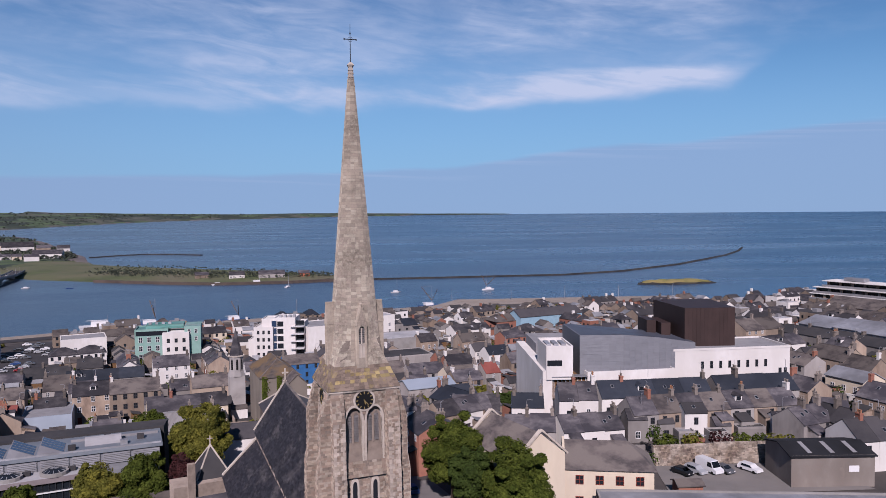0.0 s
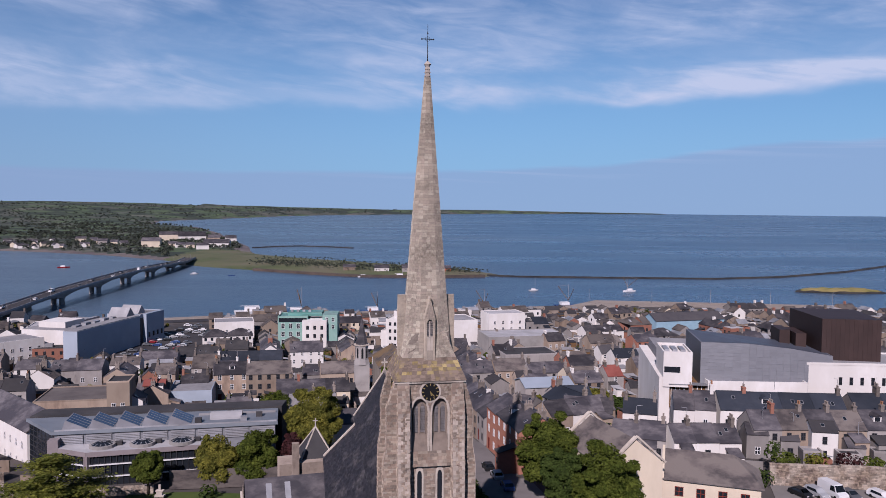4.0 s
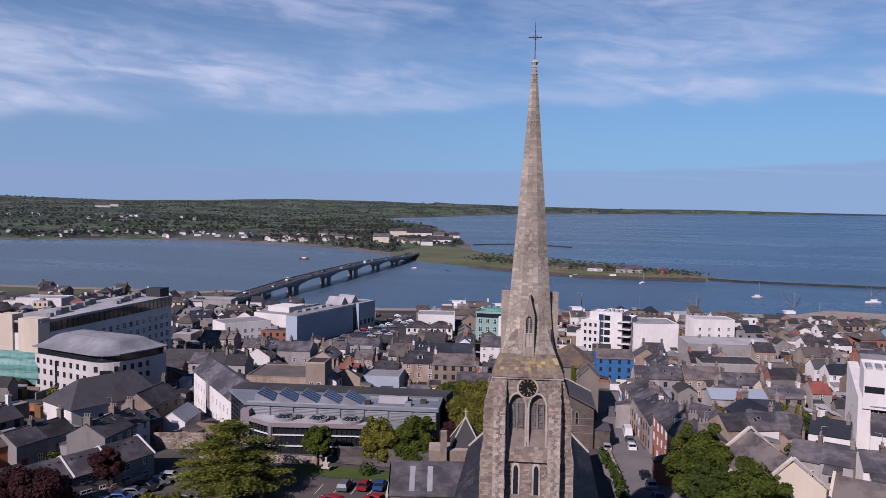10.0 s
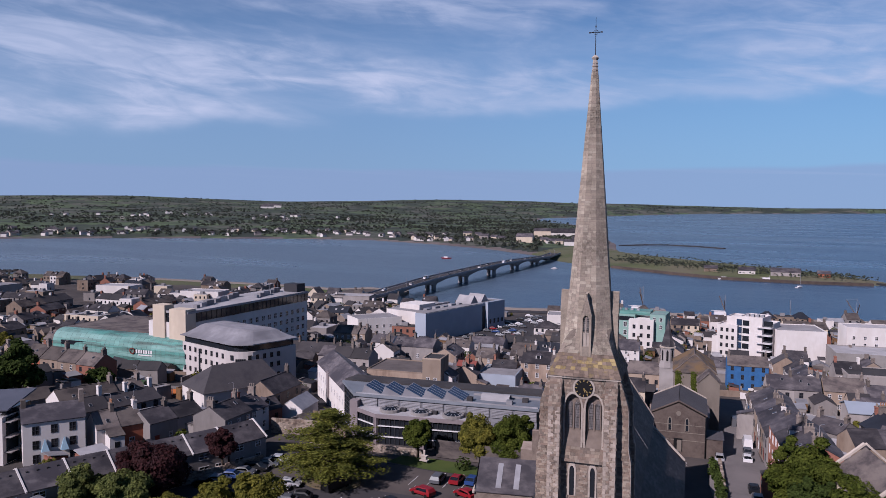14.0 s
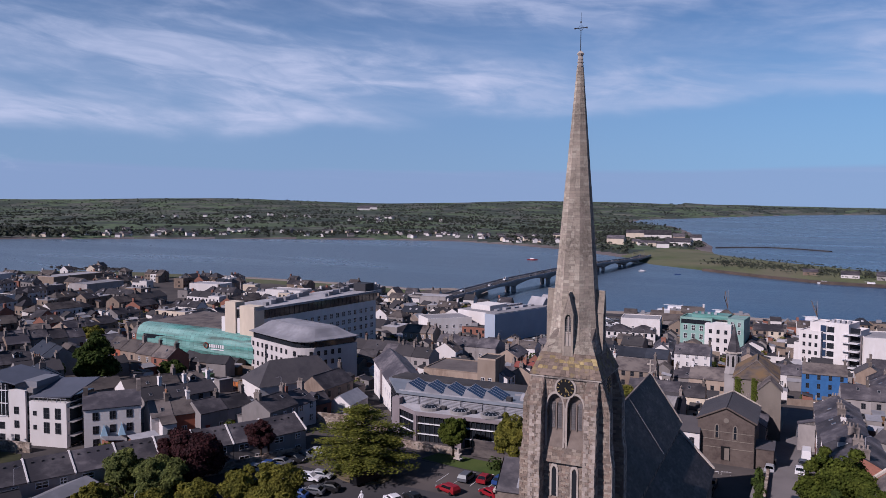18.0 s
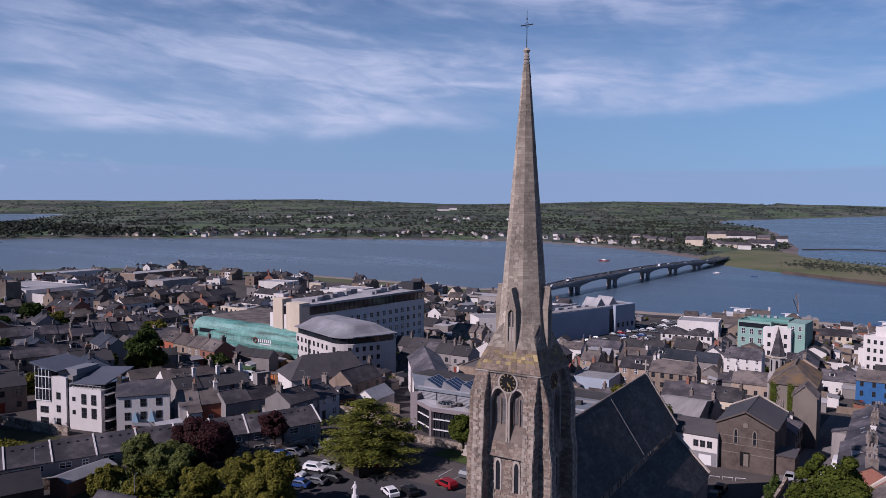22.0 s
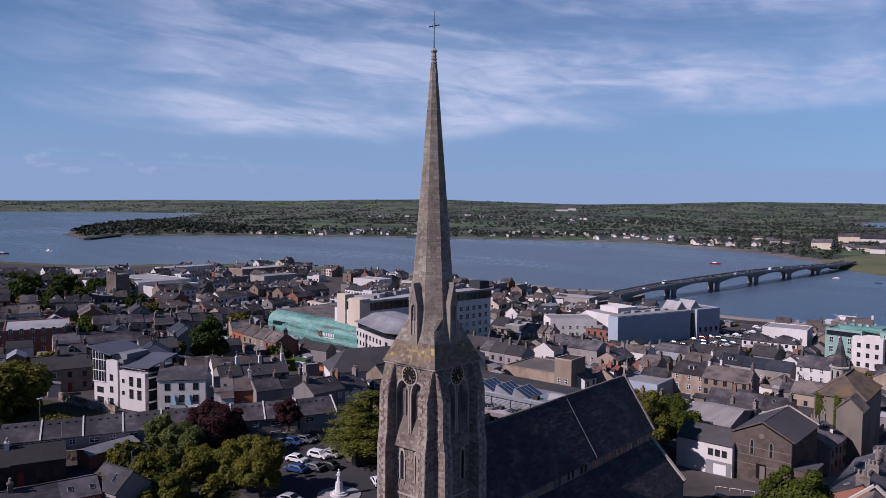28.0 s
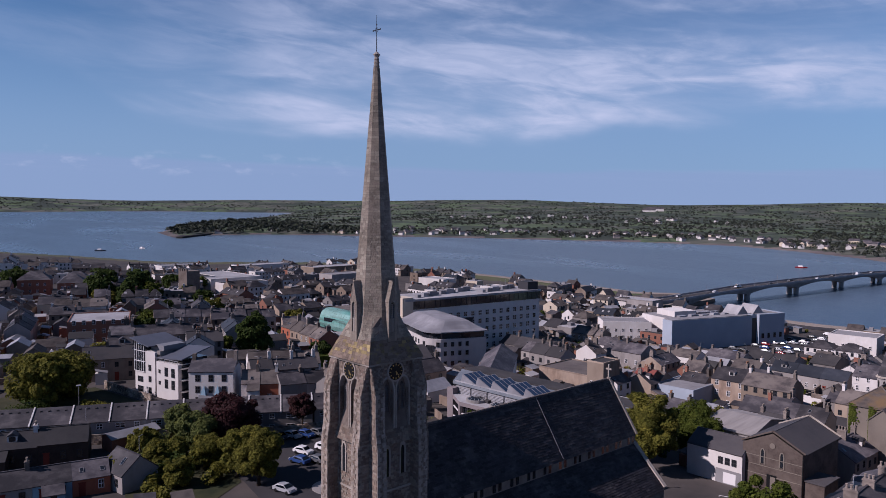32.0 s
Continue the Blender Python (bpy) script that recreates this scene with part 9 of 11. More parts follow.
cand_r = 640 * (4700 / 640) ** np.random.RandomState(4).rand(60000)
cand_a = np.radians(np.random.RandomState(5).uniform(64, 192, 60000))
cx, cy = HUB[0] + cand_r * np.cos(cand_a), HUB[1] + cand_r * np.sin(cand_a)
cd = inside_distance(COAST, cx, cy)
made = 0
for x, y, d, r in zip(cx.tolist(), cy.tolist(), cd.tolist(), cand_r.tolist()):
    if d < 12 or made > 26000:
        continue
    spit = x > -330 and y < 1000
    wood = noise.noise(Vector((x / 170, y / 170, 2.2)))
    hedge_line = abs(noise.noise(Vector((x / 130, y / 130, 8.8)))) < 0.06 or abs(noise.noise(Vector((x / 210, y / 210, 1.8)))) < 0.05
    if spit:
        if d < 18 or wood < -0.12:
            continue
        far_tree(x, y, far_base(r) + 3.3, TR.uniform(1.0, 2.6), TR.choice(("hazed_leaf_light", "hazed_leaf_light", "hazed_leaf")))
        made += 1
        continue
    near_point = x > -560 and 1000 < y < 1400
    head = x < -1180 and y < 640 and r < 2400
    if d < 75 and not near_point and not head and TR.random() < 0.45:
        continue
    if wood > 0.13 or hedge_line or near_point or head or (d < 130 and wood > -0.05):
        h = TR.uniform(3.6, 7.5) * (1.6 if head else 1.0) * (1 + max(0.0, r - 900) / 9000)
        far_tree(x, y, far_base(r) + far_height(x, y, d, r) - 0.5, h, TR.choice(("hazed_leaf", "hazed_leaf", "hazed_leaf_light")))
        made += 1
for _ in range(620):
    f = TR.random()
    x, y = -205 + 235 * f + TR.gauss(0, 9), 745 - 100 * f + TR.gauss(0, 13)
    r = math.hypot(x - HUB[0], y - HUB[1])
    far_tree(x, y, far_base(r) + 3.2, TR.uniform(1.2, 3.0), TR.choice(("hazed_leaf_light", "hazed_leaf_light", "hazed_leaf")))
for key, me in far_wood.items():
    ob = tagged(part("far_woodland", me, M[key], None), {"hazed_leaf": "dark far woods and hedgerows greyed for haze", "hazed_leaf_light": "pale green far hedgerow trees greyed for haze"}[key], "woodland", "", "stuff")

# houses along the far shore
FH = random.Random(8)


def far_house(x, y, w, d, h, wall, turn, label="small white house on the far shore"):
    r = math.hypot(x - HUB[0], y - HUB[1])
    dd = float(inside_distance(COAST, np.array([x]), np.array([y]))[0])
    z = far_base(r) + far_height(x, y, max(dd, 1), r)
    ob = thing("far_house", x, y, z, turn, label, "house")
    me = Mesh()
    me.add([(-w / 2, -d / 2, -2), (w / 2, -d / 2, -2), (w / 2, d / 2, -2), (-w / 2, d / 2, -2), (-w / 2, -d / 2, h), (w / 2, -d / 2, h), (w / 2, d / 2, h), (-w / 2, d / 2, h), (-w / 2, 0, h + d * 0.35), (w / 2, 0, h + d * 0.35)],
           [(0, 1, 5, 4), (2, 3, 7, 6), (1, 2, 6, 9, 5), (3, 0, 4, 8, 7)])
    part("wall", me, M[wall], ob)
    me = Mesh()
    me.slab([(-w / 2 - 0.3, -d / 2 - 0.4, h - 0.2), (w / 2 + 0.3, -d / 2 - 0.4, h - 0.2), (w / 2 + 0.3, 0, h + d * 0.36), (-w / 2 - 0.3, 0, h + d * 0.36)], 0.2)
    me.slab([(-w / 2 - 0.3, 0, h + d * 0.36), (w / 2 + 0.3, 0, h + d * 0.36), (w / 2 + 0.3, d / 2 + 0.4, h - 0.2), (-w / 2 - 0.3, d / 2 + 0.4, h - 0.2)], 0.2)
    part("roof", me, M["slate" if wall != "flat" else "flat_grey"], ob)


for k in range(58):
    f = k / 57
    far_house(-620 - 760 * f + FH.uniform(-15, 15), 1010 + 60 * math.sin(f * 3) - 330 * f * f + FH.uniform(10, 110), FH.uniform(8, 13), 7, FH.uniform(2.8, 4.6), FH.choice(("white", "white", "white", "white", "cream", "grey")), FH.uniform(-20, 60) + FH.choice((0, 0, 90)), "small pale house along the far shore")
for k in range(26):
    far_house(FH.uniform(-2250, -1250), FH.uniform(1150, 1900), FH.uniform(10, 18), 9, FH.uniform(4, 6), "white", FH.uniform(0, 60) + FH.choice((0, 90)), "small white house among fields")
for k in range(12):
    far_house(-350 - 22 * k + FH.uniform(-8, 8), 960 + 15 * k + FH.uniform(-10, 40), FH.uniform(10, 18), 9, FH.uniform(4, 7), FH.choice(("white", "cream", "grey")), FH.uniform(0, 40), "pale house by the bridge's far end")
shore_x, shore_y = np.random.RandomState(12).uniform(-1500, -480, 1500), np.random.RandomState(13).uniform(560, 1250, 1500)
shore_d = inside_distance(COAST, shore_x, shore_y)
built = 0
for x, y, d in zip(shore_x.tolist(), shore_y.tolist(), shore_d.tolist()):
    if 22 < d < 85 and built < 44:
        far_house(x, y, FH.uniform(8, 14), 7, FH.uniform(3.0, 5.0), FH.choice(("white", "white", "white", "grey", "cream")), FH.uniform(-20, 60) + FH.choice((0, 0, 90)), "pale house with a slate roof on the far shore")
        built += 1
far_house(-2490, 2755, 85, 25, 10, "white", 40, "long white industrial building among fields")
far_house(-2420, 2640, 60, 22, 8, "white", 40, "white industrial building among fields")
far_house(-470, 1190, 30, 14, 12, "cream", 20, "large cream building above the far shore")
far_house(-430, 1015, 26, 14, 9, "cream", 10, "pale pink building by the bridge's far end")
far_house(-345, 1050, 38, 16, 6, "white", 5, "long white building on the point")
far_house(-1390, 360, 14, 9, 4, "white", 70, "white house on the wooded headland")
far_house(-1420, 480, 16, 9, 4, "white", 60, "white house on the wooded headland")
far_house(-30, 650, 24, 9, 3.5, "grey", 5, "low shed on the sandy spit")
far_house(-62, 652, 14, 8, 3, "white", 5, "small white shed on the sandy spit")
far_house(-95, 662, 12, 7, 3, "tan", 12, "small brown shed on the sandy spit")
far_house(-455, 1236, 62, 22, 8, "white", 24, "long white store near the bridge's far end")
far_house(-405, 1226, 20, 14, 7, "tan", 20, "buff block near the bridge's far end")
far_house(-372, 1215, 18, 14, 8, "white", 20, "white block near the bridge's far end")
far_house(0, 655, 10, 7, 3, "rose", 5, "small red-roofed shed on the spit")


# ---- bridge ----
bridge = thing("road_bridge", -247, 372, SEA, 0, "long grey concrete road bridge over the river on paired piers", "bridge")
spine = [(-238, 292, -9.2), (-239, 318, -8.7), (-243, 355, -7.7), (-248, 400, -6.5), (-253, 462, -5.8), (-261, 532, -5.8), (-267, 598, -6.6), (-273, 664, -8.2), (-279, 715, -9.6), (-296, 790, -10.6)]
off = Vector((-247, 372, SEA))


def bridge_strip(name, half0, half1, top, bottom, material, label=""):
    me = Mesh()
    pts = [Vector(p) - off for p in spine]
    rows = []
    for i, p in enumerate(pts):
        d = (pts[min(i + 1, len(pts) - 1)] - pts[max(i - 1, 0)]).normalized()
        nrm = Vector((-d.y, d.x, 0))
        rows.append([p + nrm * half0 + Vector((0, 0, top)), p + nrm * half1 + Vector((0, 0, top)), p + nrm * half1 + Vector((0, 0, bottom)), p + nrm * half0 + Vector((0, 0, bottom))])
    n = len(rows)
    me.add([q for r in rows for q in r], [(4 * i + k, 4 * i + (k + 1) % 4, 4 * i + 4 + (k + 1) % 4, 4 * i + 4 + k) for i in range(n - 1) for k in range(4)] + [(0, 1, 2, 3), (4 * n - 1, 4 * n - 2, 4 * n - 3, 4 * n - 4)])
    return part(name, me, material, bridge, label)


bridge_strip("deck", 6.0, -6.0, 0.0, -1.1, M["concrete"])
bridge_strip("carriageway", 4.6, -4.6, 0.06, 0.0, M["asphalt"])
for s in (1, -1):
    bridge_strip("parapet", 6.0 * s, 5.7 * s, 1.1, 0.0, M["metal"], "metal parapet rail")
PIERS = [(-248, 400), (-253, 462), (-261, 532), (-267, 598), (-273, 664)]
for (xa, ya), (xb, yb) in zip([(-240, 332)] + PIERS, PIERS + [(-279, 715)]):
    me = Mesh()
    n = 10
    for k in range(n + 1):
        f = k / n
        x, y = xa + (xb - xa) * f - off.x, ya + (yb - ya) * f - off.y
        zt = lerp_table([(p[1], p[2]) for p in spine], y + off.y) - 1.1 - off.z
        dip = 2.7 * (2 * f - 1) ** 2 + 0.5
        me.v += [(x - 3.9, y, zt), (x - 3.9, y, zt - dip), (x + 3.9, y, zt - dip), (x + 3.9, y, zt)]
    me.f = [(4 * k + j, 4 * k + 4 + j, 4 * k + 5 + j, 4 * k + 1 + j) for k in range(n) for j in range(3)] + [(0, 1, 2, 3), (4 * n + 3, 4 * n + 2, 4 * n + 1, 4 * n)]
    me.m = [0] * len(me.f)
    part("haunched_girder", me, M["concrete"], bridge)
for x, y in PIERS:
    zt = lerp_table([(p[1], p[2]) for p in spine], y) - 1.1
    for s in (-2.7, 2.7):
        me = Mesh()
        me.prism([(x + s - off.x + 1.55 * a, y - off.y + 2.3 * b) for a, b in ngon(10, 1.0)], -3, zt - off.z - 2.6)
        part("pier", me, M["concrete"], bridge, "round concrete pier")
    me = Mesh()
    me.box(x - 4.2 - off.x, y - 1.8 - off.y, zt - off.z - 3.4, x + 4.2 - off.x, y + 1.8 - off.y, zt - off.z - 2.4)
    part("pier_cap", me, M["concrete"], bridge)
for k in range(16):
    y = 320 + 28 * k
    x = lerp_table([(p[1], p[0]) for p in spine], y)
    zt = lerp_table([(p[1], p[2]) for p in spine], y)
    me = Mesh()
    me.tube([(x + 5.6 - off.x, y - off.y, zt - off.z), (x + 5.6 - off.x, y - off.y, zt - off.z + 6.5), (x + 4.2 - off.x, y - off.y, zt - off.z + 7.0)], 0.09, 5)
    part("lamp_post", me, M["metal"], bridge)

# ---- cars ----
CARS = {}


def car_parts(kind, paint):
    key = (kind, paint)
    if key not in CARS:
        Lc, wd, h = {"car": (4.05, 1.72, 1.46), "estate": (4.35, 1.76, 1.52), "van": (5.4, 2.0, 2.35)}[kind]
        half = Lc / 2
        if kind == "van":
            prof = [(-half, 0.35), (-half, h - 0.1), (-half + 0.2, h), (half - 1.5, h), (half - 0.75, 1.25), (half - 0.1, 1.0), (half, 0.4)]
        elif kind == "estate":
            prof = [(-half, 0.4), (-half, 0.95), (-half + 0.35, h - 0.05), (-half + 0.7, h), (0.5, h), (1.15, 1.0), (half - 0.2, 0.82), (half, 0.4)]
        else:
            prof = [(-half, 0.4), (-half, 0.92), (-half + 0.25, 1.0), (-half + 0.95, h), (0.35, h), (1.1, 0.98), (half - 0.2, 0.8), (half, 0.4)]
        n = len(prof)
        body = Mesh()

        def inset(z):
            return wd / 2 - (0.0 if z < 1.0 else 0.2 * (z - 1.0) / (h - 1.0))
        body.add([(x, -inset(z), z) for x, z in prof] + [(x, inset(z), z) for x, z in prof], [tuple(range(n))[::-1], tuple(range(n, 2 * n))] + [(i, (i + 1) % n, n + (i + 1) % n, n + i) for i in range(n)])
        glass = Mesh()
        if kind == "van":
            a, b = (half - 1.42, h - 0.12), (half - 0.8, 1.32)
            for s in (-1, 1):
                glass.add([(half - 2.3, s * (wd / 2 - 0.02), 1.3), (half - 1.0, s * (wd / 2 - 0.02), 1.3), (half - 1.45, s * (wd / 2 - 0.16), h - 0.25), (half - 2.3, s * (wd / 2 - 0.16), h - 0.25)], [(0, 1, 2, 3), (3, 2, 1, 0)])
        else:
            a, b = (0.42, h - 0.03), (1.08, 1.02)
            r0, r1 = (prof[3][0] - 0.03, h - 0.04), (prof[2][0] + 0.05, 1.02)
            glass.add([(r0[0] - 0.03, -wd / 2 + 0.24, r0[1]), (r1[0] - 0.03, -wd / 2 + 0.1, r1[1]), (r1[0] - 0.03, wd / 2 - 0.1, r1[1]), (r0[0] - 0.03, wd / 2 - 0.24, r0[1])], [(0, 1, 2, 3), (3, 2, 1, 0)])
            for s in (-1, 1):
                glass.add([(r1[0] + 0.35, s * (wd / 2 + 0.005), 1.0), (0.95, s * (wd / 2 + 0.005), 1.0), (0.32, s * (wd / 2 - 0.17), h - 0.08), (r0[0] + 0.12, s * (wd / 2 - 0.17), h - 0.08)], [(0, 1, 2, 3), (3, 2, 1, 0)])
        glass.add([(a[0] + 0.03, -wd / 2 + 0.24, a[1]), (b[0] + 0.03, -wd / 2 + 0.1, b[1]), (b[0] + 0.03, wd / 2 - 0.1, b[1]), (a[0] + 0.03, wd / 2 - 0.24, a[1])], [(0, 1, 2, 3), (3, 2, 1, 0)])
        wheel = Mesh()
        wheel.prism([(px, py) for px, py in ngon(12, 0.33)], -0.11, 0.11)
        lamp = Mesh()
        lamp.box(-0.03, -0.18, -0.07, 0.03, 0.18, 0.07)
        CARS[key] = (body.data("body", M[paint]), glass.data("glazing", M["glass"]), wheel.data("wheel", M["tyre"]), lamp.data("lamp", M["frame_white"]), Lc, wd)
    return CARS[key]


CAR_WORD = {"car_red": "bright red", "car_silver": "silver", "car_carwhite": "white", "car_carblack": "black", "car_carblue": "dark blue", "car_cargrey": "dark grey", "car_yellow": "yellow"}


def car(x, y, turn, paint, kind="car", where="parked on asphalt", z=None, group=""):
    body, glass, wheel, lamp, Lc, wd = car_parts(kind, paint)
    ob = thing("van" if kind == "van" else "car", x, y, (ground_z(x, y) if z is None else z) + 0.03, turn, "%s %s %s" % (CAR_WORD[paint], {"car": "hatchback car", "estate": "estate car", "van": "panel van"}[kind], where), "van" if kind == "van" else "car", group)
    part("body", body, None, ob)
    part("glazing", glass, None, ob, "dark car glass")
    for sx in (-1, 1):
        for sy in (-1, 1):
            part("wheel", wheel, None, ob, "", pose(sx * Lc * 0.31, sy * (wd / 2 - 0.1), 0.33, 90))
    for sy in (-1, 1):
        part("headlight", lamp, None, ob, "", pose(Lc / 2 - 0.02, sy * 0.6, 0.72))
    return ob


lot = "parked in the church car park"
for x, y, turn, paint, kind in ((-38.3, 36.4, 100, "car_cargrey", "estate"), (-35.2, 37.6, 98, "car_red", "car"), (-32.6, 38.6, 96, "car_carblue", "car"), (-30.0, 39.6, 97, "car_carwhite", "car"), (-37.6, 29.8, 170, "car_red", "estate"), (-31.0, 32.6, 165, "car_red", "car"),
                                (-60.5, 15.1, 25, "car_carwhite", "car"), (-60.0, 19.4, 22, "car_carwhite", "estate"), (-59.2, 21.6, 22, "car_silver", "car"), (-56.0, 12.6, 205, "car_carblue", "car"), (-55.0, 15.4, 205, "car_cargrey", "car"), (-54.0, 18.0, 205, "car_carblack", "car"),
                                (-71.4, 14.2, 20, "car_carblack", "car"), (-70.8, 16.8, 20, "car_silver", "car"), (-70.2, 19.4, 20, "car_carblue", "car"), (-69.8, 22.0, 20, "car_cargrey", "car"), (-69.4, 24.6, 20, "car_carblack", "estate"), (-69.0, 27.4, 20, "car_cargrey", "car"), (-68.6, 30.0, 20, "car_silver", "car"),
                                (-73.6, 3.6, 70, "car_silver", "car"), (-51.6, 24.8, 80, "car_carblack", "van"), (-42.0, 20.8, 160, "car_carwhite", "car"), (-40.0, 23.4, 160, "car_carblack", "car"), (-44.0, 5.4, 25, "car_silver", "car")):
    car(x, y, turn, paint, kind, lot, None, "cars in the church car park")
for x, y, turn, paint, kind in ((10.3, 61.4, 100, "car_carblack", "car"), (11.6, 55.6, 100, "car_silver", "car"), (4.6, 101.5, 100, "car_carwhite", "van"), (2.9, 113.0, 100, "car_carblack", "car"), (1.9, 118.5, 100, "car_carblack", "car"), (1.6, 82.0, 100, "car_silver", "car"), (0.4, 89.0, 100, "car_carblack", "car"), (6.6, 84.0, 100, "car_carwhite", "car"), (5.7, 92.0, 100, "car_cargrey", "car"), (13.0, 49.5, 100, "car_carblue", "car"), (-1.2, 126, 100, "car_cargrey", "van")):
    car(x, y, turn, paint, kind, "parked along the narrow street", None, "cars along the street")
for x, y, turn, paint, kind in ((63.2, 47.6, -68, "car_carblack", "car"), (66.0, 47.8, -72, "car_silver", "estate"), (68.8, 48.0, -76, "car_carwhite", "van"), (71.2, 47.0, -76, "car_cargrey", "car"), (76.2, 46.4, -70, "car_carwhite", "estate"), (81.6, 45.4, -74, "car_carblack", "car")):
    car(x, y, turn, paint, kind, "parked below a stone wall", None, "cars below the stone wall")
for x, y in ((4.5, 66.5), (3.6, 71.5), (5.3, 60.5)):
    car(x - 7.6, y - 8, 100, "car_carblack", "car", "parked in the church's shadow", None, "cars beside the church")
QC = random.Random(2)
for k in range(46):
    if QC.random() < 0.35:
        continue
    x, y = -131 + 5.5 * (k % 4) + QC.uniform(-0.7, 0.7), 228 + 2.9 * (k // 4) * 2.4 + QC.uniform(-0.9, 0.9)
    car(x, y, 12 + QC.choice((0, 180)), QC.choice(("car_carwhite", "car_silver", "car_carblack", "car_cargrey", "car_carblue", "car_cargrey", "car_cargrey", "car_silver", "car_carblack", "car_red")), "car", "parked in the quay car park", None, "cars in the quay car park")
for k in range(12):
    y = 330 + 33 * k
    x = lerp_table([(p[1], p[0]) for p in spine], y) + (2.2 if k % 2 else -2.2)
    car(x, y, 93 if k % 2 else -87, QC.choice(("car_carwhite", "car_cargrey", "car_carblack", "car_silver")), "van" if k % 5 == 2 else "car", "on the road bridge", lerp_table([(p[1], p[2]) for p in spine], y) + 0.06, "vehicles on the bridge")

# ---- boats ----
def boat(x, y, turn, length, paint, label, mast=0.0, cabin=True, z=SEA):
    ob = thing("sailing_boat" if mast else "boat", x, y, z, turn, label, "boat")
    me = Mesh()
    w = length * 0.16
    out = [(-length / 2, -w), (length * 0.2, -w), (length / 2, 0), (length * 0.2, w), (-length / 2, w)]
    me.prism([(px * 0.9, py * 0.7) for px, py in out], -0.3, length * 0.1, 0, None, out)
    part("hull", me, M[paint], ob)
    if cabin:
        me = Mesh()
        me.box(-length * 0.25, -w * 0.65, length * 0.1, length * 0.12, w * 0.65, length * 0.2, 0, None, 0.1)
        part("cabin", me, M["frame_white"], ob)
    if mast:
        me = Mesh()
        me.tube([(0.1 * length, 0, 0), (0.1 * length, 0, mast)], 0.16, 6, 0, 0.09)
        part("mast", me, M["metal"], ob)
        me = Mesh()
        me.tube([(0.1 * length, 0, length * 0.22), (-0.35 * length, 0, length * 0.22)], 0.12, 5)
        part("boom", me, M["frame_white"], ob)
        if mast > 12.5:
            for s in (-1, 1):
                me = Mesh()
                me.tube([(0.1 * length, 0, mast * 0.3), (0.1 * length - 2, s * mast * 0.75, mast * 0.85)], 0.19, 6)
                part("outrigger", me, M["timber"], ob, "raised timber outrigger pole")
                me = Mesh()
                me.tube([(0.1 * length, 0, mast * 0.95), (0.1 * length - 2, s * mast * 0.75, mast * 0.85)], 0.07, 5)
                part("stay", me, M["metal"], ob)
    return ob


boat(70, 508, 30, 9, "frame_white", "white moored yacht with a bare mast", 11)
boat(144, 508, 200, 11, "frame_white", "white moored ketch with bare masts", 13)
boat(-14, 575, 60, 8, "frame_white", "white moored yacht with a bare mast", 11)
boat(-41, 614, 10, 16, "frame_white", "white fishing boat beside the spit", 6)
boat(-75, 612, 15, 12, "frame_white", "small white boat beside the spit")
boat(-236, 626, 40, 8, "frame_white", "small white motor boat on the river")
boat(-198, 615, 0, 6, "car_carblue", "small dark boat on the river", 0, False)
boat(-390, 685, 20, 12, "car_red", "red working boat on the river")
boat(-988, 150, 20, 12, "frame_white", "white boat moored off the far quay")
boat(-960, 95, 60, 14, "car_cargrey", "grey boat moored off the far quay", 0, True)
boat(-87, 368, 14, 19, "car_carblue", "blue fishing boat with brown outriggers at the quay", 16)
boat(-112, 364, 15, 24, "frame_white", "large white passenger boat at the quay", 8)
boat(-42, 376, 16, 17, "car_carblue", "blue trawler with rigging at the quay", 13)
boat(24, 390, 18, 16, "frame_white", "white trawler with rigging at the quay", 14)
boat(80, 412, 18, 16, "car_carblue", "blue trawler with rigging at the quay", 15)
ribbon("jetty", [(-1262, 258), (-1330, 302), (-1396, 348), (-1492, 445)], 5.0, SEA - 2, SEA + 3.0, M["rock"], "dark timber jetty off the wooded headland", 1.0)
boat(-8, 380, 16, 14, "frame_white", "white trawler with a bare mast at the quay", 12)

# ---- church grounds ----
def flat_patch(name, pts, lift, material, label):
    me = Mesh()
    n = len(pts)
    me.add([(x, y, ground_z(x, y) + lift) for x, y in pts], [tuple(range(n))])
    return structure(name, me, material, label)


flat_patch("road_car_park", [(-84, 1), (-44, 1), (-18, 12), (-20, 30), (-24, 41), (-46, 41), (-56, 40), (-72, 42), (-78, 20)], 0.03, M["asphalt"], "grey asphalt car park with faint bay lines")
flat_patch("lawn", [(-52, 41.1), (-44, 40.9), (-27, 43.0), (-27, 46.5), (-40, 48.5), (-52, 47.5)], 0.05, M["grass"], "strip of mown lawn beside the car park")
flat_patch("ground_garden", flat_garden, 0.07, M["rough_grass"], "rough shaded garden grass under trees")
me = Mesh()
me.prism([(-54.5 + 5.6 * a, 27.2 + 4.2 * b) for a, b in ngon(20, 1.0)], 0, 0.18)
structure("pavement_island", me, M["earth"], "raised earth island under the cedar")
for k in range(9):
    me = Mesh()
    x, y = -42 + 2.9 * k, 32.5 + 0.85 * k
    me.box(-0.06, 0, 0, 0.06, 4.6, 0.012, 0, pose(x, y, 0.035, 0, 0, 8))
    structure("bay_line_%d" % k, me, M["paint_line"], "painted white parking bay line")


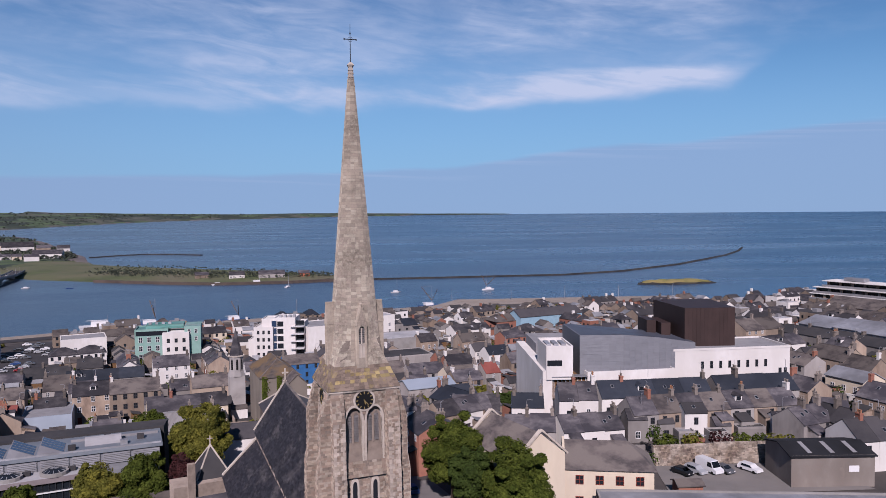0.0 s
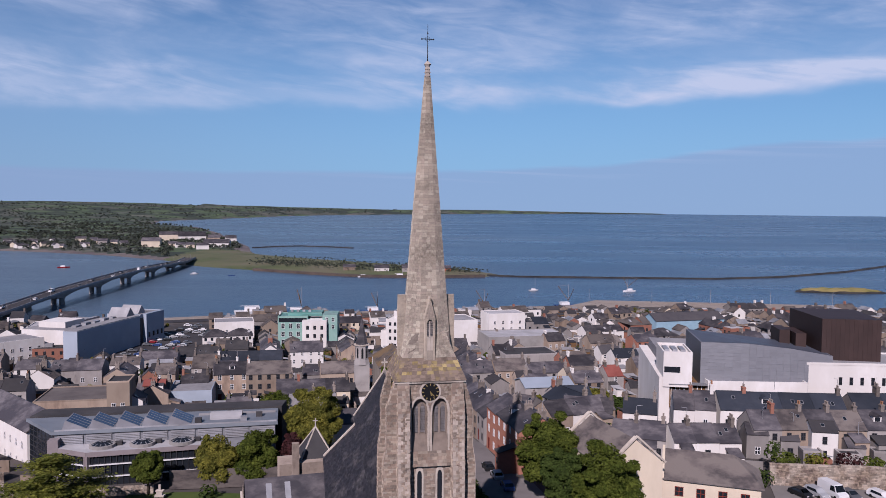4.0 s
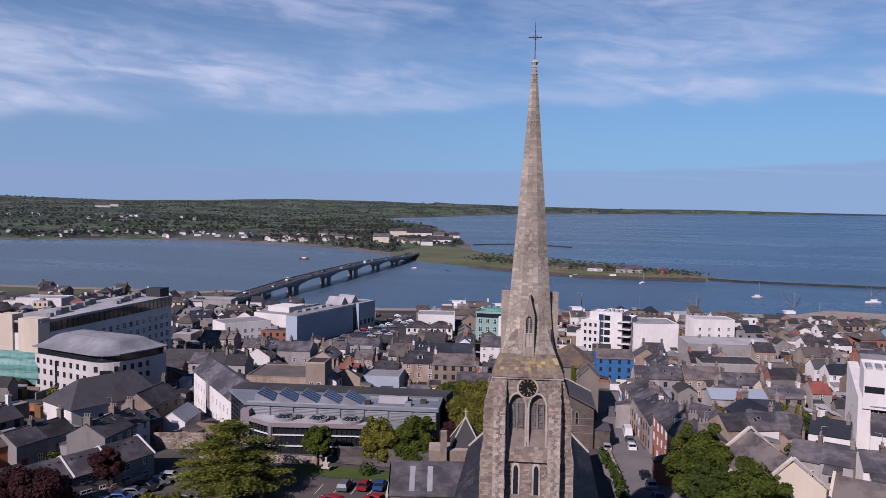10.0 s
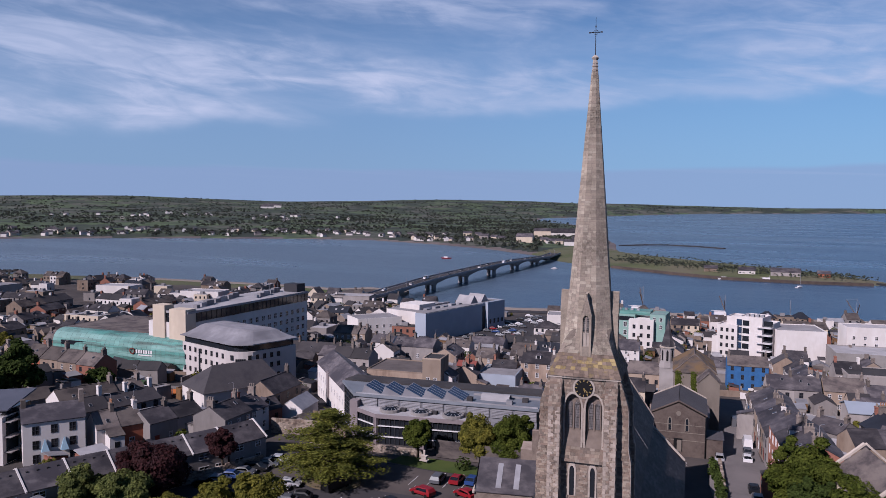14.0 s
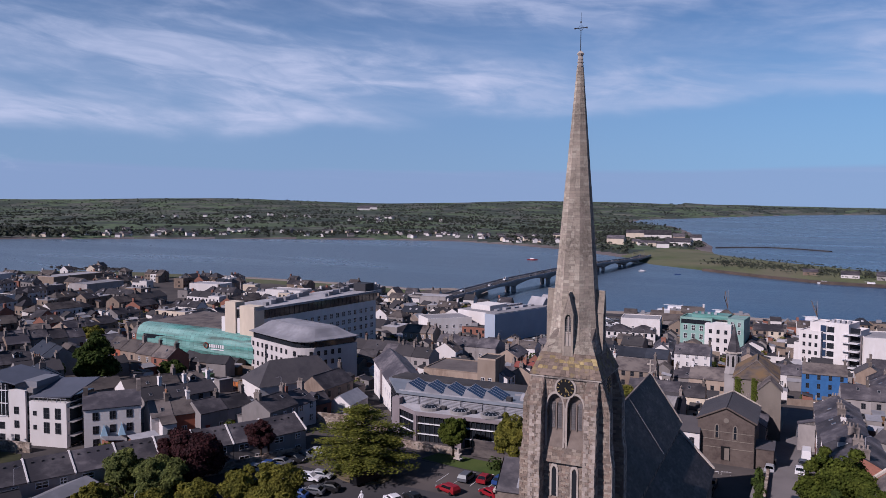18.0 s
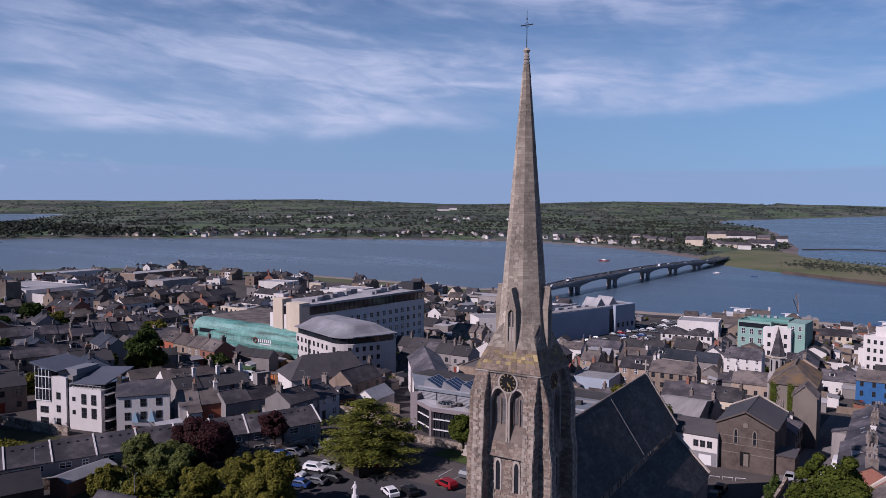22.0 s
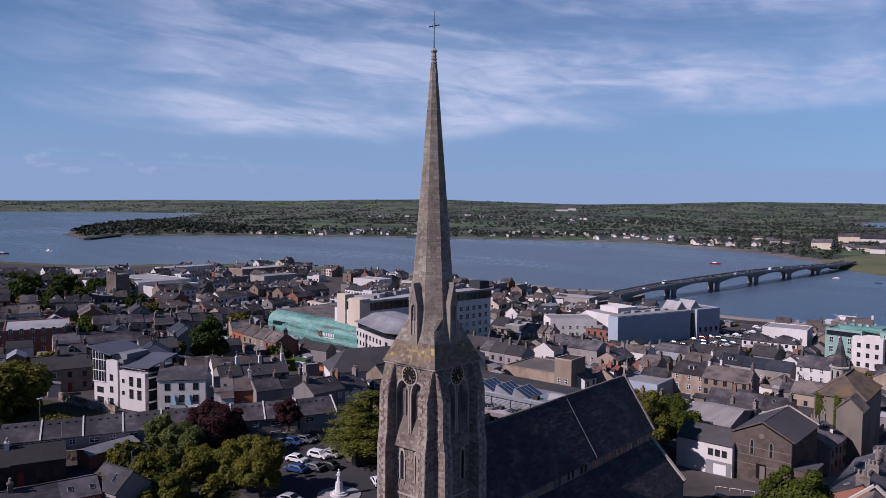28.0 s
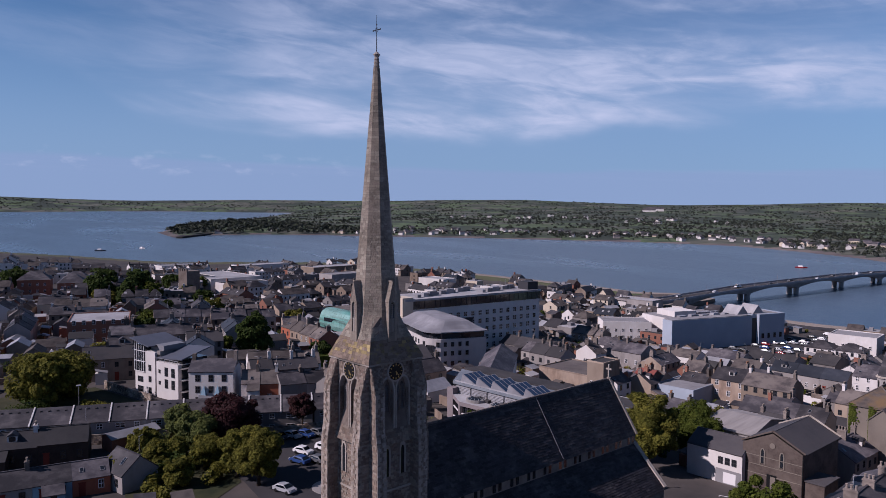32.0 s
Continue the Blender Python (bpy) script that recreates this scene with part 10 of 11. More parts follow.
def street(name, pts, half, lift, material, label):
    me = Mesh()
    rows = []
    P = []
    for (xa, ya), (xb, yb) in zip(pts, pts[1:]):
        n = max(1, int(math.hypot(xb - xa, yb - ya) / 5))
        P += [Vector((xa + (xb - xa) * k / n, ya + (yb - ya) * k / n)) for k in range(n)]
    P.append(Vector(pts[-1]))
    for i, p in enumerate(P):
        d = (P[min(i + 1, len(P) - 1)] - P[max(i - 1, 0)]).normalized()
        nrm = Vector((-d.y, d.x))
        for s in (half, -half):
            q = p + nrm * s
            rows.append((q.x, q.y, ground_z(p.x, p.y) + lift))
    me.add(rows, [(2 * i, 2 * i + 1, 2 * i + 3, 2 * i + 2) for i in range(len(P) - 1)])
    return structure(name, me, material, label)


ST = [(18.0, 25), (14.5, 40), (9.2, 62), (4.2, 92), (-1.0, 124), (-6, 160)]
street("pavement_church_street", ST, 6.2, 0.14, M["paving"], "grey stone pavement along the street")
street("road_church_street", ST, 4.4, 0.2, M["street_asphalt"], "narrow grey asphalt street between terraces")
street("road_side", [(-118, 60), (-104, 66), (-98, 92), (-104, 130)], 4.0, 0.1, M["asphalt"], "asphalt lane beside the library")
street("road_quay", [(-240, 308), (-150, 318), (-98, 338), (-40, 350), (10, 360), (84, 385)], 5.0, 0.2, M["asphalt"], "asphalt road along the quay")
flat_patch("road_quay_car_park", [(-137, 224), (-110, 222), (-104, 318), (-134, 312)], 0.12, M["asphalt"], "asphalt quay car park")
flat_patch("road_walled_car_park", [(56, 38), (92, 33.5), (88, 49), (60, 52.6)], 0.12, M["paving"], "pale gravel car park below a stone wall")

# stone garden walls, laid in rough blocks
def stone_wall(name, pts, h, thick, material, label, z0=None):
    me = Mesh()
    wr = random.Random(len(pts) * 7 + int(h * 10))
    for (xa, ya), (xb, yb) in zip(pts, pts[1:]):
        L_ = math.hypot(xb - xa, yb - ya)
        at = pose(xa, ya, ground_z(xa, ya) if z0 is None else z0, 0, 0, math.degrees(math.atan2(yb - ya, xb - xa)))
        dz = (ground_z(xb, yb) - ground_z(xa, ya)) if z0 is None else 0
        z = -0.6
        while z < h:
            ch = wr.uniform(0.2, 0.4)
            u = 0.0
            while u < L_:
                w = min(wr.uniform(0.25, 0.8), L_ - u)
                o = wr.uniform(0, 0.09)
                me.box(u + 0.015, -thick / 2 - o, z + dz * u / L_ + 0.015, u + w - 0.015, thick / 2 + o, z + ch - 0.015 + dz * u / L_, 0, at)
                u += w
            z += ch
    ob = thing(name, 0, 0, 0, 0, label, "wall", "", "structure")
    tagged(part("stone", me, material, ob), kind="stuff")


M["wallstone"] = mat("garden_wall_stone", (0.34, 0.27, 0.20), 0.95, (0.17, 0.13, 0.105), 0.9, (0.42, 0.36, 0.29), 0.35, 0.03, 4, island=0.35, low=0.42, high=0.58)
stone_wall("boundary_wall", [(60.0, 53.0), (72, 52.0), (88, 49.6)], 3.9, 0.6, M["wallstone"], "tall weathered rubble-stone wall above a car park")
stone_wall("garden_wall", [(-72, 43), (-60, 45.5), (-48, 47.5)], 1.3, 0.5, M["wallstone"], "rubble-stone wall between the church lawn and library")
stone_wall("street_wall", [(11.2, 30), (8.4, 45), (4.5, 66), (2.2, 78)], 1.1, 0.4, M["wallstone"], "low stone boundary wall along the street")
me = Mesh()
me.box(0, -0.2, -0.5, 24, 0.2, 2.8)
w = thing("plain_wall", -46, 49.5, -0.2, 8, "plain brown rendered wall behind the lawn", "wall", "", "structure")
part("wall_face", me, M["slate_brown"], w)

# statue on its round plinth
st = thing("statue_plinth", -42.0, 13.2, 0, 0, "round stepped stone plinth ringed by a kerb", "monument")
for r0, z0, z1 in ((3.6, 0.0, 0.14), (1.5, 0.14, 0.4), (1.1, 0.4, 0.7)):
    me = Mesh()
    me.prism(ngon(24, r0), z0, z1)
    part("step", me, M["concrete" if r0 > 2 else "marble"], st)
me = Mesh()
me.prism(ngon(8, 0.75), 0.7, 2.3, 0, None, ngon(8, 0.55))
part("pedestal", me, M["marble"], st)
me = Mesh()
for z0, z1, r0, r1 in ((2.3, 2.4, 0.42, 0.42), (2.4, 3.3, 0.38, 0.27), (3.3, 3.85, 0.27, 0.33), (3.85, 4.0, 0.33, 0.12), (4.0, 4.12, 0.1, 0.13), (4.12, 4.3, 0.13, 0.15), (4.3, 4.42, 0.15, 0.07)):
    me.prism(ngon(9, r0), z0, z1, 0, None, ngon(9, r1))
for s in (-1, 1):
    me.tube([(0.3 * s, 0, 3.75), (0.42 * s, -0.18, 3.4), (0.3 * s, -0.42, 3.35)], 0.09, 6)
tagged(part("statue", me, M["marble"], None, "", pose(-42.0, 13.2, 0)), "white marble robed statue on a plinth", "statue")
gr = thing("stone_shrine", -45.8, 44.5, 0, 0, "small pale stone shrine on the lawn", "monument")
for x0, x1, z0, z1 in ((-0.8, 0.8, 0, 0.25), (-0.5, 0.5, 0.25, 0.9), (-0.65, 0.65, 0.9, 1.05), (-0.18, 0.18, 1.05, 2.0)):
    slab_box(gr, "stone_block", "dressed", x0, x0 * 0.6, z0, x1, x1 * 0.6, z1)

M["oldstone"] = mat("old_grey_stone", (0.23, 0.2, 0.165), 0.92, (0.15, 0.13, 0.11), 0.8, (0.27, 0.235, 0.19), 0.2, 0.03, 4, stretch=(1, 1, 0.5))
M["brownstone"] = mat("brown_stone_wall", (0.12, 0.094, 0.08), 0.92, (0.08, 0.062, 0.054), 2.2, (0.16, 0.13, 0.108), 0.4, 0.03, 5)
# ---- chapel by the street ----
chapel = thing("chapel", -6.5, 81.0, -2.6, 10.5, "brown stone chapel hall with two lancets and a slate roof", "church")
me = Mesh()
a, b, ev, ap = 5.35, 15.3, 8.1, 10.7
me.add([(-a, 0, -3), (a, 0, -3), (a, b, -3), (-a, b, -3), (-a, 0, ev), (a, 0, ev), (a, b, ev), (-a, b, ev), (0, 0, ap), (0, b, ap)], [(0, 1, 5, 8, 4), (2, 3, 7, 9, 6), (1, 2, 6, 5), (3, 0, 4, 7)])
part("wall", me, M["brownstone"], chapel)
for z in (2.9, 4.5, 6.1):
    slab_box(chapel, "string_course", "oldstone", -a - 0.02, -0.07, z, a + 0.02, 0.03, z + 0.12)
sl = (ap - ev) / a
for s in (-1, 1):
    me = Mesh()
    quad = [(s * (a + 0.3), 0.25, ev - 0.3 * sl + 0.1), (0, 0.25, ap + 0.1), (0, b + 0.1, ap + 0.1), (s * (a + 0.3), b + 0.1, ev - 0.3 * sl + 0.1)]
    me.slab(quad[:: -1 if s < 0 else 1], 0.2)
    part("roof_slope", me, M["slate_dark"], chapel)
    for y, key in ((-0.12, "brownstone"), (b - 0.05, "dressed")):
        me = Mesh()
        me.slab([(0, y, ap + 0.3), (0, y + 0.34, ap + 0.3), (s * (a + 0.25), y + 0.34, ev + 0.14), (s * (a + 0.25), y, ev + 0.14)][:: -1 if s < 0 else 1], 0.24)
        part("coping", me, M[key], chapel, "pale rear coping" if key == "dressed" else "")
for x in (-1.7, 1.7):
    me = Mesh()
    out, inn_ = lancet(0.95, 3.0, 2.1), lancet(0.5, 2.6, 1.9)
    n = len(out)
    me.add([(x + px, -0.1, 4.75 + pz) for px, pz in out] + [(x + px, -0.1, 4.95 + pz) for px, pz in inn_], [(i, i + 1, n + i + 1, n + i) for i in range(n - 1)])
    me.add([(x + px, -0.03, 4.95 + pz) for px, pz in inn_], [tuple(range(n))], 1)
    part("lancet_window", me, [M["oldstone"], M["glass"]], chapel, "pointed window with pale surround")
me = Mesh()
me.prism([(px, pz) for px, pz in ngon(18, 0.5)], 0, 0.08)
part("roundel", me, M["oldstone"], chapel, "", pose(0, -0.02, 8.5, 90))
slab_box(chapel, "door_frame", "black", -0.85, -0.1, 0.6, 0.85, 0.02, 3.3)
slab_box(chapel, "door", "oldstone", -0.2, -0.14, 0.6, 0.7, -0.09, 3.0)
slab_box(chapel, "downpipe", "black", a - 0.12, -0.16, -1, a, -0.02, ev, "black iron downpipe")
slab_box(chapel, "side_porch", "brownstone", a, 0.4, -3, a + 3.4, 6.4, 3.6)
slab_box(chapel, "porch_roof", "slate_dark", a, 0.2, 3.6, a + 3.6, 6.6, 3.8)
hs = house(-17.0, 81.6, 10.5, 10.8, 7.4, 6.5, 8.6, "white", "slate_dark", "", 0, True, 0, False)
slab_box(hs, "garage_door", "frame_white", 1.9, -3.78, 0.6, 4.3, -3.71, 2.6, "white double garage door")
slab_box(hs, "plinth", "flat_grey", 0.4, -3.75, -0.5, 5.3, -3.705, 3.1, "grey lower wall")
for u in (1.3, 2.6, 3.9):
    part("window", window_mesh(0.95, 1.3, "frame_dark"), None, hs, "", pose(u, -3.7, 4.0))
for k in range(3):
    gate = thing("hand_rail", -8.0 + 2.0 * k, 70.4 + 1.1 * k, -2.6, 30, "white tubular steel rail before the chapel", "railing", "rails before the chapel")
    me = Mesh()
    me.tube([(-0.9, 0, 0), (-0.9, 0, 1.1), (0.9, 0, 1.1), (0.9, 0, 0)], 0.05, 6)
    part("rail", me, M["frame_white"], gate)
shed("corrugated_hall", -35.0, 98.0, -5.5, 12, 11, 17, 5.6, "grey", "tin", "low hall with a pale corrugated roof", 1.6)

# white seafront apartments: set-back storeys, long balconies and dark glazing over a brown-roofed base
sea_flats = thing("seafront_apartments", 250.0, 262.0, -2.7, -70, "white seafront apartment block with long balconies and dark glazing", "building")
slab_box(sea_flats, "base", "tan", 0, 0, -3, 46, 16, 5.5)
for j, (inset, z) in enumerate(((0.0, 5.5), (1.5, 8.7), (5.0, 11.9))):
    slab_box(sea_flats, "glazed_storey", "glass", inset + 1.0, 1.6 + inset, z, 45 - inset, 15, z + 2.7)
    slab_box(sea_flats, "floor_slab", "white", inset, inset * 0.6, z + 2.6, 46 - inset, 15.6, z + 2.95, "white floor band")
    slab_box(sea_flats, "balcony_front", "flat_grey", inset, inset * 0.6, z - 0.1, 46 - inset, inset * 0.6 + 0.25, z + 0.9, "grey balcony front")
    for k in range(7):
        slab_box(sea_flats, "pier", "tan", inset + 1.0 + 6.2 * k, 0.9 + inset, z, inset + 2.2 + 6.2 * k, 2.2 + inset, z + 2.7)
slab_box(sea_flats, "roof_plant", "metal", 14, 7, 15.1, 24, 12, 16.6)
shed("brown_roofed_hall", 243.0, 240.0, -2.7, -72, 30, 14, 5.0, "tan", "slate_brown", "low hall with a brown pitched roof", 4.0)

# belfry with a small spire among the old houses
M["moss_slate"] = mat("mossy_brown_slates", (0.135, 0.112, 0.095), 0.9, (0.085, 0.074, 0.068), 0.5, (0.19, 0.13, 0.07), 0.22, 0.03, 3.0, low=0.4, high=0.6, stretch=(1, 1, 2.2))
M["greystone"] = mat("grey_spirelet_stone", (0.38, 0.355, 0.33), 0.9, (0.28, 0.26, 0.245), 1.2, (0.44, 0.415, 0.39), 0.3, 0.01, 6)
bel = thing("belfry", -24.1, 151.6, -8.9, 12, "small stone belfry with a pale pointed spirelet", "church tower")
slab_box(bel, "shaft", "greystone", -2.2, -2.2, -3, 2.2, 2.2, 9.4)
me = Mesh()
me.prism(ngon(8, 2.6), 9.4, 10.8, 0, None, ngon(8, 2.25))
me.prism(ngon(8, 2.1), 10.8, 15.2)
part("bell_chamber", me, M["greystone"], bel)
me = Mesh()
me.prism(ngon(8, 2.45), 15.2, 15.6)
part("cornice", me, M["dressed"], bel)
# flat black sheets stand for the dark inside the bell openings
for k in range(8):
    me = Mesh()
    me.add([(px, -1.99, 11.4 + pz) for px, pz in lancet(0.62, 3.2, 2.4)], [tuple(range(len(lancet(0.62, 3.2, 2.4))))])
    part("bell_opening", me, M["black"], bel, "", pose(0, 0, 0, 0, 0, 45 * k))
me = Mesh()
me.prism(ngon(8, 2.0), 15.6, 23.6, 0, None, ngon(8, 0.06))
part("spirelet", me, M["slate"], bel, "grey slated spirelet")
oldch = thing("old_church", -10.6, 121.0, -7.9, 12, "old stone church with a brown hipped slate roof and ivy", "church")
a, b, ev, ap = 5.1, 18.0, 14.1, 18.0
me = Mesh()
me.prism([(-a, 0), (a, 0), (a, b), (-a, b)], -3, ev)
part("wall", me, M["oldstone"], oldch)
me = Mesh()
o = 0.35
me.add([(-a - o, -o, ev - 0.2), (a + o, -o, ev - 0.2), (a + o, b + o, ev - 0.2), (-a - o, b + o, ev - 0.2), (0, 4.2, ap), (0, b - 4.2, ap)], [(0, 1, 4), (1, 2, 5, 4), (2, 3, 5), (3, 0, 4, 5), (3, 2, 1, 0)])
part("roof", me, M["moss_slate"], oldch, "brown slates grown with moss")
for (p, q) in (((-a - o, -o, ev - 0.15), (0, 4.2, ap + 0.05)), ((a + o, -o, ev - 0.15), (0, 4.2, ap + 0.05)), ((0, 4.2, ap + 0.05), (0, b - 4.2, ap + 0.05))):
    me = Mesh()
    me.tube([p, q], 0.14, 5)
    part("ridge_tile", me, M["slate_brown"], oldch)
wing = Mesh()
wing.add([(0.7, -5.8, -3), (5.7, -5.8, -3), (5.7, -0.01, -3), (0.7, -0.01, -3), (0.7, -5.8, 12.8), (5.7, -5.8, 12.8), (5.7, -0.01, 12.8), (0.7, -0.01, 12.8), (3.2, -5.8, 15.2), (3.2, -0.01, 15.2)], [(0, 1, 5, 8, 4), (2, 3, 7, 9, 6), (1, 2, 6, 5), (3, 0, 4, 7)])
part("gabled_wing", wing, M["oldstone"], oldch, "grey rendered gabled wing")
me = Mesh()
me.slab([(0.45, -6.0, 12.65), (3.2, -6.0, 15.3), (3.2, -0.05, 15.3), (0.45, -0.05, 12.65)][::-1], 0.16)
me.slab([(3.2, -6.0, 15.3), (5.95, -6.0, 12.65), (5.95, -0.05, 12.65), (3.2, -0.05, 15.3)][::-1], 0.16)
part("wing_roof", me, M["slate_brown"], oldch)
for x0 in (-4.7, -0.9):
    iv = Mesh()
    for _ in range(900):
        x, z = x0 + abs(TR.gauss(0, 0.55)), TR.uniform(6, 14.2)
        s = TR.uniform(0.12, 0.24)
        iv.add([(x - s, -0.1 - TR.random() * 0.2, z), (x, -0.2 - TR.random() * 0.2, z - s), (x + s, -0.1 - TR.random() * 0.2, z), (x, -0.12, z + s)], [(0, 1, 2, 3)])
    part("ivy", iv, M["leaf_green"], oldch, "bright green climbing ivy")

# ---- hall with a cream gable and its wing ----
hall = thing("parish_hall", 28.7, 39.2, 0, 107.8, "tall hall with a dark slate roof and a cream gable", "hall")
me = Mesh()
a, b = 7.2, 4.7
me.add([(-a, -b, -3), (a, -b, -3), (a, b, -3), (-a, b, -3), (-a, -b, 10.4), (a, -b, 10.4), (a, b, 10.4), (-a, b, 10.4), (-a, 0, 14.2), (a, 0, 14.2)], [(0, 1, 5, 4), (2, 3, 7, 6), (1, 2, 6, 9, 5), (3, 0, 4, 8, 7)])
part("wall", me, M["cream"], hall)
me = Mesh()
me.slab([(-a + 0.2, -b - 0.3, 10.2), (a - 0.2, -b - 0.3, 10.2), (a - 0.2, 0, 14.3), (-a + 0.2, 0, 14.3)], 0.2)
me.slab([(-a + 0.2, 0, 14.3), (a - 0.2, 0, 14.3), (a - 0.2, b + 0.3, 10.2), (-a + 0.2, b + 0.3, 10.2)], 0.2)
part("roof", me, M["slate_brown"], hall)
for e in (-1, 1):
    for s in (-1, 1):
        me = Mesh()
        q = [(e * a - 0.3, 0, 14.65), (e * a + 0.3, 0, 14.65), (e * a + 0.3, s * 5.0, 10.3), (e * a - 0.3, s * 5.0, 10.3)]
        me.slab(q if s < 0 else q[::-1], 0.3)
        part("coping", me, M["dressed"], hall, "pale gable coping")
wing2 = thing("cream_wing", 36.3, 36.5, 0, -17.8, "cream two-storey wing with a hipped brown roof", "building")
slab_box(wing2, "wall", "cream", 0, 0, -2, 14.2, 9, 7.0)
me = Mesh()
me.add([(-0.1, -0.5, 6.9), (14.7, -0.5, 6.9), (14.7, 9.5, 6.9), (-0.1, 9.5, 6.9), (-0.1, 4.5, 10.4), (10.4, 4.5, 10.4)], [(0, 1, 5, 4), (1, 2, 5), (2, 3, 4, 5), (3, 0, 4), (0, 3, 2, 1)])
part("roof", me, M["slate_brown"], wing2, "hipped brown slate roof")
me = Mesh()
me.add([(-0.3, 0, -2), (-0.3, 9, -2), (-0.3, 9.3, 7.2), (-0.3, 4.5, 10.9), (-0.3, -0.3, 7.2), (0.1, 0, -2), (0.1, 9, -2), (0.1, 9.3, 7.2), (0.1, 4.5, 10.9), (0.1, -0.3, 7.2)], [(4, 3, 2, 1, 0), (5, 6, 7, 8, 9)] + [(i, (i + 1) % 5, 5 + (i + 1) % 5, 5 + i) for i in range(5)])
part("gable", me, M["cream"], wing2, "cream rendered gable that stands over the roof")
windows(wing2, "front", 14.2, 9, 0.8, 13.6, 4, (4.4,), 1.3, 1.5, "frame_red")
windows(wing2, "front", 14.2, 9, 0.8, 13.6, 4, (0.9,), 1.3, 1.5, "frame_red")
M["blackfelt"] = mat("black_roof_felt", (0.024, 0.025, 0.029), 0.85, (0.034, 0.034, 0.037), 0.8, (0.018, 0.018, 0.02), 0.2)
M["workwall"] = mat("stained_concrete_wall", (0.24, 0.205, 0.175), 0.92, (0.15, 0.13, 0.11), 0.5, (0.3, 0.265, 0.23), 0.25, 0.01, 5, stretch=(1, 1, 0.5))
shed("timber_hut", 56.6, 36.8, 0.1, -8, 4.2, 3.0, 2.3, "brick", "slate_brown", "small red-brown hut in the car park", 0.5)
black_shed = shed("workshop", 78.2, 37.4, 0.1, -9.5, 14.8, 10.0, 5.6, "workwall", "blackfelt", "grey concrete workshop with a black roof and skylights", 1.0)
for k in range(3):
    me = Mesh()
    me.slab([(3.2 + 4.0 * k, 0.6, 5.88), (4.0 + 4.0 * k, 0.6, 5.88), (4.0 + 4.0 * k, 4.6, 6.68), (3.2 + 4.0 * k, 4.6, 6.68)], 0.04)
    part("skylight", me, M["flat_grey"], black_shed)
slab_box(black_shed, "notice", "frame_white", 10.2, -0.06, 2.6, 12.0, 0.0, 3.7, "white notice board with faint bars")
shed("flat_store", 38.0, 25.0, 0, -14.5, 48, 7, 4.6, "concrete", "metal", "long low store with a pale metal roof")

# modern white flats beside a pale house
apt = thing("white_flats", -127.3, -3.7, -0.3, 24, "white four-storey flats with blue-grey sloping roofs", "apartment building")
slab_box(apt, "wall", "white", 0, 0, -3, 8.2, 9, 11.0)
slab_box(apt, "wall", "white", 9.6, -0.6, -3, 18.0, 8, 9.2)
slab_box(apt, "stair_slot", "grey", 8.2, 0.5, -2, 9.6, 8.5, 11.4)
slab_box(apt, "attic", "greyclad", 4.4, 1.6, 11.0, 9.6, 8.0, 12.6)
slab_box(apt, "corner_glazing", "glass", -0.1, -0.1, 5.6, 4.2, 5, 11.05, "tall dark corner glazing")
slab_box(apt, "attic_glazing", "glass", 0.1, 0.1, 11.05, 4.2, 5, 12.4)
for k in range(5):
    slab_box(apt, "glazing_bar", "frame_white", 0.95 * k - 0.12, -0.18, 5.6, 0.95 * k - 0.02, -0.08, 12.2 + 0.3 * (4 - k))
for z in (5.6, 8.2, 10.8):
    slab_box(apt, "glazing_rail", "frame_white", -0.15, -0.2, z, 4.2, -0.09, z + 0.16)
me = Mesh()
me.slab([(-0.9, -0.9, 14.0), (6.8, -0.9, 12.5), (6.8, 9.4, 12.5), (-0.9, 9.4, 14.0)], 0.25)
part("roof", me, M["roofmetal"], apt, "blue-grey metal sloping roof")
me = Mesh()
me.slab([(9.2, -0.2, 9.9), (18.8, -0.2, 10.6), (18.8, 8.4, 12.6), (9.2, 8.4, 11.9)], 0.25)
part("roof", me, M["roofmetal"], apt, "blue-grey metal sloping roof")
slab_box(apt, "penthouse_glazing", "glass", 9.8, 0.8, 9.2, 17.8, 8, 10.2, "glazed set-back top storey")
for k in range(9):
    slab_box(apt, "balcony_post", "metal", 9.7 + 1.0 * k, -0.55, 9.2, 9.76 + 1.0 * k, -0.49, 10.0)
slab_box(apt, "balcony_rail", "metal", 9.6, -0.58, 10.0, 18.0, -0.46, 10.08)
windows(apt, "front", 8.2, 9, 4.4, 7.8, 1, (0.6, 3.4, 6.2), 1.1, 1.5, "frame_dark")
windows(apt, "front", 8.2, 9, 0.8, 3.6, 1, (0.6, 3.0), 2.2, 1.4, "frame_dark")
for z in (0.6, 3.4, 6.2, 9.0):
    part("window", window_mesh(1.1, 1.8, "frame_dark"), None, apt, "", pose(8.9, 0.48, z - 0.2))
windows(apt, "front", 8.4, 8, 0.5, 2.0, 1, (3.6, 6.4), 0.8, 0.9, "frame_dark", base=pose(9.6, -0.6, 0))
windows(apt, "front", 8.4, 8, 2.6, 7.8, 2, (3.0, 5.9), 1.3, 2.2, "frame_dark", base=pose(9.6, -0.6, 0))
slab_box(apt, "side_glazing", "glass", 17.95, 0.4, 0.5, 18.15, 3.6, 9.0, "dark glazed corner with balconies")
for z in (2.6, 5.4, 8.2):
    slab_box(apt, "balcony", "concrete", 18.0, -0.2, z, 19.4, 4, z + 0.18)
ph = thing("pale_house", -104.7, 9.25, -0.2, 61, "white three-storey house with dark windows and a slate roof", "house")
me = Mesh()
